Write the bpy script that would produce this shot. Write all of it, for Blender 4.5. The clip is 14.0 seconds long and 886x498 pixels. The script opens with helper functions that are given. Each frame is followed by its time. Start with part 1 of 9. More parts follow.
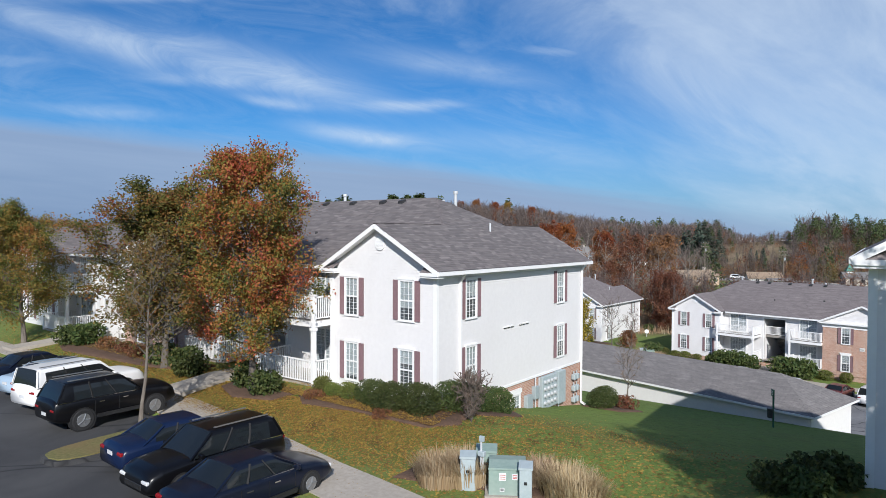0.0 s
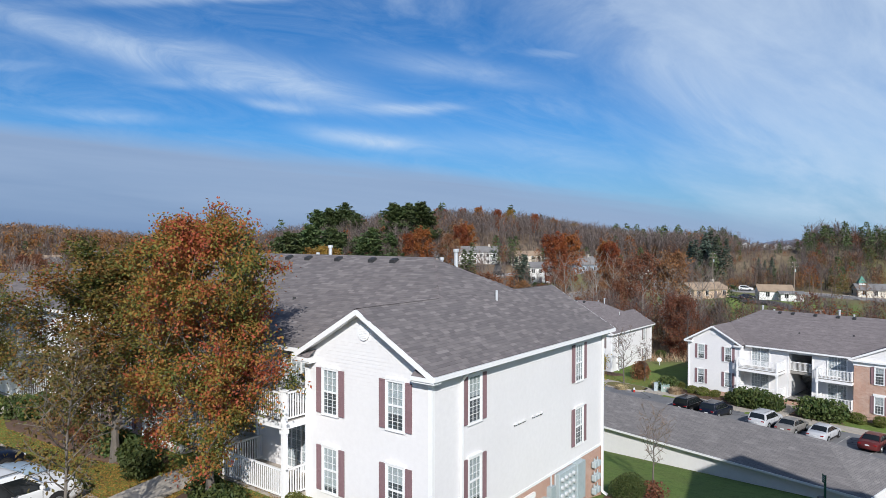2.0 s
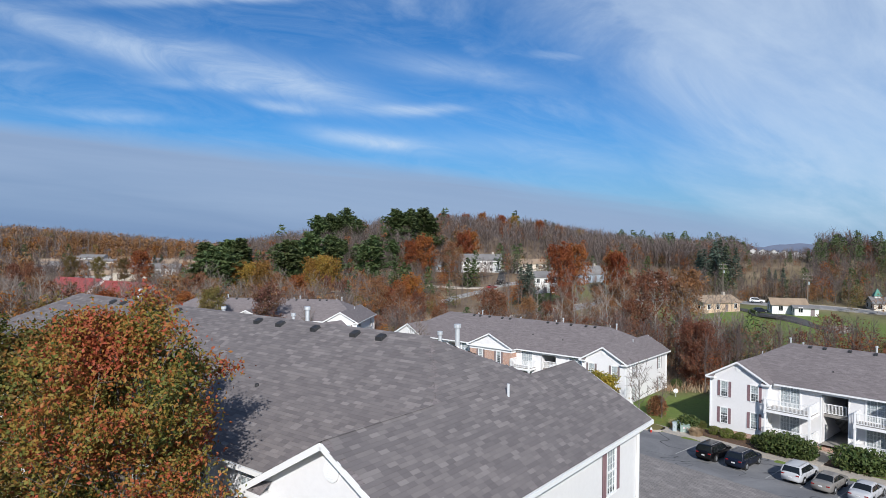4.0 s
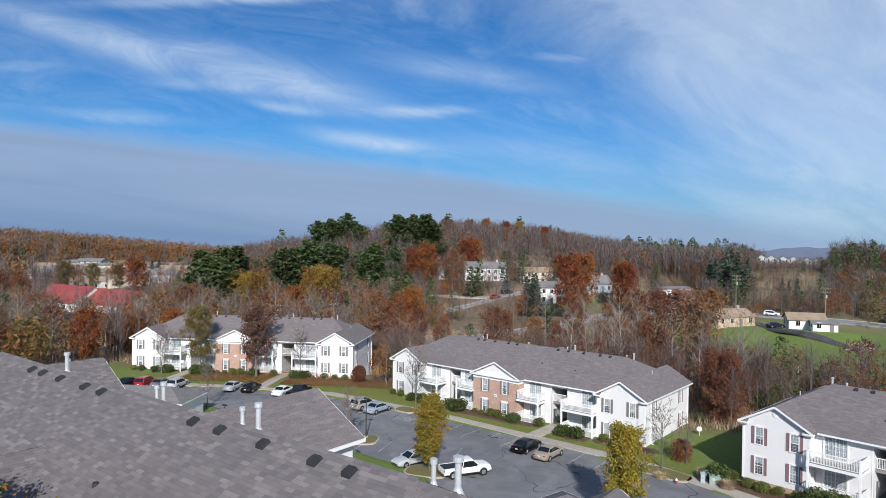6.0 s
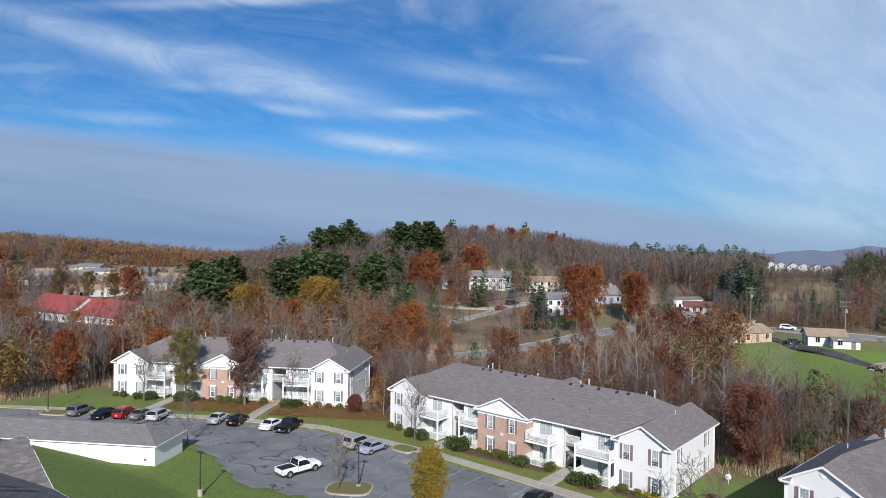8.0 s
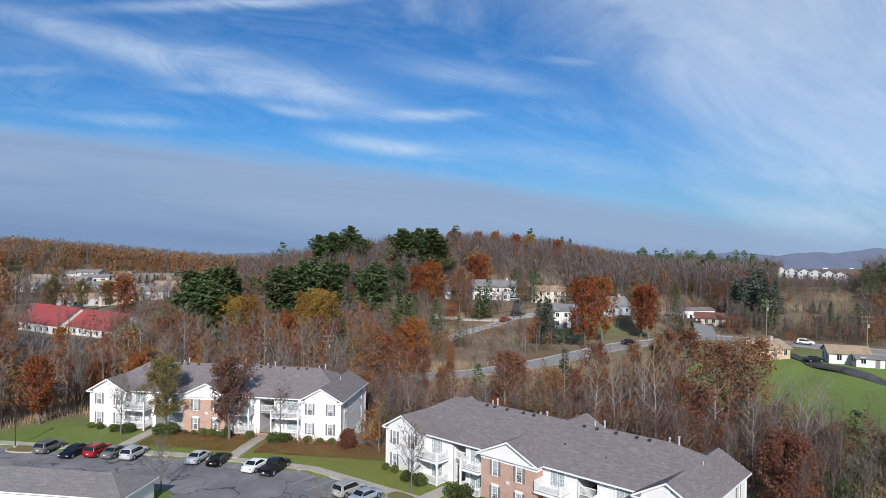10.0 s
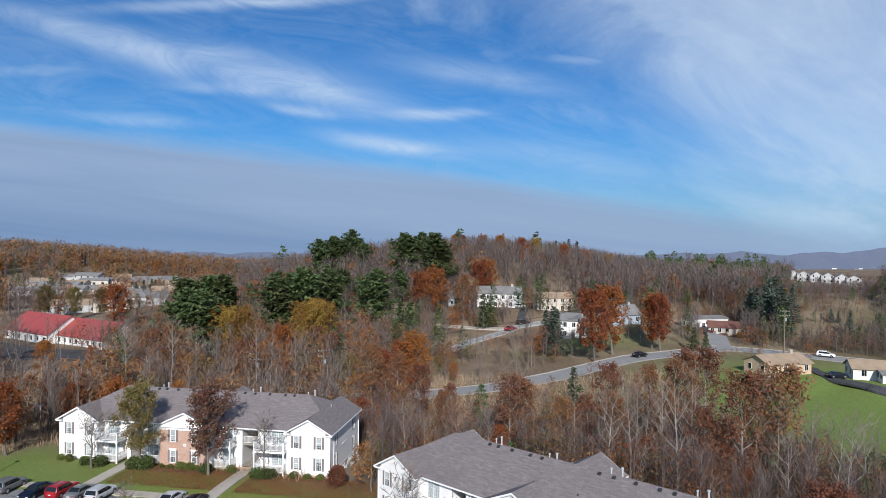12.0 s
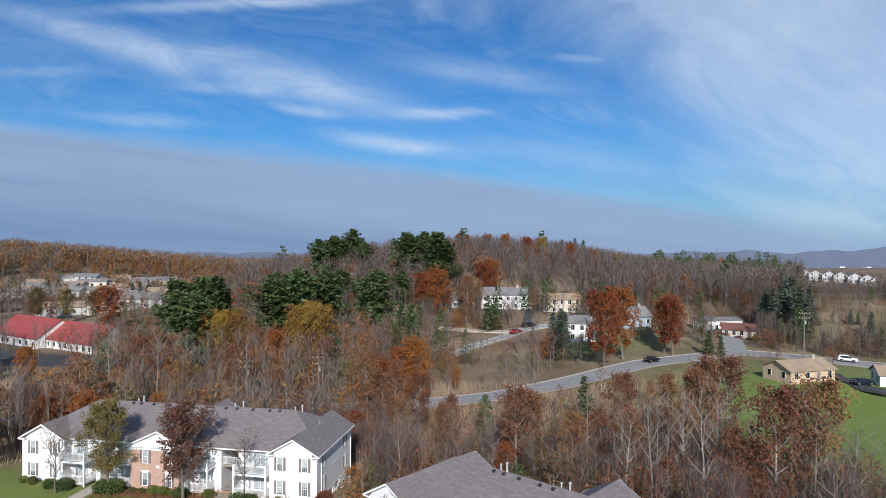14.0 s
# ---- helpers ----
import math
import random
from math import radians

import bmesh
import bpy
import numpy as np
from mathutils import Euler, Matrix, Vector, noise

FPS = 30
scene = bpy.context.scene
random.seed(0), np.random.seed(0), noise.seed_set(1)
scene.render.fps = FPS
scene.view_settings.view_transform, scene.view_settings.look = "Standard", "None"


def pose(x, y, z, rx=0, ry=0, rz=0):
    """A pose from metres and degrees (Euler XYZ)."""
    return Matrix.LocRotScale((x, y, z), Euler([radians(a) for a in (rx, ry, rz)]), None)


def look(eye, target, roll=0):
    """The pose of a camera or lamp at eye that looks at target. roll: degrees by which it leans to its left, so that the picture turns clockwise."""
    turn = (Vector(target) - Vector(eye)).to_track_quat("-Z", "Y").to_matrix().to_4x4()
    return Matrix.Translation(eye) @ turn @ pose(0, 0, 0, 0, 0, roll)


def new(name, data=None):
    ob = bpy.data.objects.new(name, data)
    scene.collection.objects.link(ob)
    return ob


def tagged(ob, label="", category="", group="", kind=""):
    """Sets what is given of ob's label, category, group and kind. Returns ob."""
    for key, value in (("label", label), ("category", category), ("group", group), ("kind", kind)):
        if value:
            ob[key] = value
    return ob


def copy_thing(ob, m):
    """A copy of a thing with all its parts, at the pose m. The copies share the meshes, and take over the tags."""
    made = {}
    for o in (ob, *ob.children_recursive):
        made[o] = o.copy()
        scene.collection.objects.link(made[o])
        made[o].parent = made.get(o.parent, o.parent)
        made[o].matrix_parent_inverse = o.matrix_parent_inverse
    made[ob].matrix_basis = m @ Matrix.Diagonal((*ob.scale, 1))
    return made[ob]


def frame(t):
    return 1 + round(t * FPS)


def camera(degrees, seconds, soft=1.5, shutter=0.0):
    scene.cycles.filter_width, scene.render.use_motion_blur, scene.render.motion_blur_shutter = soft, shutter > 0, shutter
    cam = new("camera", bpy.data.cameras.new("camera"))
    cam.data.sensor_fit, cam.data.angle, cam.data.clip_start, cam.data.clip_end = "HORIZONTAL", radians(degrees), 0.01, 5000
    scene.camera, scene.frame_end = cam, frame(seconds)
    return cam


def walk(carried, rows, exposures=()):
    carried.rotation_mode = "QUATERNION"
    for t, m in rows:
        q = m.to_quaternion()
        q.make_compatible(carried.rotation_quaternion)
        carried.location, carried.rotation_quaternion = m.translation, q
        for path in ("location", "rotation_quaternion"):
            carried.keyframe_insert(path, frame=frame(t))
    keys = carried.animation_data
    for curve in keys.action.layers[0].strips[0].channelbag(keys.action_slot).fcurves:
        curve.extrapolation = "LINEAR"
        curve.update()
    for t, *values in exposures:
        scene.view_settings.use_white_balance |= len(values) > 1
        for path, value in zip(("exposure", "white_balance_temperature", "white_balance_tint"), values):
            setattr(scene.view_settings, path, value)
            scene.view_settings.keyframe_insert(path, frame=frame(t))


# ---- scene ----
# ------------------------------------------------------------------ camera
cam = camera(68.3, 14.0, soft=0.5)
PATH = [
    (0.0, 15.098, -19.167, 6.509, 88.678, 37.130, 0.20),
    (0.5, 14.396, -18.176, 7.222, 88.756, 37.145, 0.11),
    (1.0, 13.694, -17.182, 7.925, 88.822, 37.188, 0.05),
    (1.5, 12.994, -16.188, 8.621, 88.878, 37.254, 0.03),
    (2.0, 12.288, -15.183, 9.310, 88.925, 37.333, 0.06),
    (2.5, 11.554, -14.152, 9.989, 88.964, 37.413, 0.11),
    (3.0, 10.767, -13.055, 10.653, 88.994, 37.486, 0.18),
    (3.5, 9.901, -11.857, 11.292, 89.017, 37.552, 0.26),
    (4.0, 8.954, -10.550, 11.905, 89.037, 37.613, 0.33),
    (4.5, 7.936, -9.148, 12.498, 89.060, 37.674, 0.39),
    (5.0, 6.869, -7.678, 13.082, 89.092, 37.745, 0.47),
    (5.5, 5.777, -6.180, 13.671, 89.132, 37.826, 0.52),
    (6.0, 4.680, -4.689, 14.280, 89.178, 37.917, 0.58),
    (6.5, 3.601, -3.214, 14.909, 89.224, 38.014, 0.63),
    (7.0, 2.539, -1.743, 15.557, 89.264, 38.111, 0.66),
    (7.5, 1.486, -0.266, 16.218, 89.299, 38.206, 0.68),
    (8.0, 0.431, 1.225, 16.885, 89.335, 38.298, 0.69),
    (8.5, -0.644, 2.745, 17.554, 89.373, 38.390, 0.70),
    (9.0, -1.738, 4.298, 18.228, 89.410, 38.481, 0.70),
    (9.5, -2.840, 5.890, 18.909, 89.442, 38.576, 0.69),
    (10.0, -3.937, 7.517, 19.593, 89.462, 38.678, 0.69),
    (10.5, -5.022, 9.178, 20.271, 89.465, 38.790, 0.69),
    (11.0, -6.101, 10.867, 20.919, 89.449, 38.909, 0.70),
    (11.5, -7.203, 12.582, 21.494, 89.418, 39.033, 0.70),
    (12.0, -8.335, 14.304, 21.951, 89.380, 39.156, 0.69),
    (12.5, -9.475, 16.022, 22.243, 89.344, 39.273, 0.67),
    (13.0, -10.616, 17.734, 22.359, 89.317, 39.384, 0.64),
    (13.5, -11.766, 19.431, 22.305, 89.306, 39.486, 0.59),
    (14.0, -12.924, 21.105, 22.096, 89.313, 39.577, 0.53),
]
walk(cam, [(t, pose(x, y, z, rx, 0, rz) @ pose(0, 0, 0, 0, 0, roll)) for t, x, y, z, rx, rz, roll in PATH])

# ------------------------------------------------------------------ light
SUN_AZ, SUN_EL = radians(-49.5), radians(30.0)
sun_dir = Vector((math.cos(SUN_AZ) * math.cos(SUN_EL), math.sin(SUN_AZ) * math.cos(SUN_EL), math.sin(SUN_EL)))
sun = new("sun", bpy.data.lights.new("sun", "SUN"))
sun.data.energy, sun.data.angle, sun.data.color = 4.0, radians(0.6), (1.0, 0.972, 0.945)
sun.matrix_world = look(sun_dir * 100, (0, 0, 0))
scene.view_settings.exposure = 0.35


def node(nt, kind):
    return nt.nodes.new(kind)


def maths(nt, op, a, b=None, c=None):
    n = nt.nodes.new("ShaderNodeMath")
    n.operation = op
    for k, v in enumerate((a, b, c)):
        if v is None:
            continue
        if isinstance(v, (int, float)):
            n.inputs[k].default_value = v
        else:
            nt.links.new(v, n.inputs[k])
    return n.outputs[0]


def ramp(nt, src, lo, hi, c0=(0, 0, 0, 1), c1=(1, 1, 1, 1)):
    n = nt.nodes.new("ShaderNodeValToRGB")
    n.color_ramp.elements[0].position, n.color_ramp.elements[1].position = lo, hi
    n.color_ramp.elements[0].color, n.color_ramp.elements[1].color = c0, c1
    nt.links.new(src, n.inputs[0])
    return n.outputs[0]


def mixcol(nt, fac, a, b, blend="MIX"):
    n = nt.nodes.new("ShaderNodeMix")
    n.data_type, n.blend_type = "RGBA", blend
    for sock, v in ((n.inputs[0], fac), (n.inputs[6], a), (n.inputs[7], b)):
        if isinstance(v, (int, float)):
            sock.default_value = v
        elif isinstance(v, tuple):
            sock.default_value = (*v[:3], 1)
        else:
            nt.links.new(v, sock)
    return n.outputs[2]


def noise_of(nt, vec, scale, detail=4.0, rough=0.55, dist=0.0):
    n = nt.nodes.new("ShaderNodeTexNoise")
    n.inputs["Scale"].default_value, n.inputs["Detail"].default_value = scale, detail
    n.inputs["Roughness"].default_value, n.inputs["Distortion"].default_value = rough, dist
    if vec is not None:
        nt.links.new(vec, n.inputs["Vector"])
    return n.outputs[0]


def make_sky():
    """A blue late-autumn sky: streaks of cirrus, a thin veil to the east, a low blue-grey bank of stratus."""
    w = bpy.data.worlds.new("sky")
    scene.world = w
    w.use_nodes = True
    nt = w.node_tree
    nt.nodes.clear()
    out, bg = node(nt, "ShaderNodeOutputWorld"), node(nt, "ShaderNodeBackground")
    sky = node(nt, "ShaderNodeTexSky")
    sky.sky_type, sky.sun_disc = "NISHITA", False
    sky.sun_elevation, sky.sun_rotation = SUN_EL, radians(90) - SUN_AZ
    sky.altitude, sky.air_density, sky.dust_density, sky.ozone_density = 300, 1.0, 0.6, 2.2
    tc = node(nt, "ShaderNodeTexCoord")
    # turn the directions so that y points down the flight line
    rot = node(nt, "ShaderNodeVectorRotate")
    rot.rotation_type = "Z_AXIS"
    rot.inputs["Angle"].default_value = radians(-38.0)
    nt.links.new(tc.outputs["Generated"], rot.inputs["Vector"])
    sep = node(nt, "ShaderNodeSeparateXYZ")
    nt.links.new(rot.outputs[0], sep.inputs[0])
    deep = maths(nt, "ADD", maths(nt, "ABSOLUTE", sep.outputs[1]), 0.06)
    X, Z = maths(nt, "DIVIDE", sep.outputs[0], deep), maths(nt, "DIVIDE", sep.outputs[2], deep)

    def field(tilt, su, sv, seed, detail, rough, dist):
        c, s = math.cos(radians(tilt)), math.sin(radians(tilt))
        a = maths(nt, "ADD", maths(nt, "MULTIPLY", X, c * su), maths(nt, "MULTIPLY", Z, s * su))
        b = maths(nt, "SUBTRACT", maths(nt, "MULTIPLY", Z, c * sv), maths(nt, "MULTIPLY", X, s * sv))
        comb = node(nt, "ShaderNodeCombineXYZ")
        nt.links.new(a, comb.inputs[0])
        nt.links.new(b, comb.inputs[1])
        comb.inputs[2].default_value = seed
        return noise_of(nt, comb.outputs[0], 1.0, detail, rough, dist)

    fine = field(-11, 6.0, 22.0, 2.3, 10.0, 0.70, 1.1)
    wisp = field(-20, 1.5, 6.0, 7.9, 6.0, 0.58, 0.6)
    broad = field(-8, 1.3, 3.0, 11.2, 4.0, 0.5, 0.3)
    warped = maths(nt, "ADD", Z, maths(nt, "MULTIPLY", maths(nt, "SUBTRACT", wisp, 0.5), 0.05))

    def streak(x0, z0, x1, z1, width, strength):
        """One feathered streak of cirrus between two directions of the sky."""
        dx, dz = x1 - x0, z1 - z0
        ln = math.hypot(dx, dz)
        c, s = dx / ln, dz / ln
        px, pz = maths(nt, "SUBTRACT", X, (x0 + x1) / 2), maths(nt, "SUBTRACT", warped, (z0 + z1) / 2)
        a = maths(nt, "DIVIDE", maths(nt, "ADD", maths(nt, "MULTIPLY", px, c), maths(nt, "MULTIPLY", pz, s)), ln * 0.62)
        n = maths(nt, "DIVIDE", maths(nt, "SUBTRACT", maths(nt, "MULTIPLY", pz, c), maths(nt, "MULTIPLY", px, s)), width)
        r2 = maths(nt, "ADD", maths(nt, "MULTIPLY", a, a), maths(nt, "MULTIPLY", n, n))
        return maths(nt, "MULTIPLY", maths(nt, "EXPONENT", maths(nt, "MULTIPLY", r2, -1.0)), strength)

    total = None
    for spec in ((-0.67, 0.325, -0.43, 0.262, 0.020, 0.75), (-0.47, 0.265, -0.25, 0.235, 0.032, 0.62), (-0.30, 0.245, -0.09, 0.195, 0.026, 0.6), (-0.47, 0.330, -0.12, 0.352, 0.010, 0.85),
                 (-0.55, 0.178, -0.37, 0.160, 0.010, 0.5), (-0.40, 0.214, -0.24, 0.212, 0.009, 0.5), (-0.27, 0.193, -0.19, 0.185, 0.007, 0.65), (-0.09, 0.186, 0.03, 0.181, 0.007, 0.75),
                 (-0.17, 0.152, -0.02, 0.130, 0.012, 0.95), (-0.08, 0.255, 0.16, 0.220, 0.020, 0.5), (0.02, 0.142, 0.29, 0.100, 0.020, 0.42), (-0.68, 0.237, -0.55, 0.236, 0.009, 0.45),
                 (0.14, 0.259, 0.21, 0.256, 0.007, 0.6), (0.38, 0.165, 0.49, 0.148, 0.012, 0.65), (-0.9, 0.20, -0.62, 0.16, 0.02, 0.4)):
        s = streak(*spec)
        total = s if total is None else maths(nt, "ADD", total, s)
    feather = ramp(nt, maths(nt, "ADD", maths(nt, "MULTIPLY", fine, 0.7), maths(nt, "MULTIPLY", wisp, 0.3)), 0.30, 0.66)
    cirrus = maths(nt, "MULTIPLY", total, maths(nt, "ADD", 0.20, maths(nt, "MULTIPLY", feather, 0.70)))
    fluff = field(-24, 3.0, 6.5, 4.4, 9.0, 0.62, 0.5)
    # the veil lies beyond a slanting line across the sky and thins out overhead
    q = maths(nt, "ADD", maths(nt, "ADD", X, 0.11), maths(nt, "MULTIPLY", maths(nt, "SUBTRACT", Z, 0.357), 1.5))
    edge = maths(nt, "ADD", q, maths(nt, "MULTIPLY", maths(nt, "SUBTRACT", fluff, 0.5), 0.6))
    veil = maths(nt, "MULTIPLY", ramp(nt, edge, -0.12, 0.30), maths(nt, "ADD", 0.40, maths(nt, "MULTIPLY", ramp(nt, fluff, 0.36, 0.70), 0.36)))
    veil = maths(nt, "MULTIPLY", veil, ramp(nt, sep.outputs[2], 0.38, 0.62, (1, 1, 1, 1), (0.12, 0.12, 0.12, 1)))
    thin = maths(nt, "MULTIPLY", ramp(nt, maths(nt, "ADD", maths(nt, "MULTIPLY", fine, 0.5), maths(nt, "MULTIPLY", broad, 0.5)), 0.46, 0.72), 0.22)
    cover = maths(nt, "MINIMUM", maths(nt, "MAXIMUM", maths(nt, "MAXIMUM", cirrus, thin), veil), 0.92)
    # low bank of stratus, its streaky upper edge falling towards the east
    lip = maths(nt, "SUBTRACT", maths(nt, "SUBTRACT", 0.112, maths(nt, "MULTIPLY", X, 0.092)), maths(nt, "MULTIPLY", maths(nt, "MAXIMUM", X, 0.0), 0.075))
    low = maths(nt, "MULTIPLY", maths(nt, "SUBTRACT", lip, Z), 10.0)
    layer = field(-6, 1.1, 20.0, 5.1, 6.0, 0.55, 0.4)
    low = maths(nt, "ADD", low, maths(nt, "MULTIPLY", maths(nt, "SUBTRACT", layer, 0.5), 0.8))
    bank = maths(nt, "MULTIPLY", ramp(nt, low, -0.12, 0.42), ramp(nt, X, 0.30, 0.75, (0.92, 0.92, 0.92, 1), (0.45, 0.45, 0.45, 1)))
    blue = mixcol(nt, 1.0, sky.outputs[0], SKY_TINT, "MULTIPLY")
    blue = mixcol(nt, ramp(nt, Z, -0.02, 0.16, (0.75, 0.75, 0.75, 1), (0, 0, 0, 1)), blue, (2.3, 3.6, 5.6))
    glow = node(nt, "ShaderNodeVectorMath")
    glow.operation = "DOT_PRODUCT"
    nt.links.new(tc.outputs["Generated"], glow.inputs[0])
    glow.inputs[1].default_value = (sun_dir.x, sun_dir.y, sun_dir.z)
    near_sun = ramp(nt, glow.outputs["Value"], 0.15, 1.0)
    col = mixcol(nt, cover, blue, CLOUD)
    col = mixcol(nt, maths(nt, "MULTIPLY", near_sun, 0.22), col, (7.0, 7.6, 8.4))
    deepbank = ramp(nt, maths(nt, "ADD", maths(nt, "MULTIPLY", low, 0.30), maths(nt, "MULTIPLY", layer, 0.45)), 0.2, 0.8, (*BANK_HIGH, 1), (*BANK_LOW, 1))
    col = mixcol(nt, bank, col, deepbank)
    nt.links.new(col, bg.inputs[0])
    bg.inputs[1].default_value = 0.095
    nt.links.new(bg.outputs[0], out.inputs[0])


SKY_TINT, CLOUD, BANK_HIGH, BANK_LOW = (0.175, 0.50, 0.83), (5.1, 6.15, 7.5), (2.9, 3.8, 5.4), (1.5, 2.35, 4.0)
make_sky()

# ------------------------------------------------------------------ materials
MATS = {}


def principled(name, rough=0.7, metal=0.0, spec=0.5):
    m = bpy.data.materials.new(name)
    m.use_nodes = True
    nt = m.node_tree
    b = nt.nodes["Principled BSDF"]
    b.inputs["Roughness"].default_value, b.inputs["Metallic"].default_value = rough, metal
    b.inputs["Specular IOR Level"].default_value = spec
    return m, nt, b


def bump(nt, b, src, strength, distance):
    n = nt.nodes.new("ShaderNodeBump")
    n.inputs["Strength"].default_value, n.inputs["Distance"].default_value = strength, distance
    nt.links.new(src, n.inputs["Height"])
    nt.links.new(n.outputs[0], b.inputs["Normal"])


def grained(name, c0, c1, scale=8.0, rough=0.7, metal=0.0, big=0.6, bumps=0.0, dist=0.01, c2=None, spec=0.4, stretch=(1, 1, 1), hue=0.0):
    """A surface with a fine grain between c0 and c1, broad stains, a little bump, and a shift from thing to thing."""
    if name in MATS:
        return MATS[name]
    m, nt, b = principled(name, rough, metal, spec)
    tc = node(nt, "ShaderNodeTexCoord")
    mp = node(nt, "ShaderNodeMapping")
    mp.inputs["Scale"].default_value = stretch
    nt.links.new(tc.outputs["Object"], mp.inputs[0])
    fine = noise_of(nt, mp.outputs[0], scale, 5.0, 0.6)
    broad = noise_of(nt, mp.outputs[0], scale * 0.07 + 0.05, 3.0, 0.5)
    col = mixcol(nt, ramp(nt, fine, 0.3, 0.7), c0, c1)
    col = mixcol(nt, maths(nt, "MULTIPLY", ramp(nt, broad, 0.4, 0.72), big), col, c2 or tuple(k * 0.72 for k in c0))
    if hue:
        info = node(nt, "ShaderNodeObjectInfo")
        hsv = node(nt, "ShaderNodeHueSaturation")
        nt.links.new(maths(nt, "ADD", maths(nt, "MULTIPLY", info.outputs["Random"], hue), 1 - hue / 2), hsv.inputs["Value"])
        nt.links.new(col, hsv.inputs["Color"])
        col = hsv.outputs[0]
    nt.links.new(col, b.inputs["Base Color"])
    if bumps:
        bump(nt, b, fine, bumps, dist)
    MATS[name] = m
    return m


def shingle_mat(name, base, warm):
    m, nt, b = principled(name, 0.92, 0, 0.2)
    tc = node(nt, "ShaderNodeTexCoord")
    br = node(nt, "ShaderNodeTexBrick")
    br.offset, br.squash = 0.37, 1.0
    br.inputs["Scale"].default_value = 1.0
    br.inputs["Brick Width"].default_value, br.inputs["Row Height"].default_value = 0.42, 0.115
    br.inputs["Mortar Size"].default_value, br.inputs["Bias"].default_value = 0.006, 0.0
    br.inputs["Color1"].default_value, br.inputs["Color2"].default_value = (*base, 1), (*warm, 1)
    br.inputs["Mortar"].default_value = (*(k * 0.55 for k in base), 1)
    uv = node(nt, "ShaderNodeUVMap")
    uv.uv_map = "slope"
    nt.links.new(uv.outputs[0], br.inputs["Vector"])
    mp = node(nt, "ShaderNodeMapping")
    mp.inputs["Scale"].default_value = (0.9, 3.4, 1)
    nt.links.new(uv.outputs[0], mp.inputs[0])
    tab = noise_of(nt, mp.outputs[0], 1.0, 3.0, 0.7)
    broad = noise_of(nt, tc.outputs["Object"], 0.25, 3.0, 0.5)
    grain = noise_of(nt, tc.outputs["Object"], 60.0, 2.0, 0.6)
    col = mixcol(nt, maths(nt, "MULTIPLY", ramp(nt, tab, 0.50, 0.78), 0.55), br.outputs[0], tuple(min(1, k * 1.75) for k in warm))
    col = mixcol(nt, maths(nt, "MULTIPLY", ramp(nt, broad, 0.42, 0.7), 0.3), col, tuple(k * 0.8 for k in base))
    col = mixcol(nt, maths(nt, "MULTIPLY", grain, 0.25), col, tuple(k * 0.6 for k in base))
    nt.links.new(col, b.inputs["Base Color"])
    bump(nt, b, br.outputs["Fac"], -0.6, 0.01)
    MATS[name] = m
    return m


def brick_mat(name, c1, c2, mortar):
    m, nt, b = principled(name, 0.88, 0, 0.25)
    uv = node(nt, "ShaderNodeUVMap")
    uv.uv_map = "slope"
    br = node(nt, "ShaderNodeTexBrick")
    br.inputs["Scale"].default_value = 1.0
    br.inputs["Brick Width"].default_value, br.inputs["Row Height"].default_value = 0.215, 0.075
    br.inputs["Mortar Size"].default_value = 0.007
    br.inputs["Color1"].default_value, br.inputs["Color2"].default_value, br.inputs["Mortar"].default_value = (*c1, 1), (*c2, 1), (*mortar, 1)
    nt.links.new(uv.outputs[0], br.inputs["Vector"])
    tc = node(nt, "ShaderNodeTexCoord")
    fine, broad = noise_of(nt, tc.outputs["Object"], 9.0, 4.0), noise_of(nt, tc.outputs["Object"], 0.7, 3.0)
    col = mixcol(nt, maths(nt, "MULTIPLY", ramp(nt, fine, 0.4, 0.75), 0.4), br.outputs[0], tuple(k * 0.55 for k in c1))
    col = mixcol(nt, maths(nt, "MULTIPLY", ramp(nt, broad, 0.45, 0.7), 0.25), col, mortar)
    nt.links.new(col, b.inputs["Base Color"])
    bump(nt, b, br.outputs["Fac"], -0.7, 0.012)
    MATS[name] = m
    return m


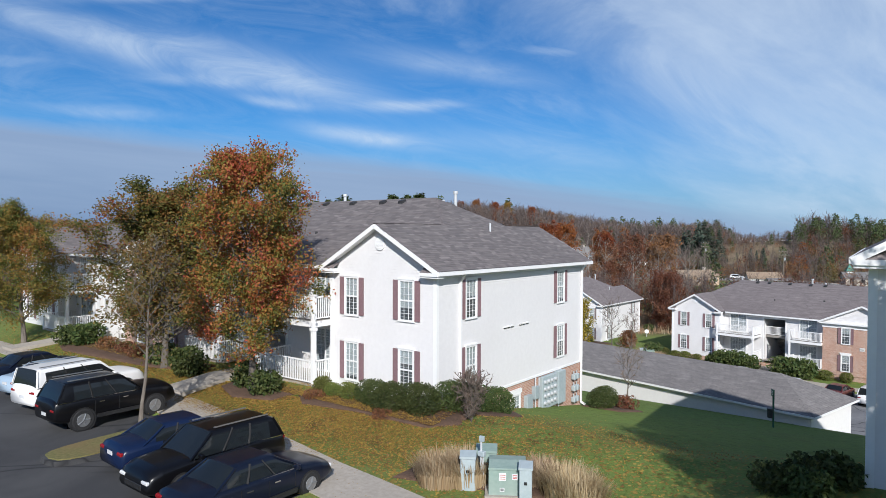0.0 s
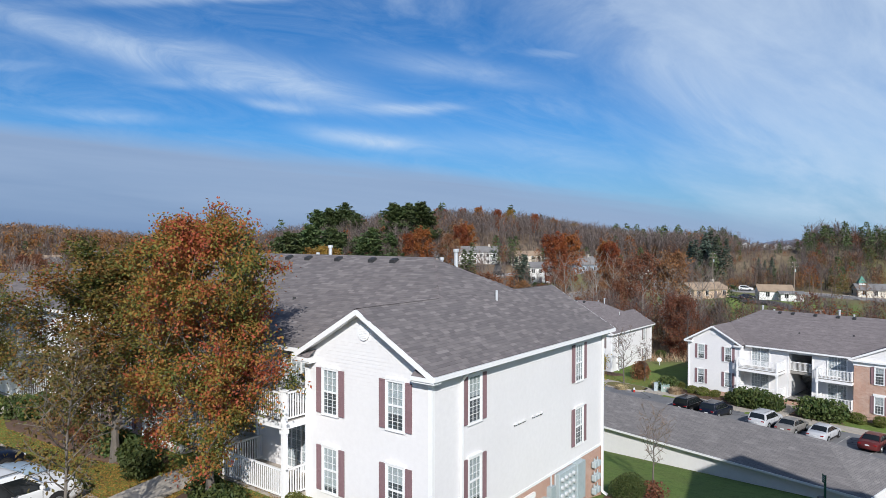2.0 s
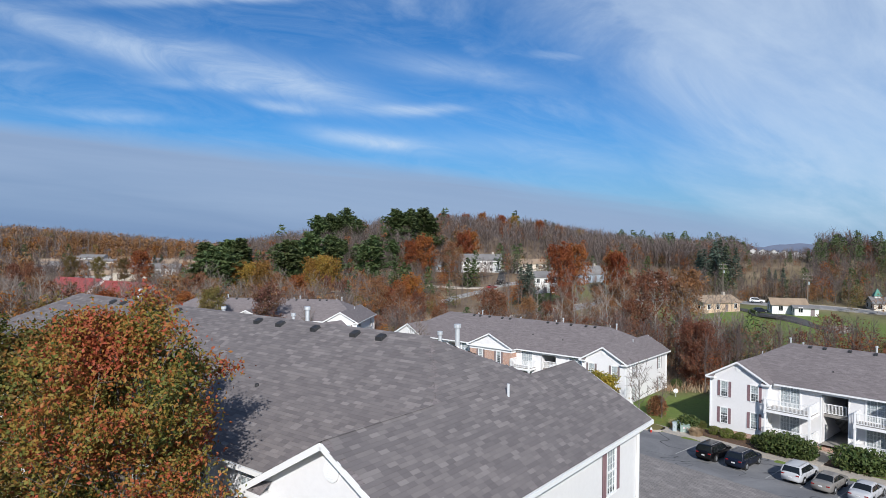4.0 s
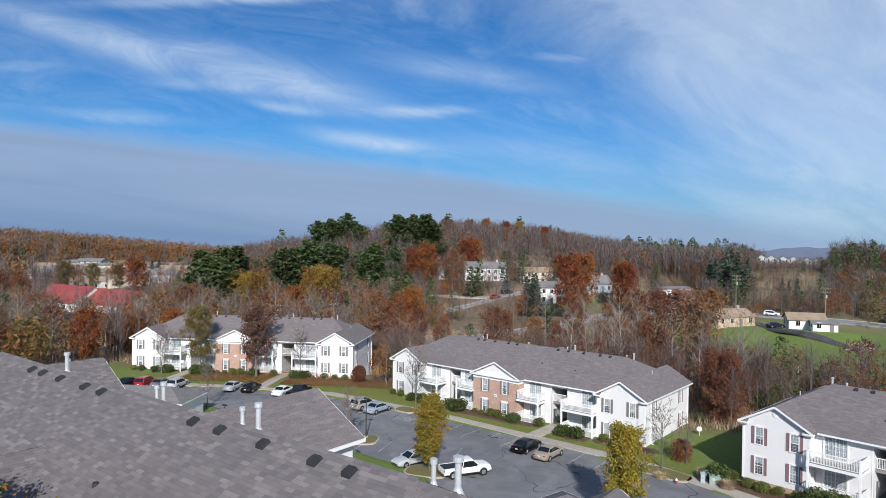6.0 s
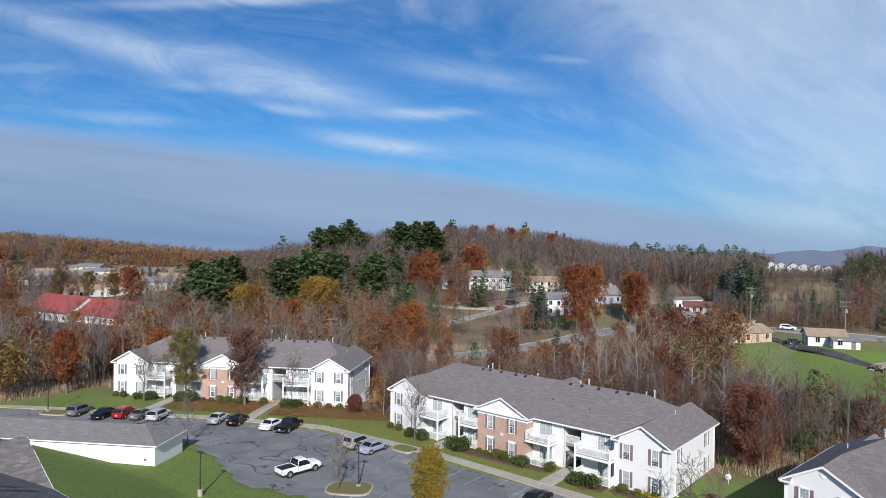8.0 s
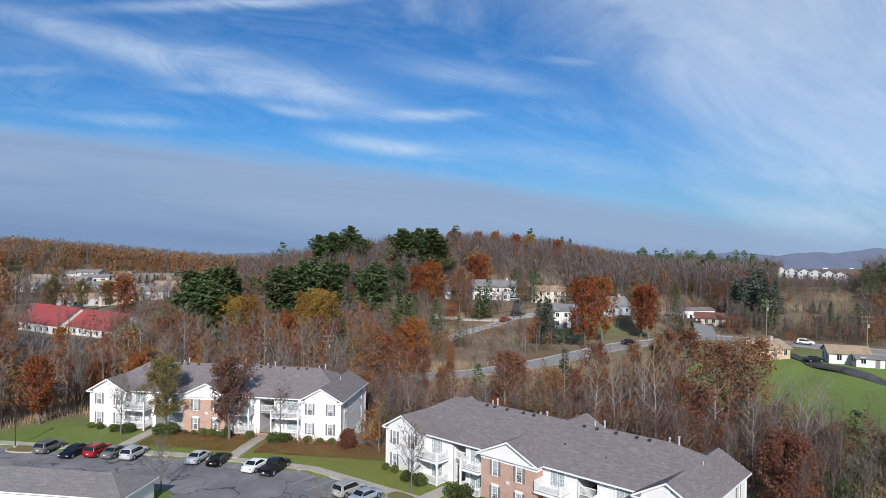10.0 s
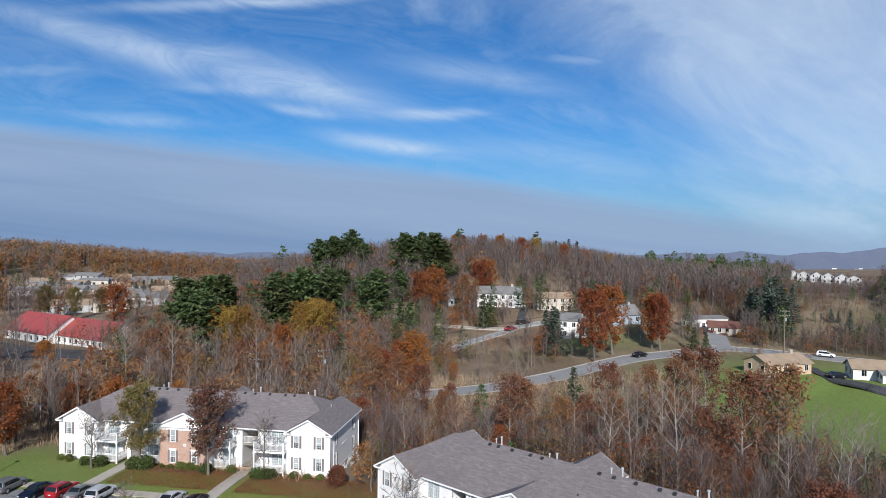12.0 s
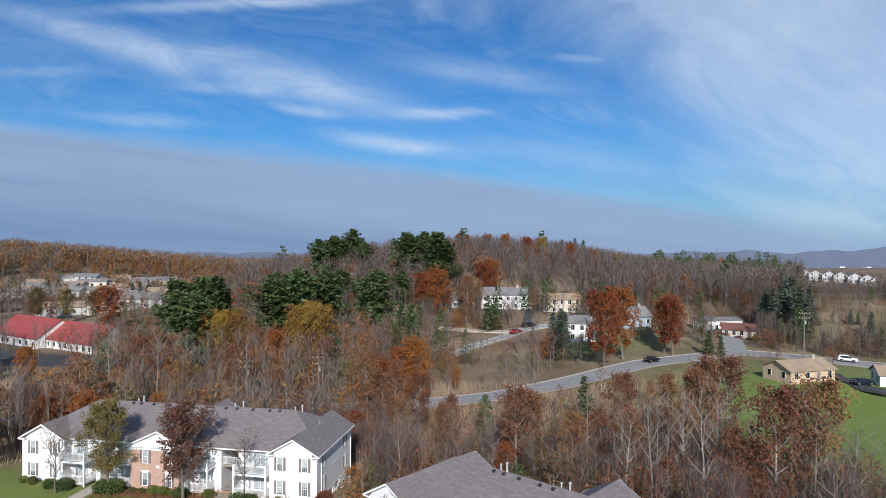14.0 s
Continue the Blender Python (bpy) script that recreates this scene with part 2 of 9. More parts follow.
def leaf_mat(name, cols, rough=0.6, patchy=0.5):
    """Leaves whose colour wanders from leaf to leaf and from tree to tree."""
    m, nt, b = principled(name, rough, 0, 0.3)
    geo, info = node(nt, "ShaderNodeNewGeometry"), node(nt, "ShaderNodeObjectInfo")
    tc = node(nt, "ShaderNodeTexCoord")
    patch = noise_of(nt, tc.outputs["Object"], 0.55, 3.0, 0.6)
    v = maths(nt, "ADD", maths(nt, "MULTIPLY", geo.outputs["Random Per Island"], 1 - patchy), maths(nt, "MULTIPLY", ramp(nt, patch, 0.32, 0.68), patchy))
    r = node(nt, "ShaderNodeValToRGB")
    els = r.color_ramp.elements
    while len(els) < len(cols):
        els.new(0.5)
    for k, c in enumerate(cols):
        els[k].position, els[k].color = 0.12 + 0.76 * k / (len(cols) - 1), (*c, 1)
    nt.links.new(v, r.inputs[0])
    hsv = node(nt, "ShaderNodeHueSaturation")
    nt.links.new(maths(nt, "ADD", maths(nt, "MULTIPLY", info.outputs["Random"], 0.5), 0.75), hsv.inputs["Value"])
    nt.links.new(maths(nt, "ADD", maths(nt, "MULTIPLY", info.outputs["Random"], 0.03), 0.485), hsv.inputs["Hue"])
    nt.links.new(r.outputs[0], hsv.inputs["Color"])
    nt.links.new(hsv.outputs[0], b.inputs["Base Color"])
    tr = node(nt, "ShaderNodeBsdfTranslucent")
    nt.links.new(hsv.outputs[0], tr.inputs[0])
    mx = node(nt, "ShaderNodeMixShader")
    mx.inputs[0].default_value = 0.22
    nt.links.new(b.outputs[0], mx.inputs[1])
    nt.links.new(tr.outputs[0], mx.inputs[2])
    nt.links.new(mx.outputs[0], nt.nodes["Material Output"].inputs[0])
    MATS[name] = m
    return m


SIDING = grained("vinyl_siding", (0.715, 0.702, 0.70), (0.755, 0.743, 0.74), 5.0, 0.6, big=0.25, c2=(0.655, 0.64, 0.635))
TRIM = grained("white_trim", (0.80, 0.80, 0.795), (0.84, 0.84, 0.835), 6.0, 0.45, big=0.2, c2=(0.72, 0.71, 0.69))
SHUTTER = grained("mauve_shutter", (0.215, 0.130, 0.140), (0.265, 0.165, 0.178), 12.0, 0.6, big=0.4)
BROWNSHUT = grained("grey_brown_shutter", (0.19, 0.15, 0.15), (0.24, 0.20, 0.20), 12.0, 0.6, big=0.4)
ROOF = shingle_mat("roof_shingle", (0.175, 0.153, 0.154), (0.228, 0.20, 0.198))
GROOF = shingle_mat("garage_shingle", (0.178, 0.168, 0.168), (0.23, 0.215, 0.21))
BRICK = brick_mat("brick", (0.40, 0.21, 0.15), (0.52, 0.31, 0.23), (0.55, 0.49, 0.43))
VENT = grained("black_vent", (0.025, 0.025, 0.028), (0.05, 0.05, 0.05), 20.0, 0.6)
PIPE = grained("pale_pipe", (0.55, 0.57, 0.58), (0.66, 0.68, 0.70), 10.0, 0.45, metal=0.2)
DARKIN = grained("dark_interior", (0.10, 0.105, 0.11), (0.17, 0.17, 0.175), 3.0, 0.8)
BLIND = grained("pale_blind", (0.70, 0.70, 0.69), (0.80, 0.80, 0.78), 40.0, 0.7, stretch=(0.2, 0.2, 1))
DECK = grained("weathered_deck", (0.30, 0.28, 0.26), (0.40, 0.38, 0.35), 14.0, 0.8)
UTIL = grained("utility_grey", (0.36, 0.43, 0.45), (0.45, 0.51, 0.53), 6.0, 0.5, metal=0.1)
# breezeway surfaces: their shade put into a darker colour than the siding
PASSAGE_SHADE = grained("passage_painted_shade", (0.26, 0.24, 0.22), (0.34, 0.32, 0.29), 5.0, 0.8)
GREENBOX = grained("utility_green", (0.20, 0.29, 0.26), (0.27, 0.36, 0.32), 5.0, 0.55, c2=(0.32, 0.36, 0.32))
CONC = grained("concrete", (0.37, 0.33, 0.28), (0.48, 0.43, 0.37), 7.0, 0.85, big=0.5, bumps=0.2)
BARK = grained("bark", (0.10, 0.085, 0.07), (0.19, 0.165, 0.14), 9.0, 0.9, stretch=(1, 1, 0.3), hue=0.5)
PALEBARK = grained("pale_bark", (0.20, 0.175, 0.15), (0.35, 0.315, 0.275), 6.0, 0.9, stretch=(1, 1, 0.4), hue=0.5)
TWIG = grained("twigs", (0.155, 0.112, 0.09), (0.27, 0.20, 0.16), 4.0, 0.9, hue=0.5)


def glass_mat():
    m, nt, b = principled("window_glass", 0.03, 0.0, 0.9)
    b.inputs["Base Color"].default_value = (0.55, 0.60, 0.62, 1)
    b.inputs["Transmission Weight"].default_value, b.inputs["IOR"].default_value = 1.0, 1.02
    tr, gl, mx = node(nt, "ShaderNodeBsdfTransparent"), node(nt, "ShaderNodeBsdfGlossy"), node(nt, "ShaderNodeMixShader")
    gl.inputs["Roughness"].default_value = 0.02
    tr.inputs[0].default_value = (0.86, 0.89, 0.90, 1)
    fr = node(nt, "ShaderNodeLayerWeight")
    fr.inputs["Blend"].default_value = 0.5
    nt.links.new(maths(nt, "ADD", maths(nt, "MULTIPLY", maths(nt, "POWER", fr.outputs["Facing"], 4.0), 0.6), 0.06), mx.inputs[0])
    nt.links.new(tr.outputs[0], mx.inputs[1])
    nt.links.new(gl.outputs[0], mx.inputs[2])
    nt.links.new(mx.outputs[0], nt.nodes["Material Output"].inputs[0])
    return m


GLASS = glass_mat()


def asphalt_mat(name, tone):
    m, nt, b = principled(name, 0.9, 0, 0.25)
    tc = node(nt, "ShaderNodeTexCoord")
    o = tc.outputs["Object"]
    grain, stain, crack = noise_of(nt, o, 40.0, 3.0), noise_of(nt, o, 0.22, 5.0, 0.65, 0.8), noise_of(nt, o, 0.085, 3.0, 0.5, 1.2)
    col = mixcol(nt, ramp(nt, grain, 0.3, 0.7), tuple(k * tone for k in (0.052, 0.053, 0.056)), tuple(k * tone for k in (0.085, 0.085, 0.088)))
    col = mixcol(nt, maths(nt, "MULTIPLY", ramp(nt, stain, 0.40, 0.66), 0.55), col, tuple(k * tone for k in (0.125, 0.124, 0.124)))
    seam = ramp(nt, maths(nt, "ABSOLUTE", maths(nt, "SUBTRACT", crack, 0.5)), 0.0018, 0.0048, (1, 1, 1, 1), (0, 0, 0, 1))
    col = mixcol(nt, maths(nt, "MULTIPLY", seam, 0.85), col, (0.02, 0.02, 0.022))
    nt.links.new(col, b.inputs["Base Color"])
    bump(nt, b, grain, 0.25, 0.01)
    return m


ASPHALT, ASPHALT_OLD = asphalt_mat("asphalt", 0.8), asphalt_mat("weathered_asphalt", 2.3)
PAINT = grained("road_paint", (0.28, 0.28, 0.27), (0.46, 0.46, 0.44), 12.0, 0.7, big=0.8, c2=(0.13, 0.13, 0.13))


def ground_mat():
    """Lawn with fallen leaves; woodland floor and rough dry field where the 'wild' weight says so."""
    m, nt, b = principled("ground_cover", 0.95, 0, 0.15)
    tc = node(nt, "ShaderNodeTexCoord")
    o = tc.outputs["Object"]
    wild, leafy = node(nt, "ShaderNodeAttribute"), node(nt, "ShaderNodeAttribute")
    wild.attribute_name, leafy.attribute_name = "wild", "leafy"
    blades, patch, broad = noise_of(nt, o, 14.0, 4.0, 0.7), noise_of(nt, o, 0.5, 4.0), noise_of(nt, o, 0.06, 4.0)
    lawn = mixcol(nt, ramp(nt, blades, 0.3, 0.7), (0.10, 0.158, 0.033), (0.19, 0.258, 0.068))
    lawn = mixcol(nt, maths(nt, "MULTIPLY", ramp(nt, patch, 0.42, 0.75), 0.35), lawn, (0.14, 0.14, 0.05))
    tuft = noise_of(nt, o, 2.2, 5.0, 0.7)
    lawn = mixcol(nt, maths(nt, "MULTIPLY", ramp(nt, tuft, 0.48, 0.70), 0.55), lawn, (0.055, 0.085, 0.022))
    lawn = mixcol(nt, maths(nt, "MULTIPLY", ramp(nt, broad, 0.50, 0.72), 0.45), lawn, (0.17, 0.165, 0.06))
    vor = node(nt, "ShaderNodeTexVoronoi")
    vor.inputs["Scale"].default_value = 6.5
    nt.links.new(o, vor.inputs["Vector"])
    speck = ramp(nt, vor.outputs["Distance"], 0.30, 0.42, (1, 1, 1, 1), (0, 0, 0, 1))
    gate = ramp(nt, maths(nt, "ADD", maths(nt, "MULTIPLY", leafy.outputs["Fac"], 0.85), maths(nt, "MULTIPLY", patch, 0.5)), 0.42, 0.85)
    leafcol = mixcol(nt, ramp(nt, noise_of(nt, o, 5.0, 2.0), 0.35, 0.65), (0.20, 0.105, 0.035), (0.42, 0.28, 0.07))
    lawn = mixcol(nt, maths(nt, "MULTIPLY", maths(nt, "MULTIPLY", speck, gate), 0.9), lawn, leafcol)
    litter = mixcol(nt, ramp(nt, noise_of(nt, o, 1.3, 6.0, 0.7), 0.3, 0.7), (0.105, 0.075, 0.052), (0.23, 0.165, 0.11))
    litter = mixcol(nt, ramp(nt, broad, 0.45, 0.68), litter, (0.28, 0.215, 0.145))
    col = mixcol(nt, wild.outputs["Fac"], lawn, litter)
    nt.links.new(col, b.inputs["Base Color"])
    bump(nt, b, blades, 0.6, 0.05)
    return m


GROUND = ground_mat()

# ------------------------------------------------------------------ mesh helpers


def mesh_ob(name, verts, faces, mats, parent=None, label="", matidx=None, uv=None, smooth=False):
    me = bpy.data.meshes.new(name)
    me.from_pydata(verts, [], faces)
    for m in (mats if isinstance(mats, (list, tuple)) else [mats]):
        me.materials.append(m)
    if matidx is not None:
        me.polygons.foreach_set("material_index", matidx)
    if smooth:
        me.polygons.foreach_set("use_smooth", [True] * len(me.polygons))
    if uv:
        slope_uv(me)
    me.update()
    ob = new(name, me)
    if parent is not None:
        ob.parent = parent
    return tagged(ob, label)


def slope_uv(me):
    """A map in metres on each face: u along the level line, v up the slope."""
    layer = me.uv_layers.new(name="slope")
    for p in me.polygons:
        n = p.normal
        h = Vector((-n.y, n.x, 0))
        h = h.normalized() if h.length > 1e-4 else Vector((1, 0, 0))
        s = n.cross(h)
        for li in p.loop_indices:
            co = me.vertices[me.loops[li].vertex_index].co
            layer.data[li].uv = (co.dot(h), co.dot(s))


def part(name, bm, material, parent, label="", uv=False, smooth=False):
    me = bpy.data.meshes.new(name)
    bmesh.ops.recalc_face_normals(bm, faces=bm.faces)
    bm.to_mesh(me)
    bm.free()
    for m in (material if isinstance(material, (list, tuple)) else [material]):
        me.materials.append(m)
    if smooth:
        me.polygons.foreach_set("use_smooth", [True] * len(me.polygons))
    if uv:
        slope_uv(me)
    ob = new(name, me)
    ob.parent = parent
    return tagged(ob, label)


def empty(name, m=None):
    ob = new(name)
    ob.empty_display_size = 0.3
    if m is not None:
        ob.matrix_world = m
    return ob


def box(bm, x0, y0, z0, x1, y1, z1, bev=0.0, mi=0):
    vs = [bm.verts.new(p) for p in ((x0, y0, z0), (x1, y0, z0), (x1, y1, z0), (x0, y1, z0), (x0, y0, z1), (x1, y0, z1), (x1, y1, z1), (x0, y1, z1))]
    fs = [bm.faces.new([vs[k] for k in q]) for q in ((3, 2, 1, 0), (4, 5, 6, 7), (0, 1, 5, 4), (1, 2, 6, 5), (2, 3, 7, 6), (3, 0, 4, 7))]
    for f in fs:
        f.material_index = mi
    if bev:
        bmesh.ops.bevel(bm, geom=list({e for f in fs for e in f.edges}), offset=bev, segments=1, affect="EDGES")
    return vs


def beam(bm, a, b, w, h, mi=0):
    """A square bar from a to b, w wide and h high."""
    a, b = Vector(a), Vector(b)
    d = (b - a).normalized()
    side = d.cross(Vector((0, 0, 1)))
    side = side.normalized() if side.length > 1e-4 else Vector((1, 0, 0))
    up = side.cross(d)
    q = [(-w / 2, -h / 2), (w / 2, -h / 2), (w / 2, h / 2), (-w / 2, h / 2)]
    v0 = [bm.verts.new(a + side * s + up * u) for s, u in q]
    v1 = [bm.verts.new(b + side * s + up * u) for s, u in q]
    fs = [bm.faces.new(v0[::-1]), bm.faces.new(v1)] + [bm.faces.new((v0[k], v0[(k + 1) % 4], v1[(k + 1) % 4], v1[k])) for k in range(4)]
    for f in fs:
        f.material_index = mi


def tube(bm, a, b, r0, r1=None, n=8, caps=True, mi=0):
    a, b = Vector(a), Vector(b)
    r1 = r0 if r1 is None else r1
    d = (b - a).normalized()
    s = d.orthogonal().normalized()
    t = d.cross(s)
    ring = lambda c, r: [bm.verts.new(c + (s * math.cos(k * 2 * math.pi / n) + t * math.sin(k * 2 * math.pi / n)) * r) for k in range(n)]
    v0, v1 = ring(a, r0), ring(b, r1)
    fs = [bm.faces.new((v0[k], v0[(k + 1) % n], v1[(k + 1) % n], v1[k])) for k in range(n)]
    if caps:
        fs += [bm.faces.new(v0[::-1]), bm.faces.new(v1)]
    for f in fs:
        f.material_index = mi


def poly(bm, pts, mi=0):
    f = bm.faces.new([bm.verts.new(p) for p in pts])
    f.material_index = mi
    return f


def slab(bm, pts, thick, mi=0):
    """A flat plate under the polygon pts, with its rim."""
    top = [bm.verts.new(p) for p in pts]
    bot = [bm.verts.new((p[0], p[1], p[2] - thick)) for p in pts]
    bm.faces.new(top).material_index = mi
    bm.faces.new(bot[::-1]).material_index = mi
    for k in range(len(pts)):
        j = (k + 1) % len(pts)
        bm.faces.new((top[k], bot[k], bot[j], top[j])).material_index = mi


def smooth01(a, b, x):
    t = np.clip((x - a) / (b - a), 0, 1)
    return t * t * (3 - 2 * t)

# ------------------------------------------------------------------ lie of the land
FWD, RGT = (-0.615, 0.789), (0.789, 0.615)


def uv_of(x, y):
    """Distance along and to the right of the flight line, from its start."""
    dx, dy = x - 15.25, y + 19.43
    return dx * RGT[0] + dy * RGT[1], dx * FWD[0] + dy * FWD[1]


def xy_of(u, v):
    return 15.25 + u * RGT[0] + v * FWD[0], -19.43 + u * RGT[1] + v * FWD[1]


def hump(u, v, cu, cv, su, sv):
    return np.exp(-((u - cu) / su) ** 2 - ((v - cv) / sv) ** 2)


PADS = [(-156, 221, -2.9, 16), (-134, 236, -4.0, 10), (-107, 201.5, -7.6, 6), (-101, 223, -4.6, 7), (-84, 258, -8.0, 11), (-73, 250, -8.4, 9), (-45.5, 190.5, -9.05, 9), (-25, 196.5, -9.05, 8), (-229, 108, -12.65, 18), (-254, 102, -12.65, 18)]


def land(x, y):
    """Height of the ground, with no paving cut into it."""
    x, y = np.asarray(x, float), np.asarray(y, float)
    u, v = uv_of(x, y)
    z = np.interp(y, (-40, -16, -5, -3, 0, 6, 13.5, 26, 35, 41), (-0.8, -0.55, -0.30, -0.22, 0.02, -1.35, -2.75, -5.2, -7.9, -8.2))
    flat = np.interp(y, (-40, -16, -5, -3, 0, 13.5, 26, 35, 41), (-0.8, -0.55, -0.30, -0.18, 0.0, -2.4, -5.2, -7.9, -8.2))
    z = z + (flat - z) * smooth01(-2.0, -7.0, x)
    # the neighbouring house to the east stands on a shoulder
    z = z + (0.8 - z) * smooth01(8.5, 14.5, x) * smooth01(7.0, -2.0, y) * smooth01(-14.0, -9.0, y)
    # behind the lower houses the land falls into the wooded hollow
    drop = smooth01(112, 150, v + 0.22 * np.minimum(u, 0) + 0.10 * u)
    hollow = -11.8 + 2.6 * smooth01(165, 225, v) * smooth01(0, 60, u)
    z = z + (hollow - z) * drop
    far = smooth01(225, 300, v)
    hill = 25.0 * hump(u, v, -6, 390, 110, 110) + 8.0 * hump(u, v, 190, 520, 150, 150) + 17.0 * hump(u, v, -390, 560, 150, 130) + 12.0 * hump(u, v, 175, 290, 65, 55)
    z = z + hill * smooth01(210, 300, v)
    base = -38.0 + 0.016 * u - 60.0 * smooth01(1300, 2600, v)
    z = z + (base - z) * smooth01(620, 1100, v)
    for px, py, pz, pr in PADS:
        z = z + (pz - z) * smooth01(pr + 6.0, pr, np.hypot(x - px, y - py))
    rough = 0.25 * np.sin(x * 0.11 + 1.1) * np.sin(y * 0.13) * smooth01(130, 170, v) + 0.7 * np.sin(x * 0.031) * np.sin(y * 0.027 + 0.7) * far
    return z + rough


def inside(px, py, ring):
    r = np.zeros(np.shape(px), bool)
    for k in range(len(ring)):
        (x0, y0), (x1, y1) = ring[k], ring[(k + 1) % len(ring)]
        if y0 == y1:
            continue
        r ^= ((y0 > py) != (y1 > py)) & (px < (x1 - x0) * (py - y0) / (y1 - y0) + x0)
    return r


def edge_dist(px, py, ring):
    d = np.full(np.shape(px), 1e9)
    for k in range(len(ring)):
        (x0, y0), (x1, y1) = ring[k], ring[(k + 1) % len(ring)]
        ex, ey = x1 - x0, y1 - y0
        t = np.clip(((px - x0) * ex + (py - y0) * ey) / (ex * ex + ey * ey), 0, 1)
        d = np.minimum(d, np.hypot(px - x0 - t * ex, py - y0 - t * ey))
    return d


# paved plates: outline and level (a, b, c: z = a + b x + c y)
WALK_UP = [(-62, -1.6), (-26, -3.1), (-9, -4.05), (-6.6, -4.36), (-2, -5.1), (1.0, -5.65), (4.5, -6.1), (7, -7.6), (10, -11.5), (14, -14.5), (34, -15.5)]
LOT_UP = [(x - 0.1, y - 1.9) for x, y in WALK_UP] + [(34.5, -44), (-62, -44)]
LOT_LOW = [(-118, 30.5), (-104, 39.2), (-79, 53.5), (-66, 59.2), (-48, 60.4), (-20, 59.2), (-7, 56.0), (30, 49.5), (31, 33.0), (14, 33.8), (-12, 40.2), (-30, 40.8), (-37, 44.5), (-47, 43.6), (-57, 40.8), (-68, 44.2), (-73, 44.8), (-80, 39.4), (-97, 28.5), (-112, 20.5)]
PLATES = [("up", LOT_UP, (-0.40, 0, 0.0)), ("low", LOT_LOW, (-8.35, 0, 0.0))]


def ground_z(x, y):
    x, y = np.asarray(x, float), np.asarray(y, float)
    z = land(x, y)
    for _, ring, (a, b, c) in PLATES:
        ins, d = inside(x, y, ring), edge_dist(x, y, ring)
        level = a + b * x + c * y
        w = np.where(ins, 1.0, smooth01(4.0, 0.3, d))
        target = np.where(ins & (d > 0.4), level - 0.35, level + 0.09)
        z = z + (target - z) * w
    return z


def axis(lo, hi, step, far_lo, far_hi, grow=1.07):
    mid = list(np.arange(lo, hi + 1e-6, step))
    a, s = [], step
    p = lo
    while p > far_lo:
        s *= grow
        p -= s
        a.append(p)
    b, s, p = [], step, hi
    while p < far_hi:
        s *= grow
        p += s
        b.append(p)
    return np.array(a[::-1] + mid + b)


def wildness(x, y):
    """0 on mown lawn, 1 in woods and rough ground."""
    u, v = uv_of(x, y)
    w = smooth01(111, 121, v + 0.22 * np.minimum(u, 0) + 0.10 * u + 17.0 * smooth01(12, 24, u) + 0.7 * np.maximum(u - 42, 0))
    field = hump(u, v, 88, 186, 34, 30) + hump(u, v, 24, 247, 30, 12) * 0.75 + hump(u, v, 180, 250, 50, 25) * 0.3 + hump(u, v, 105, 165, 20, 18) + 0.8 * hump(u, v, 86, 142, 24, 26) + 0.95 * hump(u, v, 70, 152, 17, 30)
    w = w * (1 - np.clip(field * 1.7, 0, 1))
    return np.clip(np.maximum(w, smooth01(-108, -116, x) * smooth01(20, 30, y)), 0, 1)


def make_ground():
    xs, ys = axis(-128, 44, 1.0, -4700, 4700), axis(-48, 112, 1.0, -4700, 4700)
    gx, gy = np.meshgrid(xs, ys)
    gz = ground_z(gx, gy)
    nx, ny = len(xs), len(ys)
    verts = np.stack([gx, gy, gz], -1).reshape(-1, 3)
    idx = np.arange(nx * ny).reshape(ny, nx)
    faces = np.stack([idx[:-1, :-1], idx[:-1, 1:], idx[1:, 1:], idx[1:, :-1]], -1).reshape(-1, 4)
    ob = mesh_ob("ground", verts.tolist(), faces.tolist(), GROUND, smooth=True)
    me = ob.data
    me.attributes.new("wild", "FLOAT", "POINT").data.foreach_set("value", wildness(gx, gy).ravel())
    leafy = hump(gx, gy, -3, -2.5, 16, 5) + 1.3 * hump(gx - 0.9 * (gy - 62), gy, -74, 62, 22, 9) + hump(gx, gy, -22, -2, 16, 5) + 0.2 * hump(gx, gy, 3, 3, 9, 7) + 0.6 * hump(gx, gy, -30, 62, 22, 3)
    me.attributes.new("leafy", "FLOAT", "POINT").data.foreach_set("value", np.clip(leafy, 0, 1).ravel())
    return tagged(ob, "sloping mown lawn with fallen leaves running into brown woodland", "ground", kind="structure")


make_ground()


def plate(name, ring, level, thick, material, label, category):
    bm = bmesh.new()
    a, b, c = level
    slab(bm, [(x, y, a + b * x + c * y) for x, y in ring], thick)
    bmesh.ops.triangulate(bm, faces=[f for f in bm.faces if len(f.verts) > 4])
    ob = part(name, bm, material, None, label)
    return tagged(ob, "", category, kind="structure")


plate("road", LOT_UP, (-0.40, 0, 0), 0.3, ASPHALT, "worn grey asphalt car park with dark tar seams", "car park")
plate("road", LOT_LOW, (-8.35, 0, 0), 0.3, ASPHALT_OLD, "worn grey asphalt car park in front of the apartment houses", "car park")


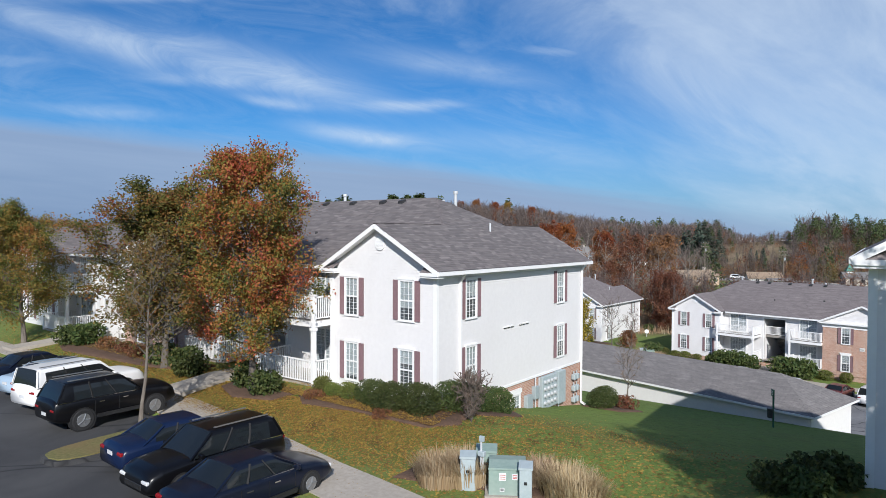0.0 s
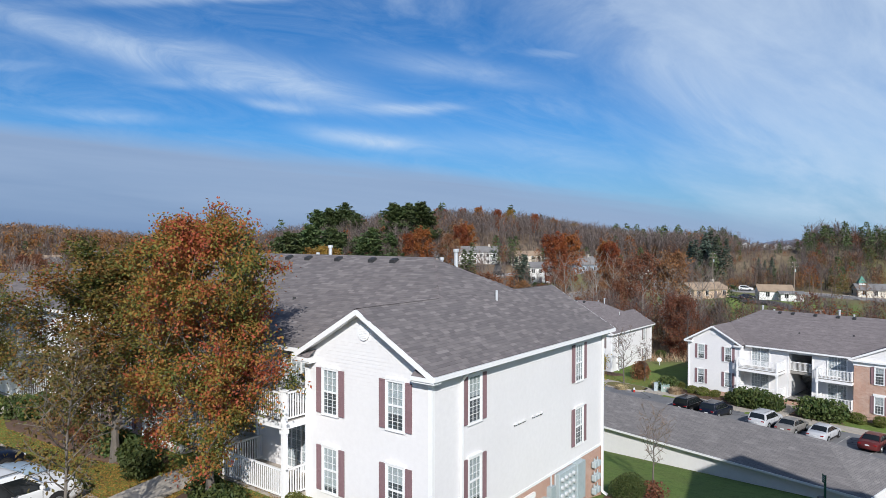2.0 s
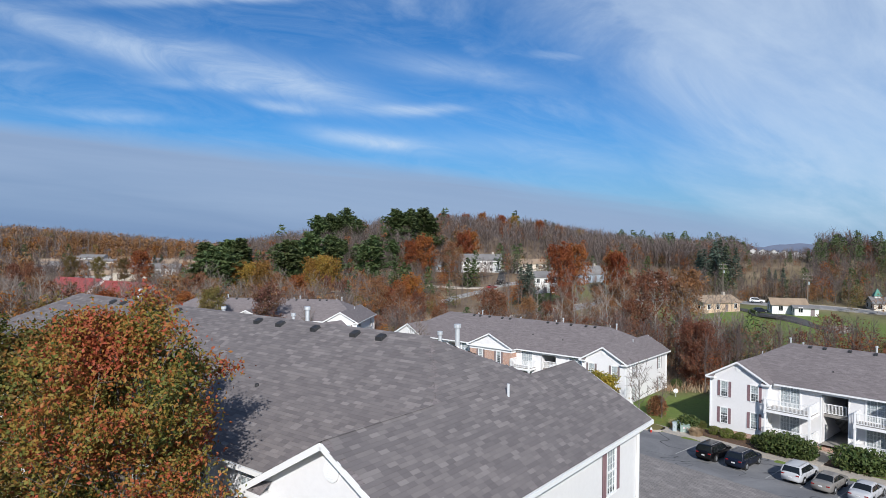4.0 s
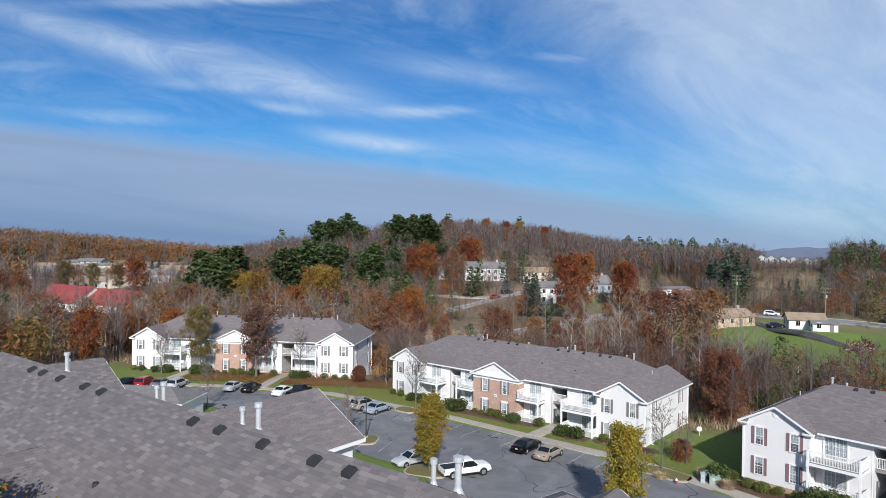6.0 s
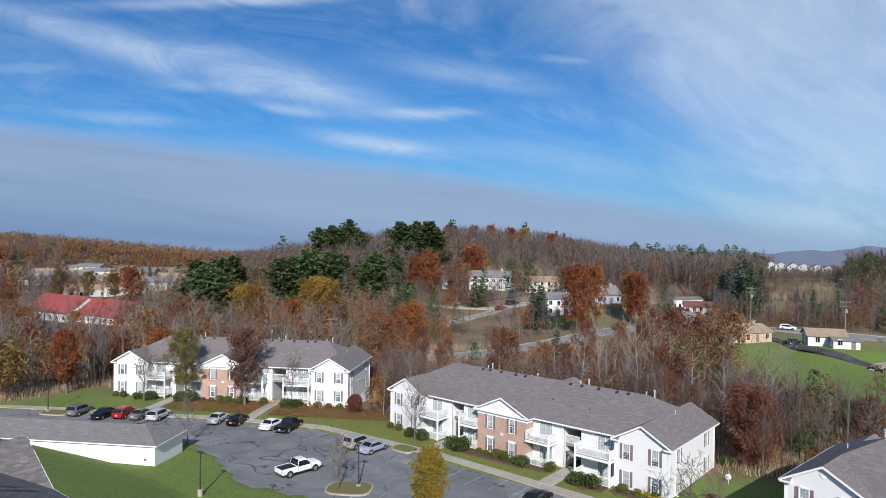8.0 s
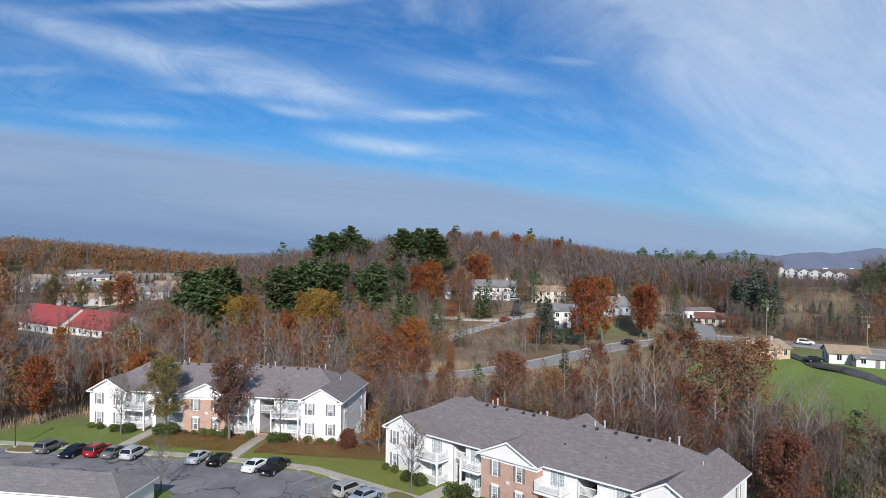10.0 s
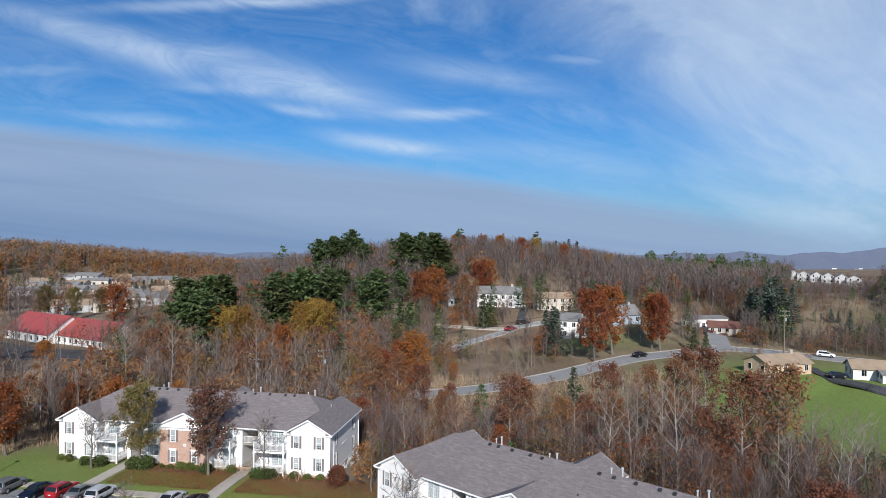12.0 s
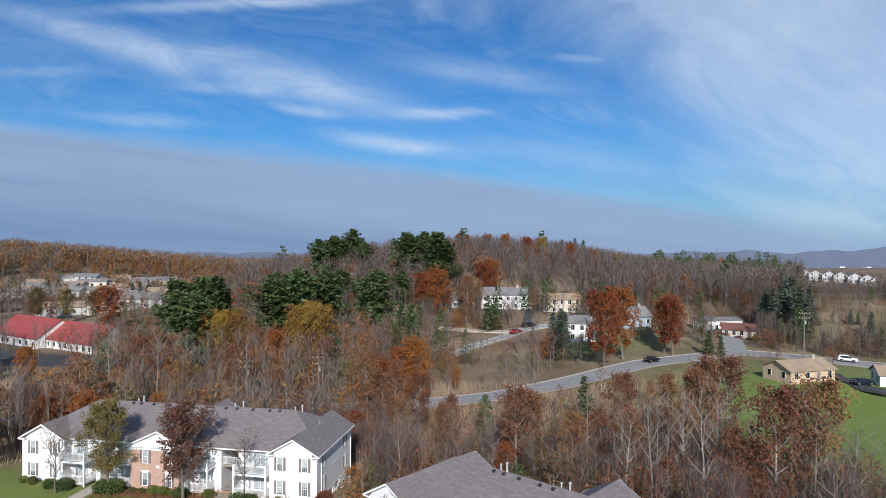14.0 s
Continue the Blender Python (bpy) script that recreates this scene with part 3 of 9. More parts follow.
def strip(name, pts, width, lift, thick, material, label, category, level=None, step=1.5):
    """A band of paving along a line, draped on the ground."""
    line = []
    for k in range(len(pts) - 1):
        (x0, y0), (x1, y1) = pts[k], pts[k + 1]
        n = max(1, int(math.hypot(x1 - x0, y1 - y0) / step))
        line += [(x0 + (x1 - x0) * i / n, y0 + (y1 - y0) * i / n) for i in range(n)]
    line.append(pts[-1])
    bm = bmesh.new()
    rows = []
    for k, (x, y) in enumerate(line):
        x0, y0 = line[max(k - 1, 0)]
        x1, y1 = line[min(k + 1, len(line) - 1)]
        d = math.hypot(x1 - x0, y1 - y0)
        nx, ny = -(y1 - y0) / d, (x1 - x0) / d
        row = []
        for s in (-0.5, 0.5):
            qx, qy = x + nx * width * s, y + ny * width * s
            z = level if level is not None else float(max(ground_z(qx, qy), ground_z(x, y) - 0.05))
            row.append((qx, qy, z + lift))
        rows.append([bm.verts.new(p) for p in row] + [bm.verts.new((p[0], p[1], p[2] - thick)) for p in row])
    for a, b in zip(rows, rows[1:]):
        bm.faces.new((a[0], b[0], b[1], a[1]))
        bm.faces.new((a[2], b[2], b[0], a[0]))
        bm.faces.new((a[1], b[1], b[3], a[3]))
    bm.faces.new((rows[0][0], rows[0][1], rows[0][3], rows[0][2]))
    bm.faces.new((rows[-1][0], rows[-1][2], rows[-1][3], rows[-1][1]))
    return tagged(part(name, bm, material, None, label), "", category, kind="structure")


# pavements along the car parks and up to the doors
strip("pavement", [(x, y - 0.95) for x, y in WALK_UP], 1.9, 0.12, 0.3, CONC, "pale concrete pavement beside the upper car park", "pavement", -0.40)
strip("pavement", [(-10.6, -4.3), (-10.9, -1.6), (-11.3, 1.3)], 1.6, 0.17, 0.25, CONC, "pale concrete path to a breezeway", "path")
strip("pavement", [(-27.6, -4.4), (-27.6, 1.3)], 1.4, 0.17, 0.25, CONC, "pale concrete path to a breezeway", "path")
strip("pavement", [(-118, 31.5), (-104.2, 40.2), (-79.3, 54.3), (-66.1, 60.0), (-48, 61.2), (-20, 60.0), (-7, 56.8), (30, 50.3)], 1.5, 0.15, 0.3, CONC, "pale concrete pavement in front of the lower houses", "pavement", -8.35)



def door_path(ox, oy, rot, lx):
    """A concrete path from a breezeway straight out to the pavement of the lower car park."""
    c, s = math.cos(radians(rot)), math.sin(radians(rot))
    ly = 1.0
    while ly > -14:
        x, y = ox + c * lx - s * ly, oy + s * lx + c * ly
        if float(edge_dist(np.array(x), np.array(y), LOT_LOW)) < 1.3:
            break
        ly -= 0.4
    ends = [(ox + c * lx - s * q, oy + s * lx + c * q) for q in (1.0, ly)]
    strip("pavement", ends, 1.7, 0.14, 0.3, CONC, "pale concrete path to a breezeway", "path")


for hx, hy, hrot in ((-21.4, 65.0, -2.4), (-71.9, 69.9, 30.1), (27.5, 54.6, -9.6)):
    for lx in (-11.35, -27.7):
        door_path(hx, hy, hrot, lx)

# ------------------------------------------------------------------ apartment houses
L, DEP, EAVE, RIDGE, PEAK = 38.5, 12.9, 5.08, 8.36, 6.92
RECESS = 1.2


def siding_wall(bm, a, b, z0, z1, out, gable=None, step=0.125):
    """Lapped boards between the points a and b, from z0 to z1; gable: (rise) of a triangle on top."""
    a, b = Vector((*a, 0)), Vector((*b, 0))
    along = (b - a)
    width = along.length
    along.normalize()
    out = Vector((*out, 0))
    top = z1 + (gable or 0)
    z = z0
    while z < top - 1e-4:
        zt = min(z + step, top)
        ins = lambda h: 0.0 if h <= z1 or not gable else (h - z1) / gable * width / 2
        p = [a + along * ins(z) + out * 0.017, b - along * ins(z) + out * 0.017, b - along * ins(zt) + out * 0.007, a + along * ins(zt) + out * 0.007]
        q = [bm.verts.new((v.x, v.y, h)) for v, h in zip(p, (z, z, zt, zt))]
        if (p[3] - p[2]).length > 0.01:
            bm.faces.new(q)
        else:
            bm.faces.new(q[:3])
        und = [a + along * ins(z) + out * 0.007, b - along * ins(z) + out * 0.007]
        w = [bm.verts.new((v.x, v.y, z)) for v in und]
        bm.faces.new((w[0], w[1], q[1], q[0]))
        z = zt
    bmesh.ops.remove_doubles(bm, verts=bm.verts[:], dist=0.0005)


def facade_frame(a, b, out):
    """Local axes of a wall: origin a, u along, n outward."""
    a, b = Vector((*a, 0)), Vector((*b, 0))
    u = (b - a).normalized()
    return a, u, Vector((*out, 0))


def on_wall(bm, fr, u0, u1, n0, n1, z0, z1, mi=0):
    o, u, n = fr
    pts = [o + u * p + n * q for p, q in ((u0, n0), (u1, n0), (u1, n1), (u0, n1))]
    vs = [bm.verts.new((p.x, p.y, z)) for z in (z0, z1) for p in pts]
    for q in ((3, 2, 1, 0), (4, 5, 6, 7), (0, 1, 5, 4), (1, 2, 6, 5), (2, 3, 7, 6), (3, 0, 4, 7)):
        bm.faces.new([vs[k] for k in q]).material_index = mi


def add_window(root, fr, uc, zb, w=0.70, h=1.52, shut=0.26, shutmat=None, blind=0.5, cols=2, lintel=False):
    """A double-hung window: frame, sashes with bars, glass, blind, sill, two panelled shutters."""
    u0, u1, zt = uc - w / 2, uc + w / 2, zb + h
    bm = bmesh.new()
    on_wall(bm, fr, u0 - 0.07, u0, 0.0, 0.075, zb - 0.05, zt + 0.07)
    on_wall(bm, fr, u1, u1 + 0.07, 0.0, 0.075, zb - 0.05, zt + 0.07)
    on_wall(bm, fr, u0, u1, 0.0, 0.078, zt, zt + 0.07)
    on_wall(bm, fr, u0 - 0.07, u1 + 0.07, 0.0, 0.10, zt + 0.07, zt + 0.12)
    on_wall(bm, fr, u0, u1, 0.0, 0.078, zb - 0.05, zb)
    win = part("window", bm, TRIM, root, "white double-hung window with small panes")
    bm = bmesh.new()
    mid = zb + h / 2
    on_wall(bm, fr, u0, u1, 0.02, 0.066, mid - 0.03, mid + 0.03)
    for zz0, zz1 in ((zb, mid), (mid, zt)):
        on_wall(bm, fr, u0, u0 + 0.035, 0.02, 0.06, zz0, zz1)
        on_wall(bm, fr, u1 - 0.035, u1, 0.02, 0.06, zz0, zz1)
        for k in range(1, cols + 1):
            x = u0 + w * k / (cols + 1)
            on_wall(bm, fr, x - 0.007, x + 0.007, 0.042, 0.058, zz0, zz1)
        for k in range(1, 3):
            z = zz0 + (zz1 - zz0) * k / 3
            on_wall(bm, fr, u0, u1, 0.044, 0.057, z - 0.007, z + 0.007)
    part("sash", bm, TRIM, win)
    bm = bmesh.new()
    on_wall(bm, fr, u0, u1, 0.036, 0.041, zb, zt)
    part("pane", bm, GLASS, win)
    bm = bmesh.new()
    on_wall(bm, fr, u0, u1, 0.012, 0.016, zb, zt - h * blind)
    part("dark_room", bm, DARKIN, win)
    bm = bmesh.new()
    z = zt - h * blind
    while z < zt - 0.01:
        on_wall(bm, fr, u0, u1, 0.013, 0.024, z + 0.006, min(z + 0.058, zt))
        z += 0.064
    part("blind", bm, BLIND, win)
    bm = bmesh.new()
    on_wall(bm, fr, u0 - 0.08, u1 + 0.08, 0.0, 0.088, zb - 0.085, zb - 0.05)
    part("sill", bm, TRIM, win)
    for s0 in ((u0 - 0.085 - shut, u0 - 0.085), (u1 + 0.085, u1 + 0.085 + shut)) if shut else ():
        bm = bmesh.new()
        a, b = s0
        on_wall(bm, fr, a, b, 0.03, 0.052, zb - 0.03, zt + 0.05)
        for x0, x1 in ((a, a + 0.05), (b - 0.05, b)):
            on_wall(bm, fr, x0, x1, 0.03, 0.070, zb - 0.03, zt + 0.05)
        for zz in (zb - 0.03, zb + h * 0.42, zt - 0.01):
            on_wall(bm, fr, a + 0.05, b - 0.05, 0.03, 0.068, zz, zz + 0.06)
        part("shutter", bm, shutmat or SHUTTER, win, "panelled shutter")
    if lintel:
        bm = bmesh.new()
        on_wall(bm, fr, u0 - 0.16, u1 + 0.16, 0.0, 0.09, zt + 0.12, zt + 0.30)
        part("lintel", bm, TRIM, win)
    return win


def add_slider(root, fr, u0, u1, zb, h=2.05):
    """A pair of glazed balcony doors with bars."""
    bm = bmesh.new()
    on_wall(bm, fr, u0 - 0.09, u0, 0, 0.08, zb, zb + h + 0.09)
    on_wall(bm, fr, u1, u1 + 0.09, 0, 0.08, zb, zb + h + 0.09)
    on_wall(bm, fr, u0, u1, 0, 0.08, zb + h, zb + h + 0.09)
    door = part("door", bm, TRIM, root, "glazed white balcony door with dark panes")
    mid = (u0 + u1) / 2
    for a, b, n in ((u0, mid + 0.03, 0.05), (mid - 0.03, u1, 0.03)):
        bm = bmesh.new()
        for x0, x1 in ((a, a + 0.06), (b - 0.06, b)):
            on_wall(bm, fr, x0, x1, n - 0.02, n + 0.02, zb, zb + h)
        for z0, z1 in ((zb, zb + 0.10), (zb + h - 0.06, zb + h)):
            on_wall(bm, fr, a + 0.06, b - 0.06, n - 0.018, n + 0.018, z0, z1)
        for k in range(1, 5):
            z = zb + h * k / 5
            on_wall(bm, fr, a + 0.06, b - 0.06, n - 0.01, n + 0.012, z - 0.012, z + 0.012)
        for k in range(1, 3):
            x = a + (b - a) * k / 3
            on_wall(bm, fr, x - 0.012, x + 0.012, n - 0.009, n + 0.011, zb + 0.1, zb + h - 0.06)
        part("sash", bm, TRIM, door)
        bm = bmesh.new()
        on_wall(bm, fr, a, b, n - 0.004, n, zb, zb + h)
        part("pane", bm, GLASS, door)
    bm = bmesh.new()
    on_wall(bm, fr, u0, u1, 0.004, 0.008, zb, zb + h)
    part("dark_room", bm, DARKIN, door)


def railing(bm, a, b, z, h=1.0, gap=0.115):
    a, b = Vector((*a, z)), Vector((*b, z))
    d = b - a
    n = max(2, int(d.length / gap))
    beam(bm, a + Vector((0, 0, h)), b + Vector((0, 0, h)), 0.08, 0.06)
    beam(bm, a + Vector((0, 0, 0.1)), b + Vector((0, 0, 0.1)), 0.05, 0.05)
    for k in range(n + 1):
        p = a + d * (k / n)
        beam(bm, p + Vector((0, 0, 0.1)), p + Vector((0, 0, h)), 0.035, 0.035)


def add_balcony(root, x0, x1, y0, post_x, mx):
    """A white timber balcony over a railed porch, with posts at the front."""
    bm = bmesh.new()
    box(bm, mx(x0) if mx(x0) < mx(x1) else mx(x1), y0, 2.52, max(mx(x0), mx(x1)), RECESS, 2.76)
    bal = part("balcony", bm, TRIM, root, "white railed balcony over a porch")
    bm = bmesh.new()
    lo, hi = min(mx(x0), mx(x1)), max(mx(x0), mx(x1))
    box(bm, lo + 0.05, y0 + 0.05, 2.762, hi - 0.05, RECESS - 0.02, 2.785)
    part("deck", bm, DECK, bal)
    bm = bmesh.new()
    box(bm, lo + 0.02, y0 + 0.02, -0.06, hi - 0.02, RECESS - 0.02, 0.05)
    part("porch_floor", bm, CONC, bal)
    for z in (2.785, 0.05):
        bm = bmesh.new()
        railing(bm, (lo + 0.06, y0 + 0.07), (hi - 0.06, y0 + 0.07), z)
        part("railing", bm, TRIM, bal)
        for x in (lo + 0.06, hi - 0.06):
            bm = bmesh.new()
            railing(bm, (x, y0 + 0.12), (x, RECESS - 0.05), z)
            part("railing", bm, TRIM, bal)
    for px in post_x:
        p = mx(px)
        bm = bmesh.new()
        box(bm, p - 0.09, y0 + 0.02, -0.3, p + 0.09, y0 + 0.20, 3.86, 0.012)
        box(bm, p - 0.12, y0 - 0.01, 2.36, p + 0.12, y0 + 0.23, 2.50)
        box(bm, p - 0.12, y0 - 0.01, 3.86, p + 0.12, y0 + 0.23, 3.90)
        part("post", bm, TRIM, bal)


def build_apartments(mirror, shutmat, side_brick):
    """A two-storey house of eight flats: gabled end wings, a brick middle wing, balconies, breezeways, a hipped roof."""
    root = empty("apartment_building")
    mx = (lambda x: -L - x) if mirror else (lambda x: x)
    sg = -1 if mirror else 1

    def wall_pts(x0, x1):
        return (min(mx(x0), mx(x1)), max(mx(x0), mx(x1)))

    def front(x0, x1, y):
        a, b = wall_pts(x0, x1)
        return facade_frame((a, y), (b, y), (0, -1)), a

    # solid cores behind the cladding
    for x0, x1, y0, y1 in ((-5.69, -0.01, 0.01, DEP - 0.01), (-10.25, -5.69, RECESS + 0.01, DEP - 0.01), (-16.5, -12.45, RECESS + 0.01, DEP - 0.01), (-23.6, -16.5, 0.01, DEP - 0.01), (-26.75, -23.6, RECESS + 0.01, DEP - 0.01), (-32.8, -28.65, RECESS + 0.01, DEP - 0.01), (-L + 0.01, -32.8, 0.01, DEP - 0.01), (-22.6, -16.8, DEP - 0.01, 15.9)):
        a, b = wall_pts(x0, x1)
        bm = bmesh.new()
        box(bm, a, y0, -0.3, b, y1, EAVE - 0.06)
        part("wall", bm, SIDING, root, "white vinyl lapped siding")
    bm = bmesh.new()
    a, b = wall_pts(-L + 0.02, -0.02)
    box(bm, a, RECESS + 0.03, -6.0, b, DEP - 0.03, -0.3)
    for x0, x1 in ((-5.67, -0.03), (-23.57, -16.53), (-L + 0.03, -32.83)):
        a, b = wall_pts(x0, x1)
        box(bm, a, 0.03, -6.0, b, RECESS + 0.03, -0.3)
    part("foundation", bm, BRICK, root, "red brick basement wall", uv=True)
    # lapped siding, wall by wall
    runs = [((-5.7, -0.0), 0.0, PEAK - EAVE - 0.18), ((-L, -32.8), 0.0, PEAK - EAVE - 0.18)]
    for (x0, x1), y, gab in runs:
        bm = bmesh.new()
        a, b = wall_pts(x0, x1)
        siding_wall(bm, (a, y), (b, y), -0.3, EAVE + 0.08, (0, -1), gab)
        part("siding", bm, SIDING, root)
        # flat gable core behind the boards
        bm = bmesh.new()
        poly(bm, [(a, 0.01, EAVE - 0.06), (b, 0.01, EAVE - 0.06), (b, 0.01, EAVE + 0.08), ((a + b) / 2, 0.01, PEAK - 0.12), (a, 0.01, EAVE + 0.08)])
        part("gable", bm, SIDING, root)
    for x0, x1 in ((-10.25, -5.7), (-16.5, -12.45), (-26.75, -23.6), (-32.8, -28.65)):
        bm = bmesh.new()
        a, b = wall_pts(x0, x1)
        siding_wall(bm, (a, RECESS), (b, RECESS), -0.1, EAVE - 0.05, (0, -1))
        part("siding", bm, SIDING, root)
    for x, out in ((0.0, 1), (-L, -1)):
        bm = bmesh.new()
        xx = mx(x)
        o = out * sg
        ends = ((xx, 0.0), (xx, DEP)) if o > 0 else ((xx, DEP), (xx, 0.0))
        siding_wall(bm, *ends, -0.3, EAVE - 0.05, (o, 0))
        part("siding", bm, SIDING, root)
    bm = bmesh.new()
    a, b = wall_pts(-L, 0)
    siding_wall(bm, (b, DEP), (a, DEP), -0.3, EAVE - 0.05, (0, 1))
    a2, b2 = wall_pts(-22.6, -16.8)
    siding_wall(bm, (b2, 15.9), (a2, 15.9), -0.3, EAVE - 0.05, (0, 1), PEAK - EAVE - 0.12)
    siding_wall(bm, (b2, DEP), (b2, 15.9), -0.3, EAVE - 0.05, (1, 0))
    siding_wall(bm, (a2, 15.9), (a2, DEP), -0.3, EAVE - 0.05, (-1, 0))
    for x0, x1 in ((-5.7, 0), (-L, -32.8)):
        a, b = wall_pts(x0, x1)
        siding_wall(bm, (b, DEP + 0.02), (a, DEP + 0.02), EAVE - 0.05, EAVE - 0.05, (0, 1), PEAK - EAVE - 0.12)
    part("siding", bm, SIDING, root)
    # sides of the wings towards the recesses
    for x, o in ((-5.7, -1), (-32.8, 1)):
        bm = bmesh.new()
        siding_wall(bm, (mx(x), RECESS), (mx(x), 0.0), -0.1, EAVE - 0.05, (o * sg, 0))
        part("siding", bm, SIDING, root)
    # brick middle wing with a white pediment
    bm = bmesh.new()
    a, b = wall_pts(-23.6, -16.5)
    box(bm, a - 0.02, -0.03, -0.3, b + 0.02, RECESS + 0.4, EAVE - 0.62)
    part("brick_wall", bm, BRICK, root, "red-orange brick facing", uv=True)
    bm = bmesh.new()
    pc = (a + b) / 2
    box(bm, pc - 0.22, -0.06, 2.35, pc + 0.22, -0.03, 2.68, 0.01)
    plaque = part("plaque", bm, BLIND, root, "pale blank wall plaque")
    bm = bmesh.new()
    box(bm, pc - 0.15, -0.066, 2.47, pc + 0.15, -0.06, 2.55)
    part("bar", bm, DECK, plaque)
    bm = bmesh.new()
    box(bm, a - 0.06, -0.07, EAVE - 0.62, b + 0.06, RECESS + 0.3, EAVE - 0.36)
    box(bm, a - 0.14, -0.16, EAVE - 0.36, b + 0.14, RECESS + 0.3, EAVE - 0.22)
    box(bm, a - 0.30, -0.36, EAVE - 0.22, b + 0.30, RECESS + 0.3, EAVE - 0.06)
    part("entablature", bm, TRIM, root, "white moulded frieze under the pediment")
    bm = bmesh.new()
    siding_wall(bm, (a - 0.1, -0.02), (b + 0.1, -0.02), EAVE - 0.06, EAVE - 0.06, (0, -1), PEAK - EAVE - 0.12)
    part("pediment", bm, SIDING, root)
    # breezeways: stair landing and flight between two side walls, shade painted into the colour
    for x0, x1 in ((-12.45, -10.25), (-28.65, -26.75)):
        a, b = wall_pts(x0, x1)
        bm = bmesh.new()
        box(bm, a, RECESS + 0.4, 2.50, b, 5.2, 2.75)
        box(bm, a, RECESS, 4.78, b, DEP - 0.1, 4.93)
        box(bm, a, RECESS - 0.3, -0.05, b, DEP - 0.1, 0.04)
        box(bm, a, 8.2, 0.04, b, 8.4, 4.78)
        part("breezeway", bm, PASSAGE_SHADE, root, "open breezeway with shade put into its grey-brown colour")
        bm = bmesh.new()
        for k in range(14):
            box(bm, a + 0.15, 6.6 - 0.24 * k - 0.28, 0.10 + 0.18 * k, (a + b) / 2 + 0.1, 6.6 - 0.24 * k, 0.15 + 0.18 * k)
        part("stair", bm, DECK, root)
        bm = bmesh.new()
        railing(bm, (a + 0.04, RECESS + 0.45), (b - 0.04, RECESS + 0.45), 2.75, 0.95)
        part("railing", bm, TRIM, root)
        bm = bmesh.new()
        box(bm, a, RECESS - 0.02, 4.6, b, RECESS + 0.2, 4.93)
        box(bm, a - 0.12, RECESS - 0.05, 0.0, a, RECESS + 0.1, 4.93)
        box(bm, b, RECESS - 0.05, 0.0, b + 0.12, RECESS + 0.1, 4.93)
        part("trim", bm, TRIM, root)
    # balconies
    add_balcony(root, -9.95, -5.75, -1.05, (-5.86, -9.84), mx)
    add_balcony(root, -16.48, -13.3, -0.55, (-13.42,), mx)
    add_balcony(root, -26.3, -23.62, -0.55, (-26.2,), mx)
    add_balcony(root, -32.75, -29.2, -1.05, (-32.64, -29.3), mx)
    # doors
    for x0, x1 in ((-8.3, -6.5), (-15.6, -13.9), (-26.1, -24.5), (-32.0, -30.3)):
        a, b = wall_pts(x0, x1)
        fr = facade_frame((a, RECESS), (b, RECESS), (0, -1))
        for z in (0.06, 2.80):
            add_slider(root, fr, 0.0, b - a, z)
    # windows of the front
    n = 0
    for xc, lint in ((-4.48, 0), (-1.44, 0), (-21.7, 1), (-18.6, 1), (-37.06, 0), (-34.02, 0)):
        for zb in (0.34, 3.10):
            fr = facade_frame((0, 0.0), (1, 0.0), (0, -1))
            if lint:
                fr = facade_frame((0, -0.03), (1, -0.03), (0, -1))
            n += 1
            add_window(root, fr, mx(xc), zb - (0.16 if lint else 0), blind=(0.5, 0.9, 0.5, 0.35, 0.7)[n % 5], shutmat=shutmat, lintel=bool(lint))
    for x, o in ((0.0, 1), (-L, -1)):
        oo = o * sg
        fr = facade_frame((mx(x), 0), (mx(x), 1), (oo, 0))
        for yc in (2.32, 10.32):
            for zb in (0.34, 3.10):
                n += 1
                add_window(root, fr, yc, zb, blind=(0.5, 0.9, 0.45)[n % 3], shutmat=shutmat)
    for xc in (-3, -9, -14.5, -25, -30, -36):
        fr = facade_frame((0, DEP), (1, DEP), (0, 1))
        for zb in (0.34, 3.10):
            add_window(root, fr, mx(xc), zb, shutmat=shutmat)
    # corner boards and band under the eaves
    boards = []
    for x in (0, -5.7, -L, -32.8):
        boards.append((mx(x) - 0.09, -0.05, -0.3, mx(x) + 0.09, 0.02, EAVE - 0.1))
    for x, o in ((0, 1), (-L, -1)):
        xx, oo = mx(x), o * sg
        boards.append((min(xx, xx + 0.05 * oo), -0.045, -0.3, max(xx, xx + 0.05 * oo), 0.14, EAVE - 0.1))
        boards.append((min(xx, xx + 0.05 * oo), DEP - 0.14, -0.3, max(xx, xx + 0.05 * oo), DEP + 0.04, EAVE - 0.1))
        boards.append((min(xx, xx + 0.045 * oo), 0.14, EAVE - 0.30, max(xx, xx + 0.045 * oo), DEP - 0.14, EAVE - 0.12))
        boards.append((min(xx, xx + 0.04 * oo), 0.14, -0.36, max(xx, xx + 0.04 * oo), DEP - 0.14, -0.26))
    for bd in boards:
        bm = bmesh.new()
        box(bm, *bd)
        part("corner_trim", bm, TRIM, root)
    # round gable vents
    for xc in (-2.85, -L + 2.85):
        bm = bmesh.new()
        tube(bm, (mx(xc), 0.0, 6.1), (mx(xc), -0.07, 6.1), 0.27, 0.27, 20)
        vent = part("gable_vent", bm, TRIM, root, "round white gable vent")
        bm = bmesh.new()
        for k in range(-3, 4):
            hw = math.sqrt(max(0.02, 0.2 ** 2 - (k * 0.055) ** 2))
            box(bm, mx(xc) - hw, -0.085, 6.1 + k * 0.055 - 0.012, mx(xc) + hw, -0.07, 6.1 + k * 0.055 + 0.018)
        part("slat", bm, TRIM, vent)
    add_roof(root, mx)
    add_side_services(root, mx, sg, side_brick)
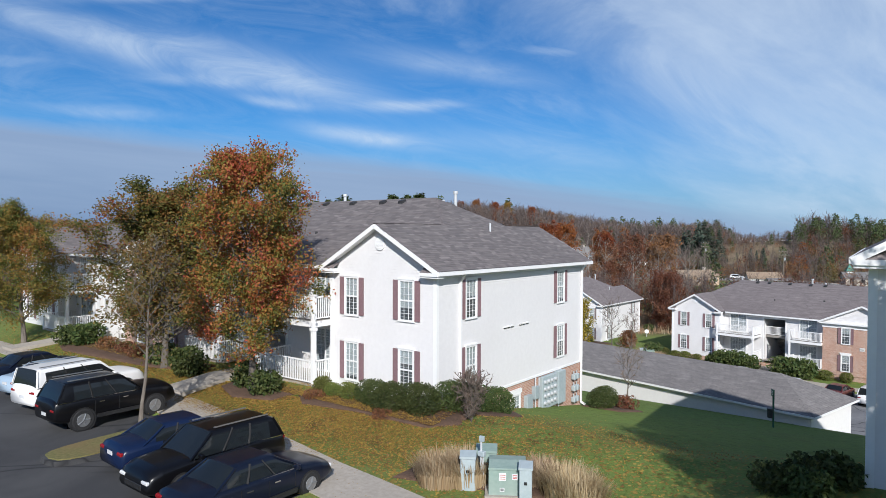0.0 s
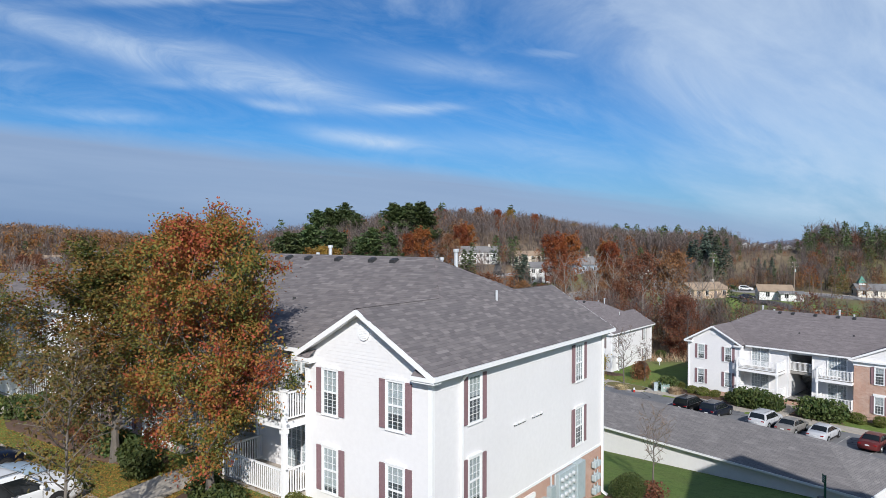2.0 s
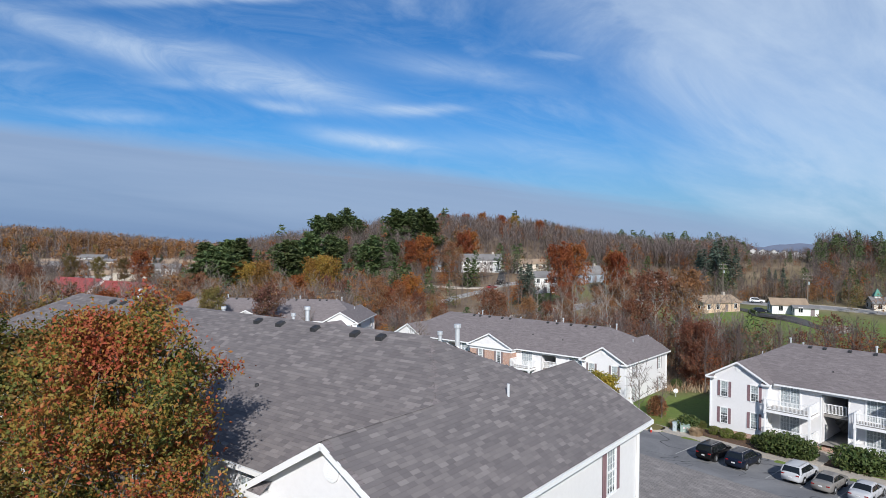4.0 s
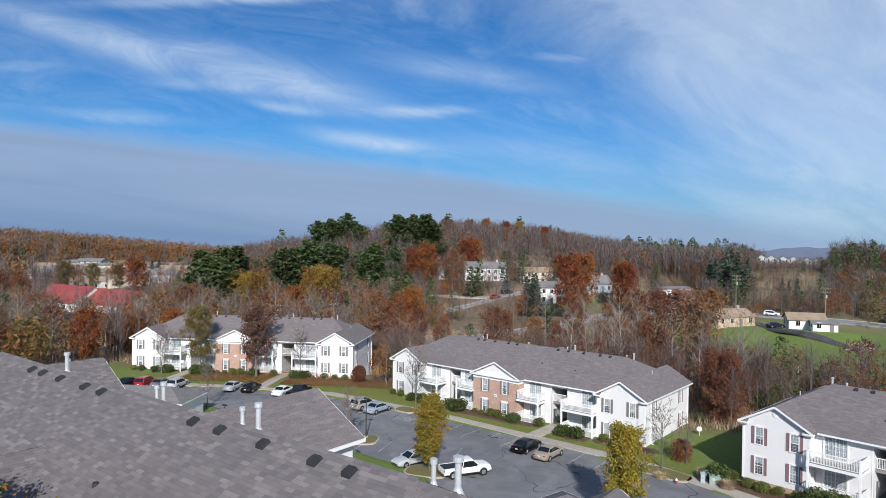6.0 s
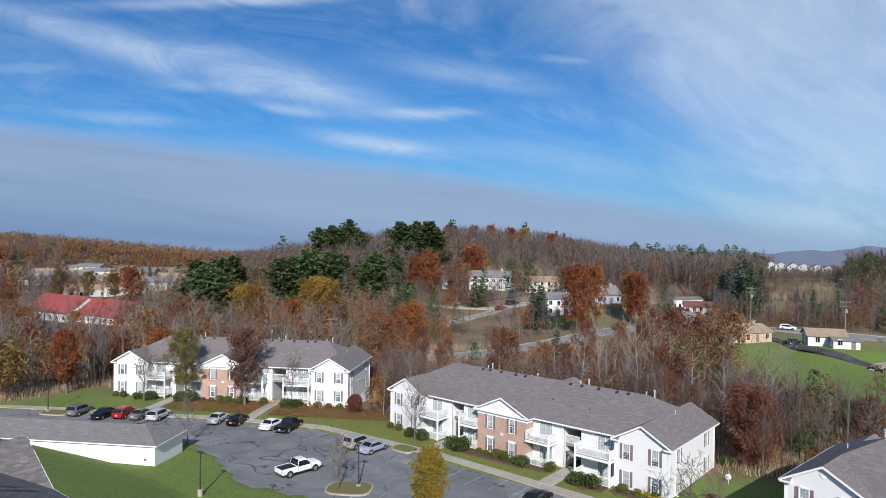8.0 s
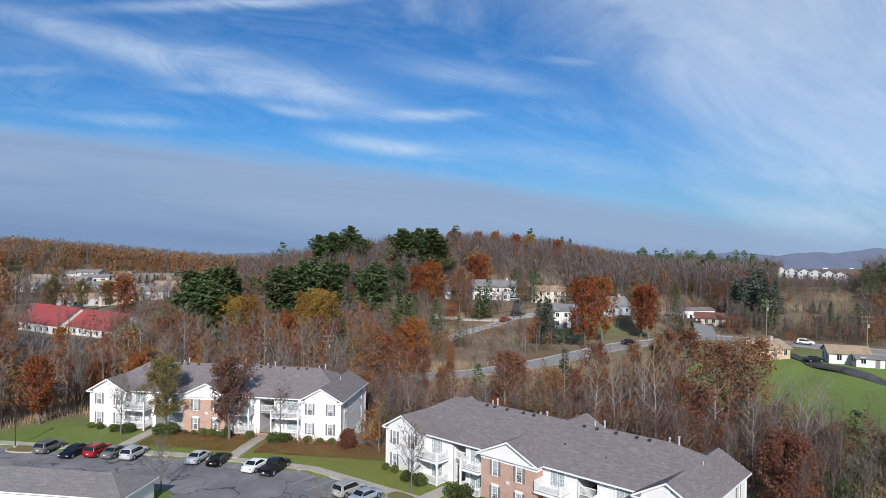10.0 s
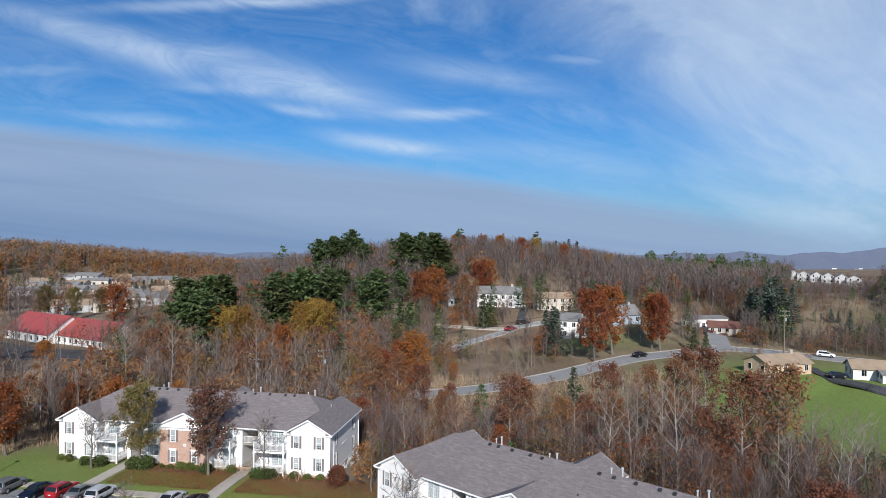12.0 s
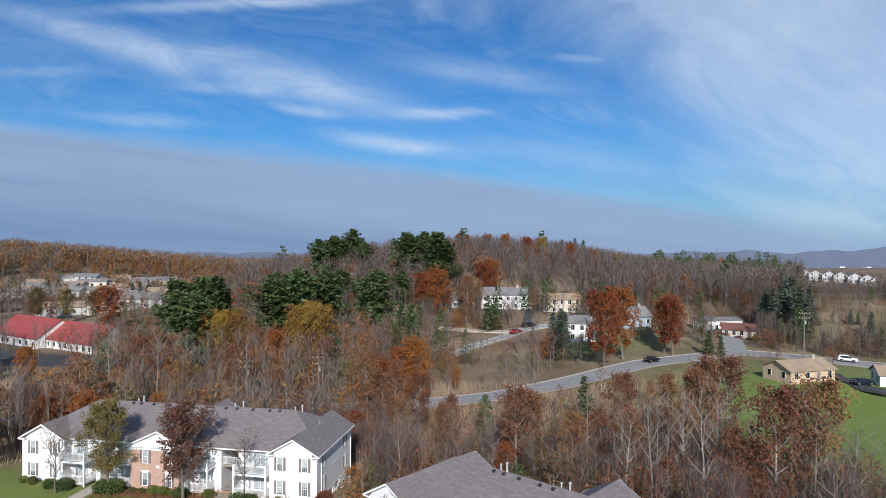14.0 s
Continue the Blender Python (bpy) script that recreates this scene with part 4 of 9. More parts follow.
    return tagged(root, "two-storey white-sided apartment house with grey shingle roof and brick middle", "apartment house")


def add_roof(root, mx):
    e0, ov, s = 0.6, 0.4, (PEAK - EAVE) / 3.25
    yr = e0 + (PEAK - EAVE) / ((RIDGE - EAVE) / (7 - e0))
    re = DEP + ov
    rr = re - (PEAK - EAVE) / ((RIDGE - EAVE) / (re - 7))
    hipx = ov - (RIDGE - EAVE) / s
    cw, chw, ch = -20.05, 3.95, PEAK
    rc, rhw = -19.7, 3.3
    faces = []
    for end in (0, 1):
        ex = (lambda x: x) if not end else (lambda x: -L - x)
        faces.append([(ex(ov), -ov, EAVE), (ex(ov), re, EAVE), (ex(-2.85), re, PEAK), (ex(-2.85), rr, PEAK), (ex(hipx), 7, RIDGE), (ex(-2.85), yr, PEAK), (ex(-2.85), -ov, PEAK)])
        faces.append([(ex(-2.85), -ov, PEAK), (ex(-2.85), yr, PEAK), (ex(-6.1), e0, EAVE), (ex(-6.1), -ov, EAVE)])
        faces.append([(ex(-2.85), re, PEAK), (ex(-6.1), re, EAVE), (ex(-2.85), rr, PEAK)])
    faces.append([(-6.1, e0, EAVE), (-2.85, yr, PEAK), (hipx, 7, RIDGE), (-L - hipx, 7, RIDGE), (-L + 2.85, yr, PEAK), (-L + 6.1, e0, EAVE), (cw - chw, e0, EAVE), (cw, yr, ch), (cw + chw, e0, EAVE)])
    faces.append([(cw, -ov, ch), (cw, yr, ch), (cw - chw, e0, EAVE), (cw - chw, -ov, EAVE)])
    faces.append([(cw, -ov, ch), (cw + chw, -ov, EAVE), (cw + chw, e0, EAVE), (cw, yr, ch)])
    faces.append([(-6.1, re, EAVE), (rc + rhw, re, EAVE), (rc, rr, PEAK), (rc - rhw, re, EAVE), (-L + 6.1, re, EAVE), (-L + 2.85, rr, PEAK), (-L - hipx, 7, RIDGE), (hipx, 7, RIDGE), (-2.85, rr, PEAK)])
    faces.append([(rc, 16.3, PEAK), (rc - rhw, 16.3, EAVE), (rc - rhw, re, EAVE), (rc, rr, PEAK)])
    faces.append([(rc, 16.3, PEAK), (rc, rr, PEAK), (rc + rhw, re, EAVE), (rc + rhw, 16.3, EAVE)])
    bm = bmesh.new()
    for f in faces:
        pts = [(mx(x), y, z) for x, y, z in f]
        face = poly(bm, pts)
        face.normal_update()
        if face.normal.z < 0:
            face.normal_flip()
    me = bpy.data.meshes.new("roof")
    bm.to_mesh(me)
    bm.free()
    me.materials.append(ROOF)
    slope_uv(me)
    roof = new("roof", me)
    roof.parent = root
    tagged(roof, "grey-brown asphalt shingle hip roof")
    # fascia, gutters, rakes and soffits
    for name, lines in (("gutter", [((ov, -ov), (ov, re)), ((-L - ov, -ov), (-L - ov, re)), ((-6.1, e0), (cw + chw, e0)), ((cw - chw, e0), (-L + 6.1, e0)), ((-6.1, re), (rc + rhw, re)), ((rc - rhw, re), (-L + 6.1, re)), ((rc + rhw, re), (rc + rhw, 16.3)), ((rc - rhw, re), (rc - rhw, 16.3))]),):
        for (ax, ay), (bx, by) in lines:
            bm = bmesh.new()
            beam(bm, (mx(ax), ay, EAVE - 0.09), (mx(bx), by, EAVE - 0.09), 0.12, 0.15)
            part("gutter", bm, TRIM, root)
    rakes = [((0.4, -ov, EAVE), (-2.85, -ov, PEAK)), ((-6.1, -ov, EAVE), (-2.85, -ov, PEAK)), ((cw + chw, -ov, EAVE), (cw, -ov, ch)), ((cw - chw, -ov, EAVE), (cw, -ov, ch)), ((rc + rhw, 16.3, EAVE), (rc, 16.3, PEAK)), ((rc - rhw, 16.3, EAVE), (rc, 16.3, PEAK)), ((0.4, re, EAVE), (-2.85, re, PEAK)), ((-6.1, re, EAVE), (-2.85, re, PEAK))]
    rakes += [((-L - a[0], a[1], a[2]), (-L - b[0], b[1], b[2])) for a, b in rakes if a[0] in (0.4, -6.1)]
    for a, b in rakes:
        bm = bmesh.new()
        inn = 1 if a[1] < 5 else -1
        for k, (dy, w, h, dz) in enumerate(((0.0, 0.05, 0.17, -0.10), (0.19 * inn, 0.34, 0.03, -0.13))):
            beam(bm, (mx(a[0]), a[1] + dy, a[2] + dz), (mx(b[0]), b[1] + dy, b[2] + dz), w, h)
        part("rake_board", bm, TRIM, root, "white rake board of a gable")
    for x0, x1 in ((-6.1, 0.4), (-L - 0.4, -L + 6.1)):
        for xa, sgn in ((x0, 1), (x1, -1)):
            a, b = sorted((mx(xa), mx(xa + sgn * 0.9)))
            bm = bmesh.new()
            box(bm, a, -ov - 0.02, EAVE - 0.19, b, 0.05, EAVE - 0.06)
            ret = part("eave_return", bm, TRIM, root, "white cornice return")
            bm = bmesh.new()
            box(bm, a + 0.02, -ov + 0.03, EAVE - 0.26, b - 0.02, 0.03, EAVE - 0.19)
            part("moulding", bm, TRIM, ret)
            p0, p1 = mx(xa + sgn * 0.02), mx(xa + sgn * 0.88)
            bm = bmesh.new()
            poly(bm, [(p0, -ov - 0.01, EAVE - 0.055), (p1, -ov - 0.01, EAVE - 0.055), (p1, 0.0, EAVE + 0.22), (p0, 0.0, EAVE + 0.0)])
            part("return_roof", bm, ROOF, ret, uv=True)
    bm = bmesh.new()
    box(bm, min(mx(0.36), mx(0)), -0.1, EAVE - 0.18, max(mx(0.36), mx(0)), re, EAVE - 0.13)
    box(bm, min(mx(-L - 0.36), mx(-L)), -0.1, EAVE - 0.18, max(mx(-L - 0.36), mx(-L)), re, EAVE - 0.13)
    a, b = sorted((mx(-6.1), mx(-L + 6.1)))
    box(bm, a, e0 + 0.05, EAVE - 0.18, b, RECESS + 0.1, EAVE - 0.13)
    box(bm, a, DEP - 0.05, EAVE - 0.18, b, re - 0.05, EAVE - 0.13)
    part("soffit", bm, TRIM, root)
    # roof vents near the ridge, plumbing pipes, flue pipes
    sf, sr = (RIDGE - EAVE) / (7 - e0), (RIDGE - EAVE) / (re - 7)
    for x in (-7.4, -8.76, -11.03, -13.23, -14.74, -21.21, -22.63, -24.95, -26.74, -27.9):
        bm = bmesh.new()
        y = 6.62
        z = EAVE + sf * (y - e0)
        q = [(-0.17, -0.16), (0.17, -0.16), (0.17, 0.16), (-0.17, 0.16)]
        lo = [bm.verts.new((mx(x) + dx, y + dy, z + dy * sf - 0.01)) for dx, dy in q]
        hi = [bm.verts.new((mx(x) + dx * 0.85, y + dy * 0.85 - 0.03, z + dy * sf * 0.6 + 0.13)) for dx, dy in q]
        bm.faces.new(hi)
        for k in range(4):
            bm.faces.new((lo[k], lo[(k + 1) % 4], hi[(k + 1) % 4], hi[k]))
        part("roof_vent", bm, VENT, root, "black box roof vent")
    for x, y, h, r in ((-2.35, 7.4, 0.42, 0.05), (-15.46, 3.82, 0.1, 0.05), (-20.36, 3.82, 0.1, 0.05), (-10.5, 3.4, 0.1, 0.04), (-4.98, 8.1, 0.95, 0.09), (-6.1, 8.5, 0.75, 0.07), (-13.0, 7.9, 0.95, 0.09), (-14.3, 8.2, 0.7, 0.07), (-20.9, 9.0, 0.9, 0.09), (-22.0, 9.3, 0.7, 0.07), (-27.2, 7.8, 0.95, 0.09), (-28.3, 8.3, 0.7, 0.07)):
        base = min(EAVE + s * (ov - x), EAVE + sf * (y - e0), EAVE + sr * (re - y))
        bm = bmesh.new()
        tube(bm, (mx(x), y, base - 0.1), (mx(x), y, base + h), r, r, 10)
        if h > 0.6:
            tube(bm, (mx(x), y, base + h - 0.12), (mx(x), y, base + h + 0.02), r * 1.5, r * 1.5, 10)
            tube(bm, (mx(x), y, base - 0.12), (mx(x), y, base + 0.16), r * 2.4, r * 1.1, 10)
        elif h < 0.15:
            tube(bm, (mx(x), y, base - 0.05), (mx(x), y, base + h), r * 2.2, r * 1.6, 8)
        part("vent_pipe", bm, VENT if h < 0.15 else PIPE, root, "pale roof vent pipe")


def add_side_services(root, mx, sg, full):
    """Downspouts, basement window, meter bank, small hood vents on the gable side."""
    xx = mx(0)
    for y, zb in ((1.55, 0.0), (12.75, -2.7)):
        bm = bmesh.new()
        x0, x1 = sorted((xx + 0.03 * sg, xx + 0.11 * sg))
        box(bm, x0, y - 0.05, zb + 0.15, x1, y + 0.05, EAVE - 0.45)
        beam(bm, (xx + 0.07 * sg, y, EAVE - 0.45), (xx + 0.36 * sg, y - 0.12, EAVE - 0.16), 0.08, 0.10)
        beam(bm, (xx + 0.07 * sg, y, zb + 0.17), (xx + 0.32 * sg, y, zb + 0.06), 0.08, 0.10)
        part("downspout", bm, TRIM, root, "white downspout")
    for y in (5.0, 5.3, 5.6, 6.35, 6.65, 6.95):
        bm = bmesh.new()
        x0, x1 = sorted((xx + 0.02 * sg, xx + 0.09 * sg))
        box(bm, x0, y - 0.11, 2.36, x1, y + 0.11, 2.40)
        hood = part("hood_vent", bm, BLIND, root, "small pale hood vent over a dark slot")
        bm = bmesh.new()
        box(bm, x0, y - 0.10, 2.315, (x0 + x1) / 2, y + 0.10, 2.36)
        part("slot", bm, VENT, hood)
    if not full:
        return
    fr = facade_frame((xx - 0.02 * sg, 0), (xx - 0.02 * sg, 1), (sg, 0))
    add_window(root, fr, 5.95, -2.2, w=0.7, h=1.3, shut=0, blind=0.4, lintel=True)
    # bank of electricity meters with conduits
    bm = bmesh.new()
    o = lambda a, b: sorted((xx + a * sg, xx + b * sg))
    x0, x1 = o(-0.02, 0.20)
    box(bm, x0, 8.2, -2.0, x1, 9.7, -0.42, 0.015)
    box(bm, x0, 9.75, -2.0, o(-0.02, 0.28)[1] if sg > 0 else x1, 10.5, -0.38, 0.015)
    bank = part("meter_bank", bm, UTIL, root, "pale grey electricity meter bank with conduits")
    for r in range(4):
        for c in range(4):
            bm = bmesh.new()
            y, z = 8.42 + c * 0.35, -0.68 - r * 0.34
            tube(bm, (xx + 0.19 * sg, y, z), (xx + 0.31 * sg, y, z), 0.095, 0.085, 12)
            part("meter", bm, PIPE, bank, "round glass electricity meter")
    bm = bmesh.new()
    x0, x1 = o(-0.02, 0.2)
    box(bm, x0, 6.75, -1.85, x1, 7.3, -1.05, 0.01)
    box(bm, x0, 7.5, -1.35, x1, 7.9, -0.75, 0.01)
    part("junction_box", bm, UTIL, root)
    for y, za, zb in ((7.0, -3.0, -1.85), (7.7, -3.0, -1.35), (7.7, -0.75, -0.3), (8.6, -3.0, -2.0), (9.2, -3.0, -2.0), (10.1, -3.0, -2.0), (8.05, -2.6, -0.4)):
        bm = bmesh.new()
        tube(bm, (xx + 0.08 * sg, y, za), (xx + 0.08 * sg, y, zb), 0.035, 0.035, 8)
        part("conduit", bm, PIPE, root)
    # gas meters by the far corner
    for y, z in ((11.75, -1.0), (12.1, -1.0), (11.75, -1.6), (12.1, -1.6), (11.75, -2.2), (12.1, -2.2)):
        bm = bmesh.new()
        x0, x1 = o(0.02, 0.24)
        box(bm, x0, y - 0.12, z - 0.14, x1, y + 0.12, z + 0.14, 0.03)
        tube(bm, (xx + 0.12 * sg, y, z + 0.1), (xx + 0.12 * sg, y, z + 0.3), 0.03, 0.03, 8)
        part("gas_meter", bm, UTIL, root, "grey gas meter")


house = build_apartments(False, SHUTTER, True)
house.matrix_world = pose(-0.19, 0.58, 0)
lower = build_apartments(False, BROWNSHUT, True)
lower.matrix_world = pose(-21.4, 65.0, -8.25, 0, 0, -2.4)
copy_thing(lower, pose(-71.9, 69.9, -7.95, 0, 0, 30.1))
mirrored = build_apartments(True, SHUTTER, False)
mirrored.matrix_world = pose(27.5, 54.6, -7.4, 0, 0, -9.6)
# the neighbour to the east, gable end just in view
copy_thing(house, pose(13.95 + L * math.cos(radians(3)), -1.5 + L * math.sin(radians(3)), 0.95, 0, 0, 3))


def split_railing(ob):
    """Turns a joined railing into its two rails and single balusters, parts of the balcony."""
    me, bal = ob.data, ob.parent
    co = [v.co.copy() for v in me.vertices]
    faces = [tuple(p.vertices) for p in me.polygons]
    post = None
    for k in range(0, len(co), 8):
        if k <= 16:
            post = bpy.data.meshes.new("rail" if k < 16 else "baluster")
            post.from_pydata([tuple(v) for v in co[k:k + 8]], [], [tuple(i - k for i in f) for f in faces if k <= f[0] < k + 8])
            post.materials.append(TRIM)
        piece = new("rail" if k < 16 else "baluster", post)
        piece.parent = bal
        if k > 16:
            piece.location = co[k] - co[16]
    bpy.data.objects.remove(ob)


for bal in [c for c in house.children if c.name.startswith("balcony")]:
    if sum(v.co.x for v in bal.data.vertices) / len(bal.data.vertices) > -17.0:
        for ob in [c for c in bal.children if c.name.startswith("railing")]:
            split_railing(ob)


def build_garage(m, length, depth, wall_h, hip, label):
    """A low garage row with a hipped shingle roof; the origin is the front right corner of its eaves."""
    root = empty("garage", m)
    bm = bmesh.new()
    box(bm, -length + 0.35, 0.35, -wall_h - 1.2, -0.35, depth - 0.35, -0.08)
    part("wall", bm, SIDING, root, "white siding wall")
    bm = bmesh.new()
    siding_wall(bm, (-length + 0.35, 0.35), (-0.35, 0.35), -wall_h - 1.0, -0.1, (0, -1))
    siding_wall(bm, (-0.35, 0.35), (-0.35, depth - 0.35), -wall_h - 1.0, -0.1, (1, 0))
    part("siding", bm, SIDING, root)
    h = depth / 2 * hip
    a, b, c, d = (0, 0, 0), (0, depth, 0), (-length, depth, 0), (-length, 0, 0)
    p, q = (-depth / 2, depth / 2, h), (-length + depth / 2, depth / 2, h)
    bm = bmesh.new()
    for f in ((d, a, p, q), (a, b, p), (b, c, q, p), (c, d, q)):
        poly(bm, f)
    part("roof", bm, GROOF, root, "grey asphalt shingle roof", uv=True)
    bm = bmesh.new()
    for s, e in ((a, b), (b, c), (c, d), (d, a)):
        beam(bm, (s[0], s[1], -0.07), (e[0], e[1], -0.07), 0.07, 0.13)
    box(bm, -length + 0.03, 0.03, -0.10, -0.03, depth - 0.03, -0.085)
    part("fascia", bm, TRIM, root)
    bm = bmesh.new()
    box(bm, -1.6, 0.28, -wall_h + 0.35, -1.42, 0.36, -wall_h + 0.55)
    part("wall_light", bm, VENT, root)
    return tagged(root, label, "garage")


build_garage(pose(9.42, 25.24, -4.4, 0, 0, -14), 30, 7.0, 2.4, 0.46, "long low white garage with grey shingle roof beside the lawn")
build_garage(pose(-67.5, 37.5, -5.7, 0, 0, 31), 30, 6.4, 2.1, 0.42, "long low white garage with grey hipped roof by the car park")
# ------------------------------------------------------------------ trees and shrubs
LEAF_RED = leaf_mat("leaves_red_orange", [(0.055, 0.08, 0.02), (0.11, 0.12, 0.028), (0.20, 0.145, 0.03), (0.28, 0.105, 0.03), (0.32, 0.052, 0.034), (0.25, 0.055, 0.032)], patchy=0.6)
LEAF_OLIVE = leaf_mat("leaves_olive_rust", [(0.055, 0.082, 0.02), (0.12, 0.12, 0.027), (0.21, 0.145, 0.031), (0.27, 0.125, 0.031), (0.30, 0.07, 0.033)], patchy=0.6)
LEAF_DULL = leaf_mat("leaves_dull_brown", [(0.07, 0.08, 0.022), (0.13, 0.105, 0.03), (0.17, 0.10, 0.035), (0.10, 0.075, 0.03)])
LEAF_FALLEN = leaf_mat("fallen_leaf_mix", [(0.17, 0.085, 0.03), (0.32, 0.20, 0.05), (0.42, 0.29, 0.06), (0.24, 0.12, 0.04), (0.13, 0.07, 0.03)])
LEAF_GOLD = leaf_mat("leaves_gold", [(0.16, 0.12, 0.028), (0.27, 0.175, 0.033), (0.31, 0.165, 0.032), (0.20, 0.10, 0.03)])
LEAF_ORANGE = leaf_mat("leaves_orange", [(0.19, 0.072, 0.022), (0.29, 0.10, 0.024), (0.24, 0.064, 0.021), (0.15, 0.058, 0.022)])
LEAF_RUST = leaf_mat("leaves_rust", [(0.175, 0.075, 0.037), (0.25, 0.10, 0.045), (0.14, 0.066, 0.038), (0.28, 0.15, 0.068)])
LEAF_MAROON = leaf_mat("leaves_maroon", [(0.13, 0.055, 0.045), (0.18, 0.075, 0.055), (0.10, 0.06, 0.035), (0.22, 0.11, 0.05)], patchy=0.6)
LEAF_GREEN = leaf_mat("leaves_shrub_green", [(0.028, 0.050, 0.016), (0.055, 0.085, 0.024), (0.10, 0.12, 0.035), (0.04, 0.06, 0.02)])
LEAF_LIME = leaf_mat("leaves_box_green", [(0.06, 0.09, 0.02), (0.12, 0.14, 0.03), (0.17, 0.18, 0.045), (0.05, 0.075, 0.02)])
LEAF_TAN = leaf_mat("dry_grass_blades", [(0.42, 0.31, 0.18), (0.56, 0.45, 0.29), (0.34, 0.24, 0.13), (0.50, 0.37, 0.21)], 0.8)
LEAF_BRUSH = leaf_mat("brush", [(0.33, 0.25, 0.165), (0.46, 0.365, 0.245), (0.37, 0.20, 0.12), (0.29, 0.23, 0.155), (0.56, 0.46, 0.32)], 0.9)
NEEDLE = leaf_mat("pine_needles", [(0.040, 0.068, 0.025), (0.070, 0.102, 0.037), (0.105, 0.130, 0.050), (0.052, 0.080, 0.031)])
NEEDLE_BLUE = leaf_mat("spruce_needles", [(0.045, 0.068, 0.048), (0.07, 0.10, 0.072), (0.10, 0.125, 0.095)])
HAZETWIG = leaf_mat("far_twigs", [(0.152, 0.12, 0.108), (0.21, 0.168, 0.15), (0.112, 0.087, 0.081), (0.275, 0.22, 0.195)], 0.9)


def unit(v):
    return v / (np.linalg.norm(v) + 1e-9)


def skeleton(rng, H, crown0, spread, r0, nlimb, nsub, ntwig, rise, round_=0.55, fork=1):
    """Limbs of a broadleaf tree: (start, end, radius, radius, level) and the twig ends."""
    segs, tips = [], []
    wander = np.array([rng.uniform(-0.05, 0.05), rng.uniform(-0.05, 0.05), 1.0])
    pts = [np.zeros(3)]
    n = 7
    for k in range(n):
        d = unit(wander + rng.normal(0, 0.05, 3))
        pts.append(pts[-1] + d * H * 0.93 / n)
    rad = [r0 * (1 - 0.90 * (k / n) ** 0.9) for k in range(n + 1)]
    rad[0] *= 1.35
    for k in range(n):
        segs.append((pts[k], pts[k + 1], rad[k], rad[k + 1], 0))
    az = rng.uniform(0, 6.28)
    for i in range(nlimb):
        h = crown0 + (0.97 - crown0) * (i + 0.5) / nlimb
        az += 2.4 + rng.uniform(-0.4, 0.4)
        f = h / 0.93 * n
        k = min(int(f), n - 1)
        p = pts[k] + (pts[k + 1] - pts[k]) * min(1, f - k)
        rel = (h - crown0) / (1 - crown0)
        length = spread * max(0.25, math.sqrt(max(0.0, 1 - ((rel - (1 - round_)) / max(round_, 1 - round_ + 0.05)) ** 2))) * rng.uniform(0.8, 1.12)
        up = rise + 0.55 * rel
        d = unit(np.array([math.cos(az), math.sin(az), up]))
        rr = max(0.02, r0 * 0.42 * (1 - rel * 0.65))
        prev, lp = p, [p]
        for j in range(3):
            d = unit(d + np.array([0, 0, 0.10]) + rng.normal(0, 0.12, 3))
            nx = prev + d * length / 3
            segs.append((prev, nx, rr * (1 - j * 0.3), rr * (0.7 - j * 0.28), 1))
            prev = nx
            lp.append(nx)
        tips.append((lp[-1], d))
        for s in range(nsub):
            q = rng.uniform(0.25, 0.98) * 3
            k2 = min(int(q), 2)
            b = lp[k2] + (lp[k2 + 1] - lp[k2]) * (q - k2)
            d2 = unit(d * 0.6 + rng.normal(0, 0.55, 3) + np.array([0, 0, 0.28]))
            l2 = length * rng.uniform(0.28, 0.5)
            e = b + d2 * l2
            segs.append((b, e, rr * 0.36, rr * 0.12, 2))
            tips.append((e, d2))
            for t in range(ntwig):
                g = rng.uniform(0.2, 1.0)
                b3 = b + (e - b) * g
                d3 = unit(d2 * 0.7 + rng.normal(0, 0.55, 3) + np.array([0, 0, 0.15]))
                e3 = b3 + d3 * l2 * rng.uniform(0.35, 0.75)
                segs.append((b3, e3, rr * 0.16, 0.0, 3))
                tips.append((e3, d3))
    return segs, tips


def limb_mesh(name, segs, mat, sides=(8, 5, 3, 3), thin=0.008):
    V, F = [], []
    for a, b, r0, r1, lev in segs:
        n = sides[lev]
        d = unit(b - a)
        s = unit(np.cross(d, (0.31, 0.17, 0.93) if abs(d[2]) < 0.9 else (1.0, 0.2, 0)))
        t = np.cross(d, s)
        base = len(V)
        r0 = max(r0, thin)
        for k in range(n):
            c, q = math.cos(6.2832 * k / n), math.sin(6.2832 * k / n)
            V.append(a + (s * c + t * q) * r0)
        if lev == 3:
            V.append(b)
            F += [(base + k, base + (k + 1) % n, base + n) for k in range(n)]
        else:
            r1 = max(r1, thin * 0.8)
            for k in range(n):
                c, q = math.cos(6.2832 * k / n), math.sin(6.2832 * k / n)
                V.append(b + (s * c + t * q) * r1)
            F += [(base + k, base + (k + 1) % n, base + n + (k + 1) % n, base + n + k) for k in range(n)]
    me = bpy.data.meshes.new(name)
    me.from_pydata([tuple(map(float, v)) for v in V], [], F)
    me.materials.append(mat)
    return me


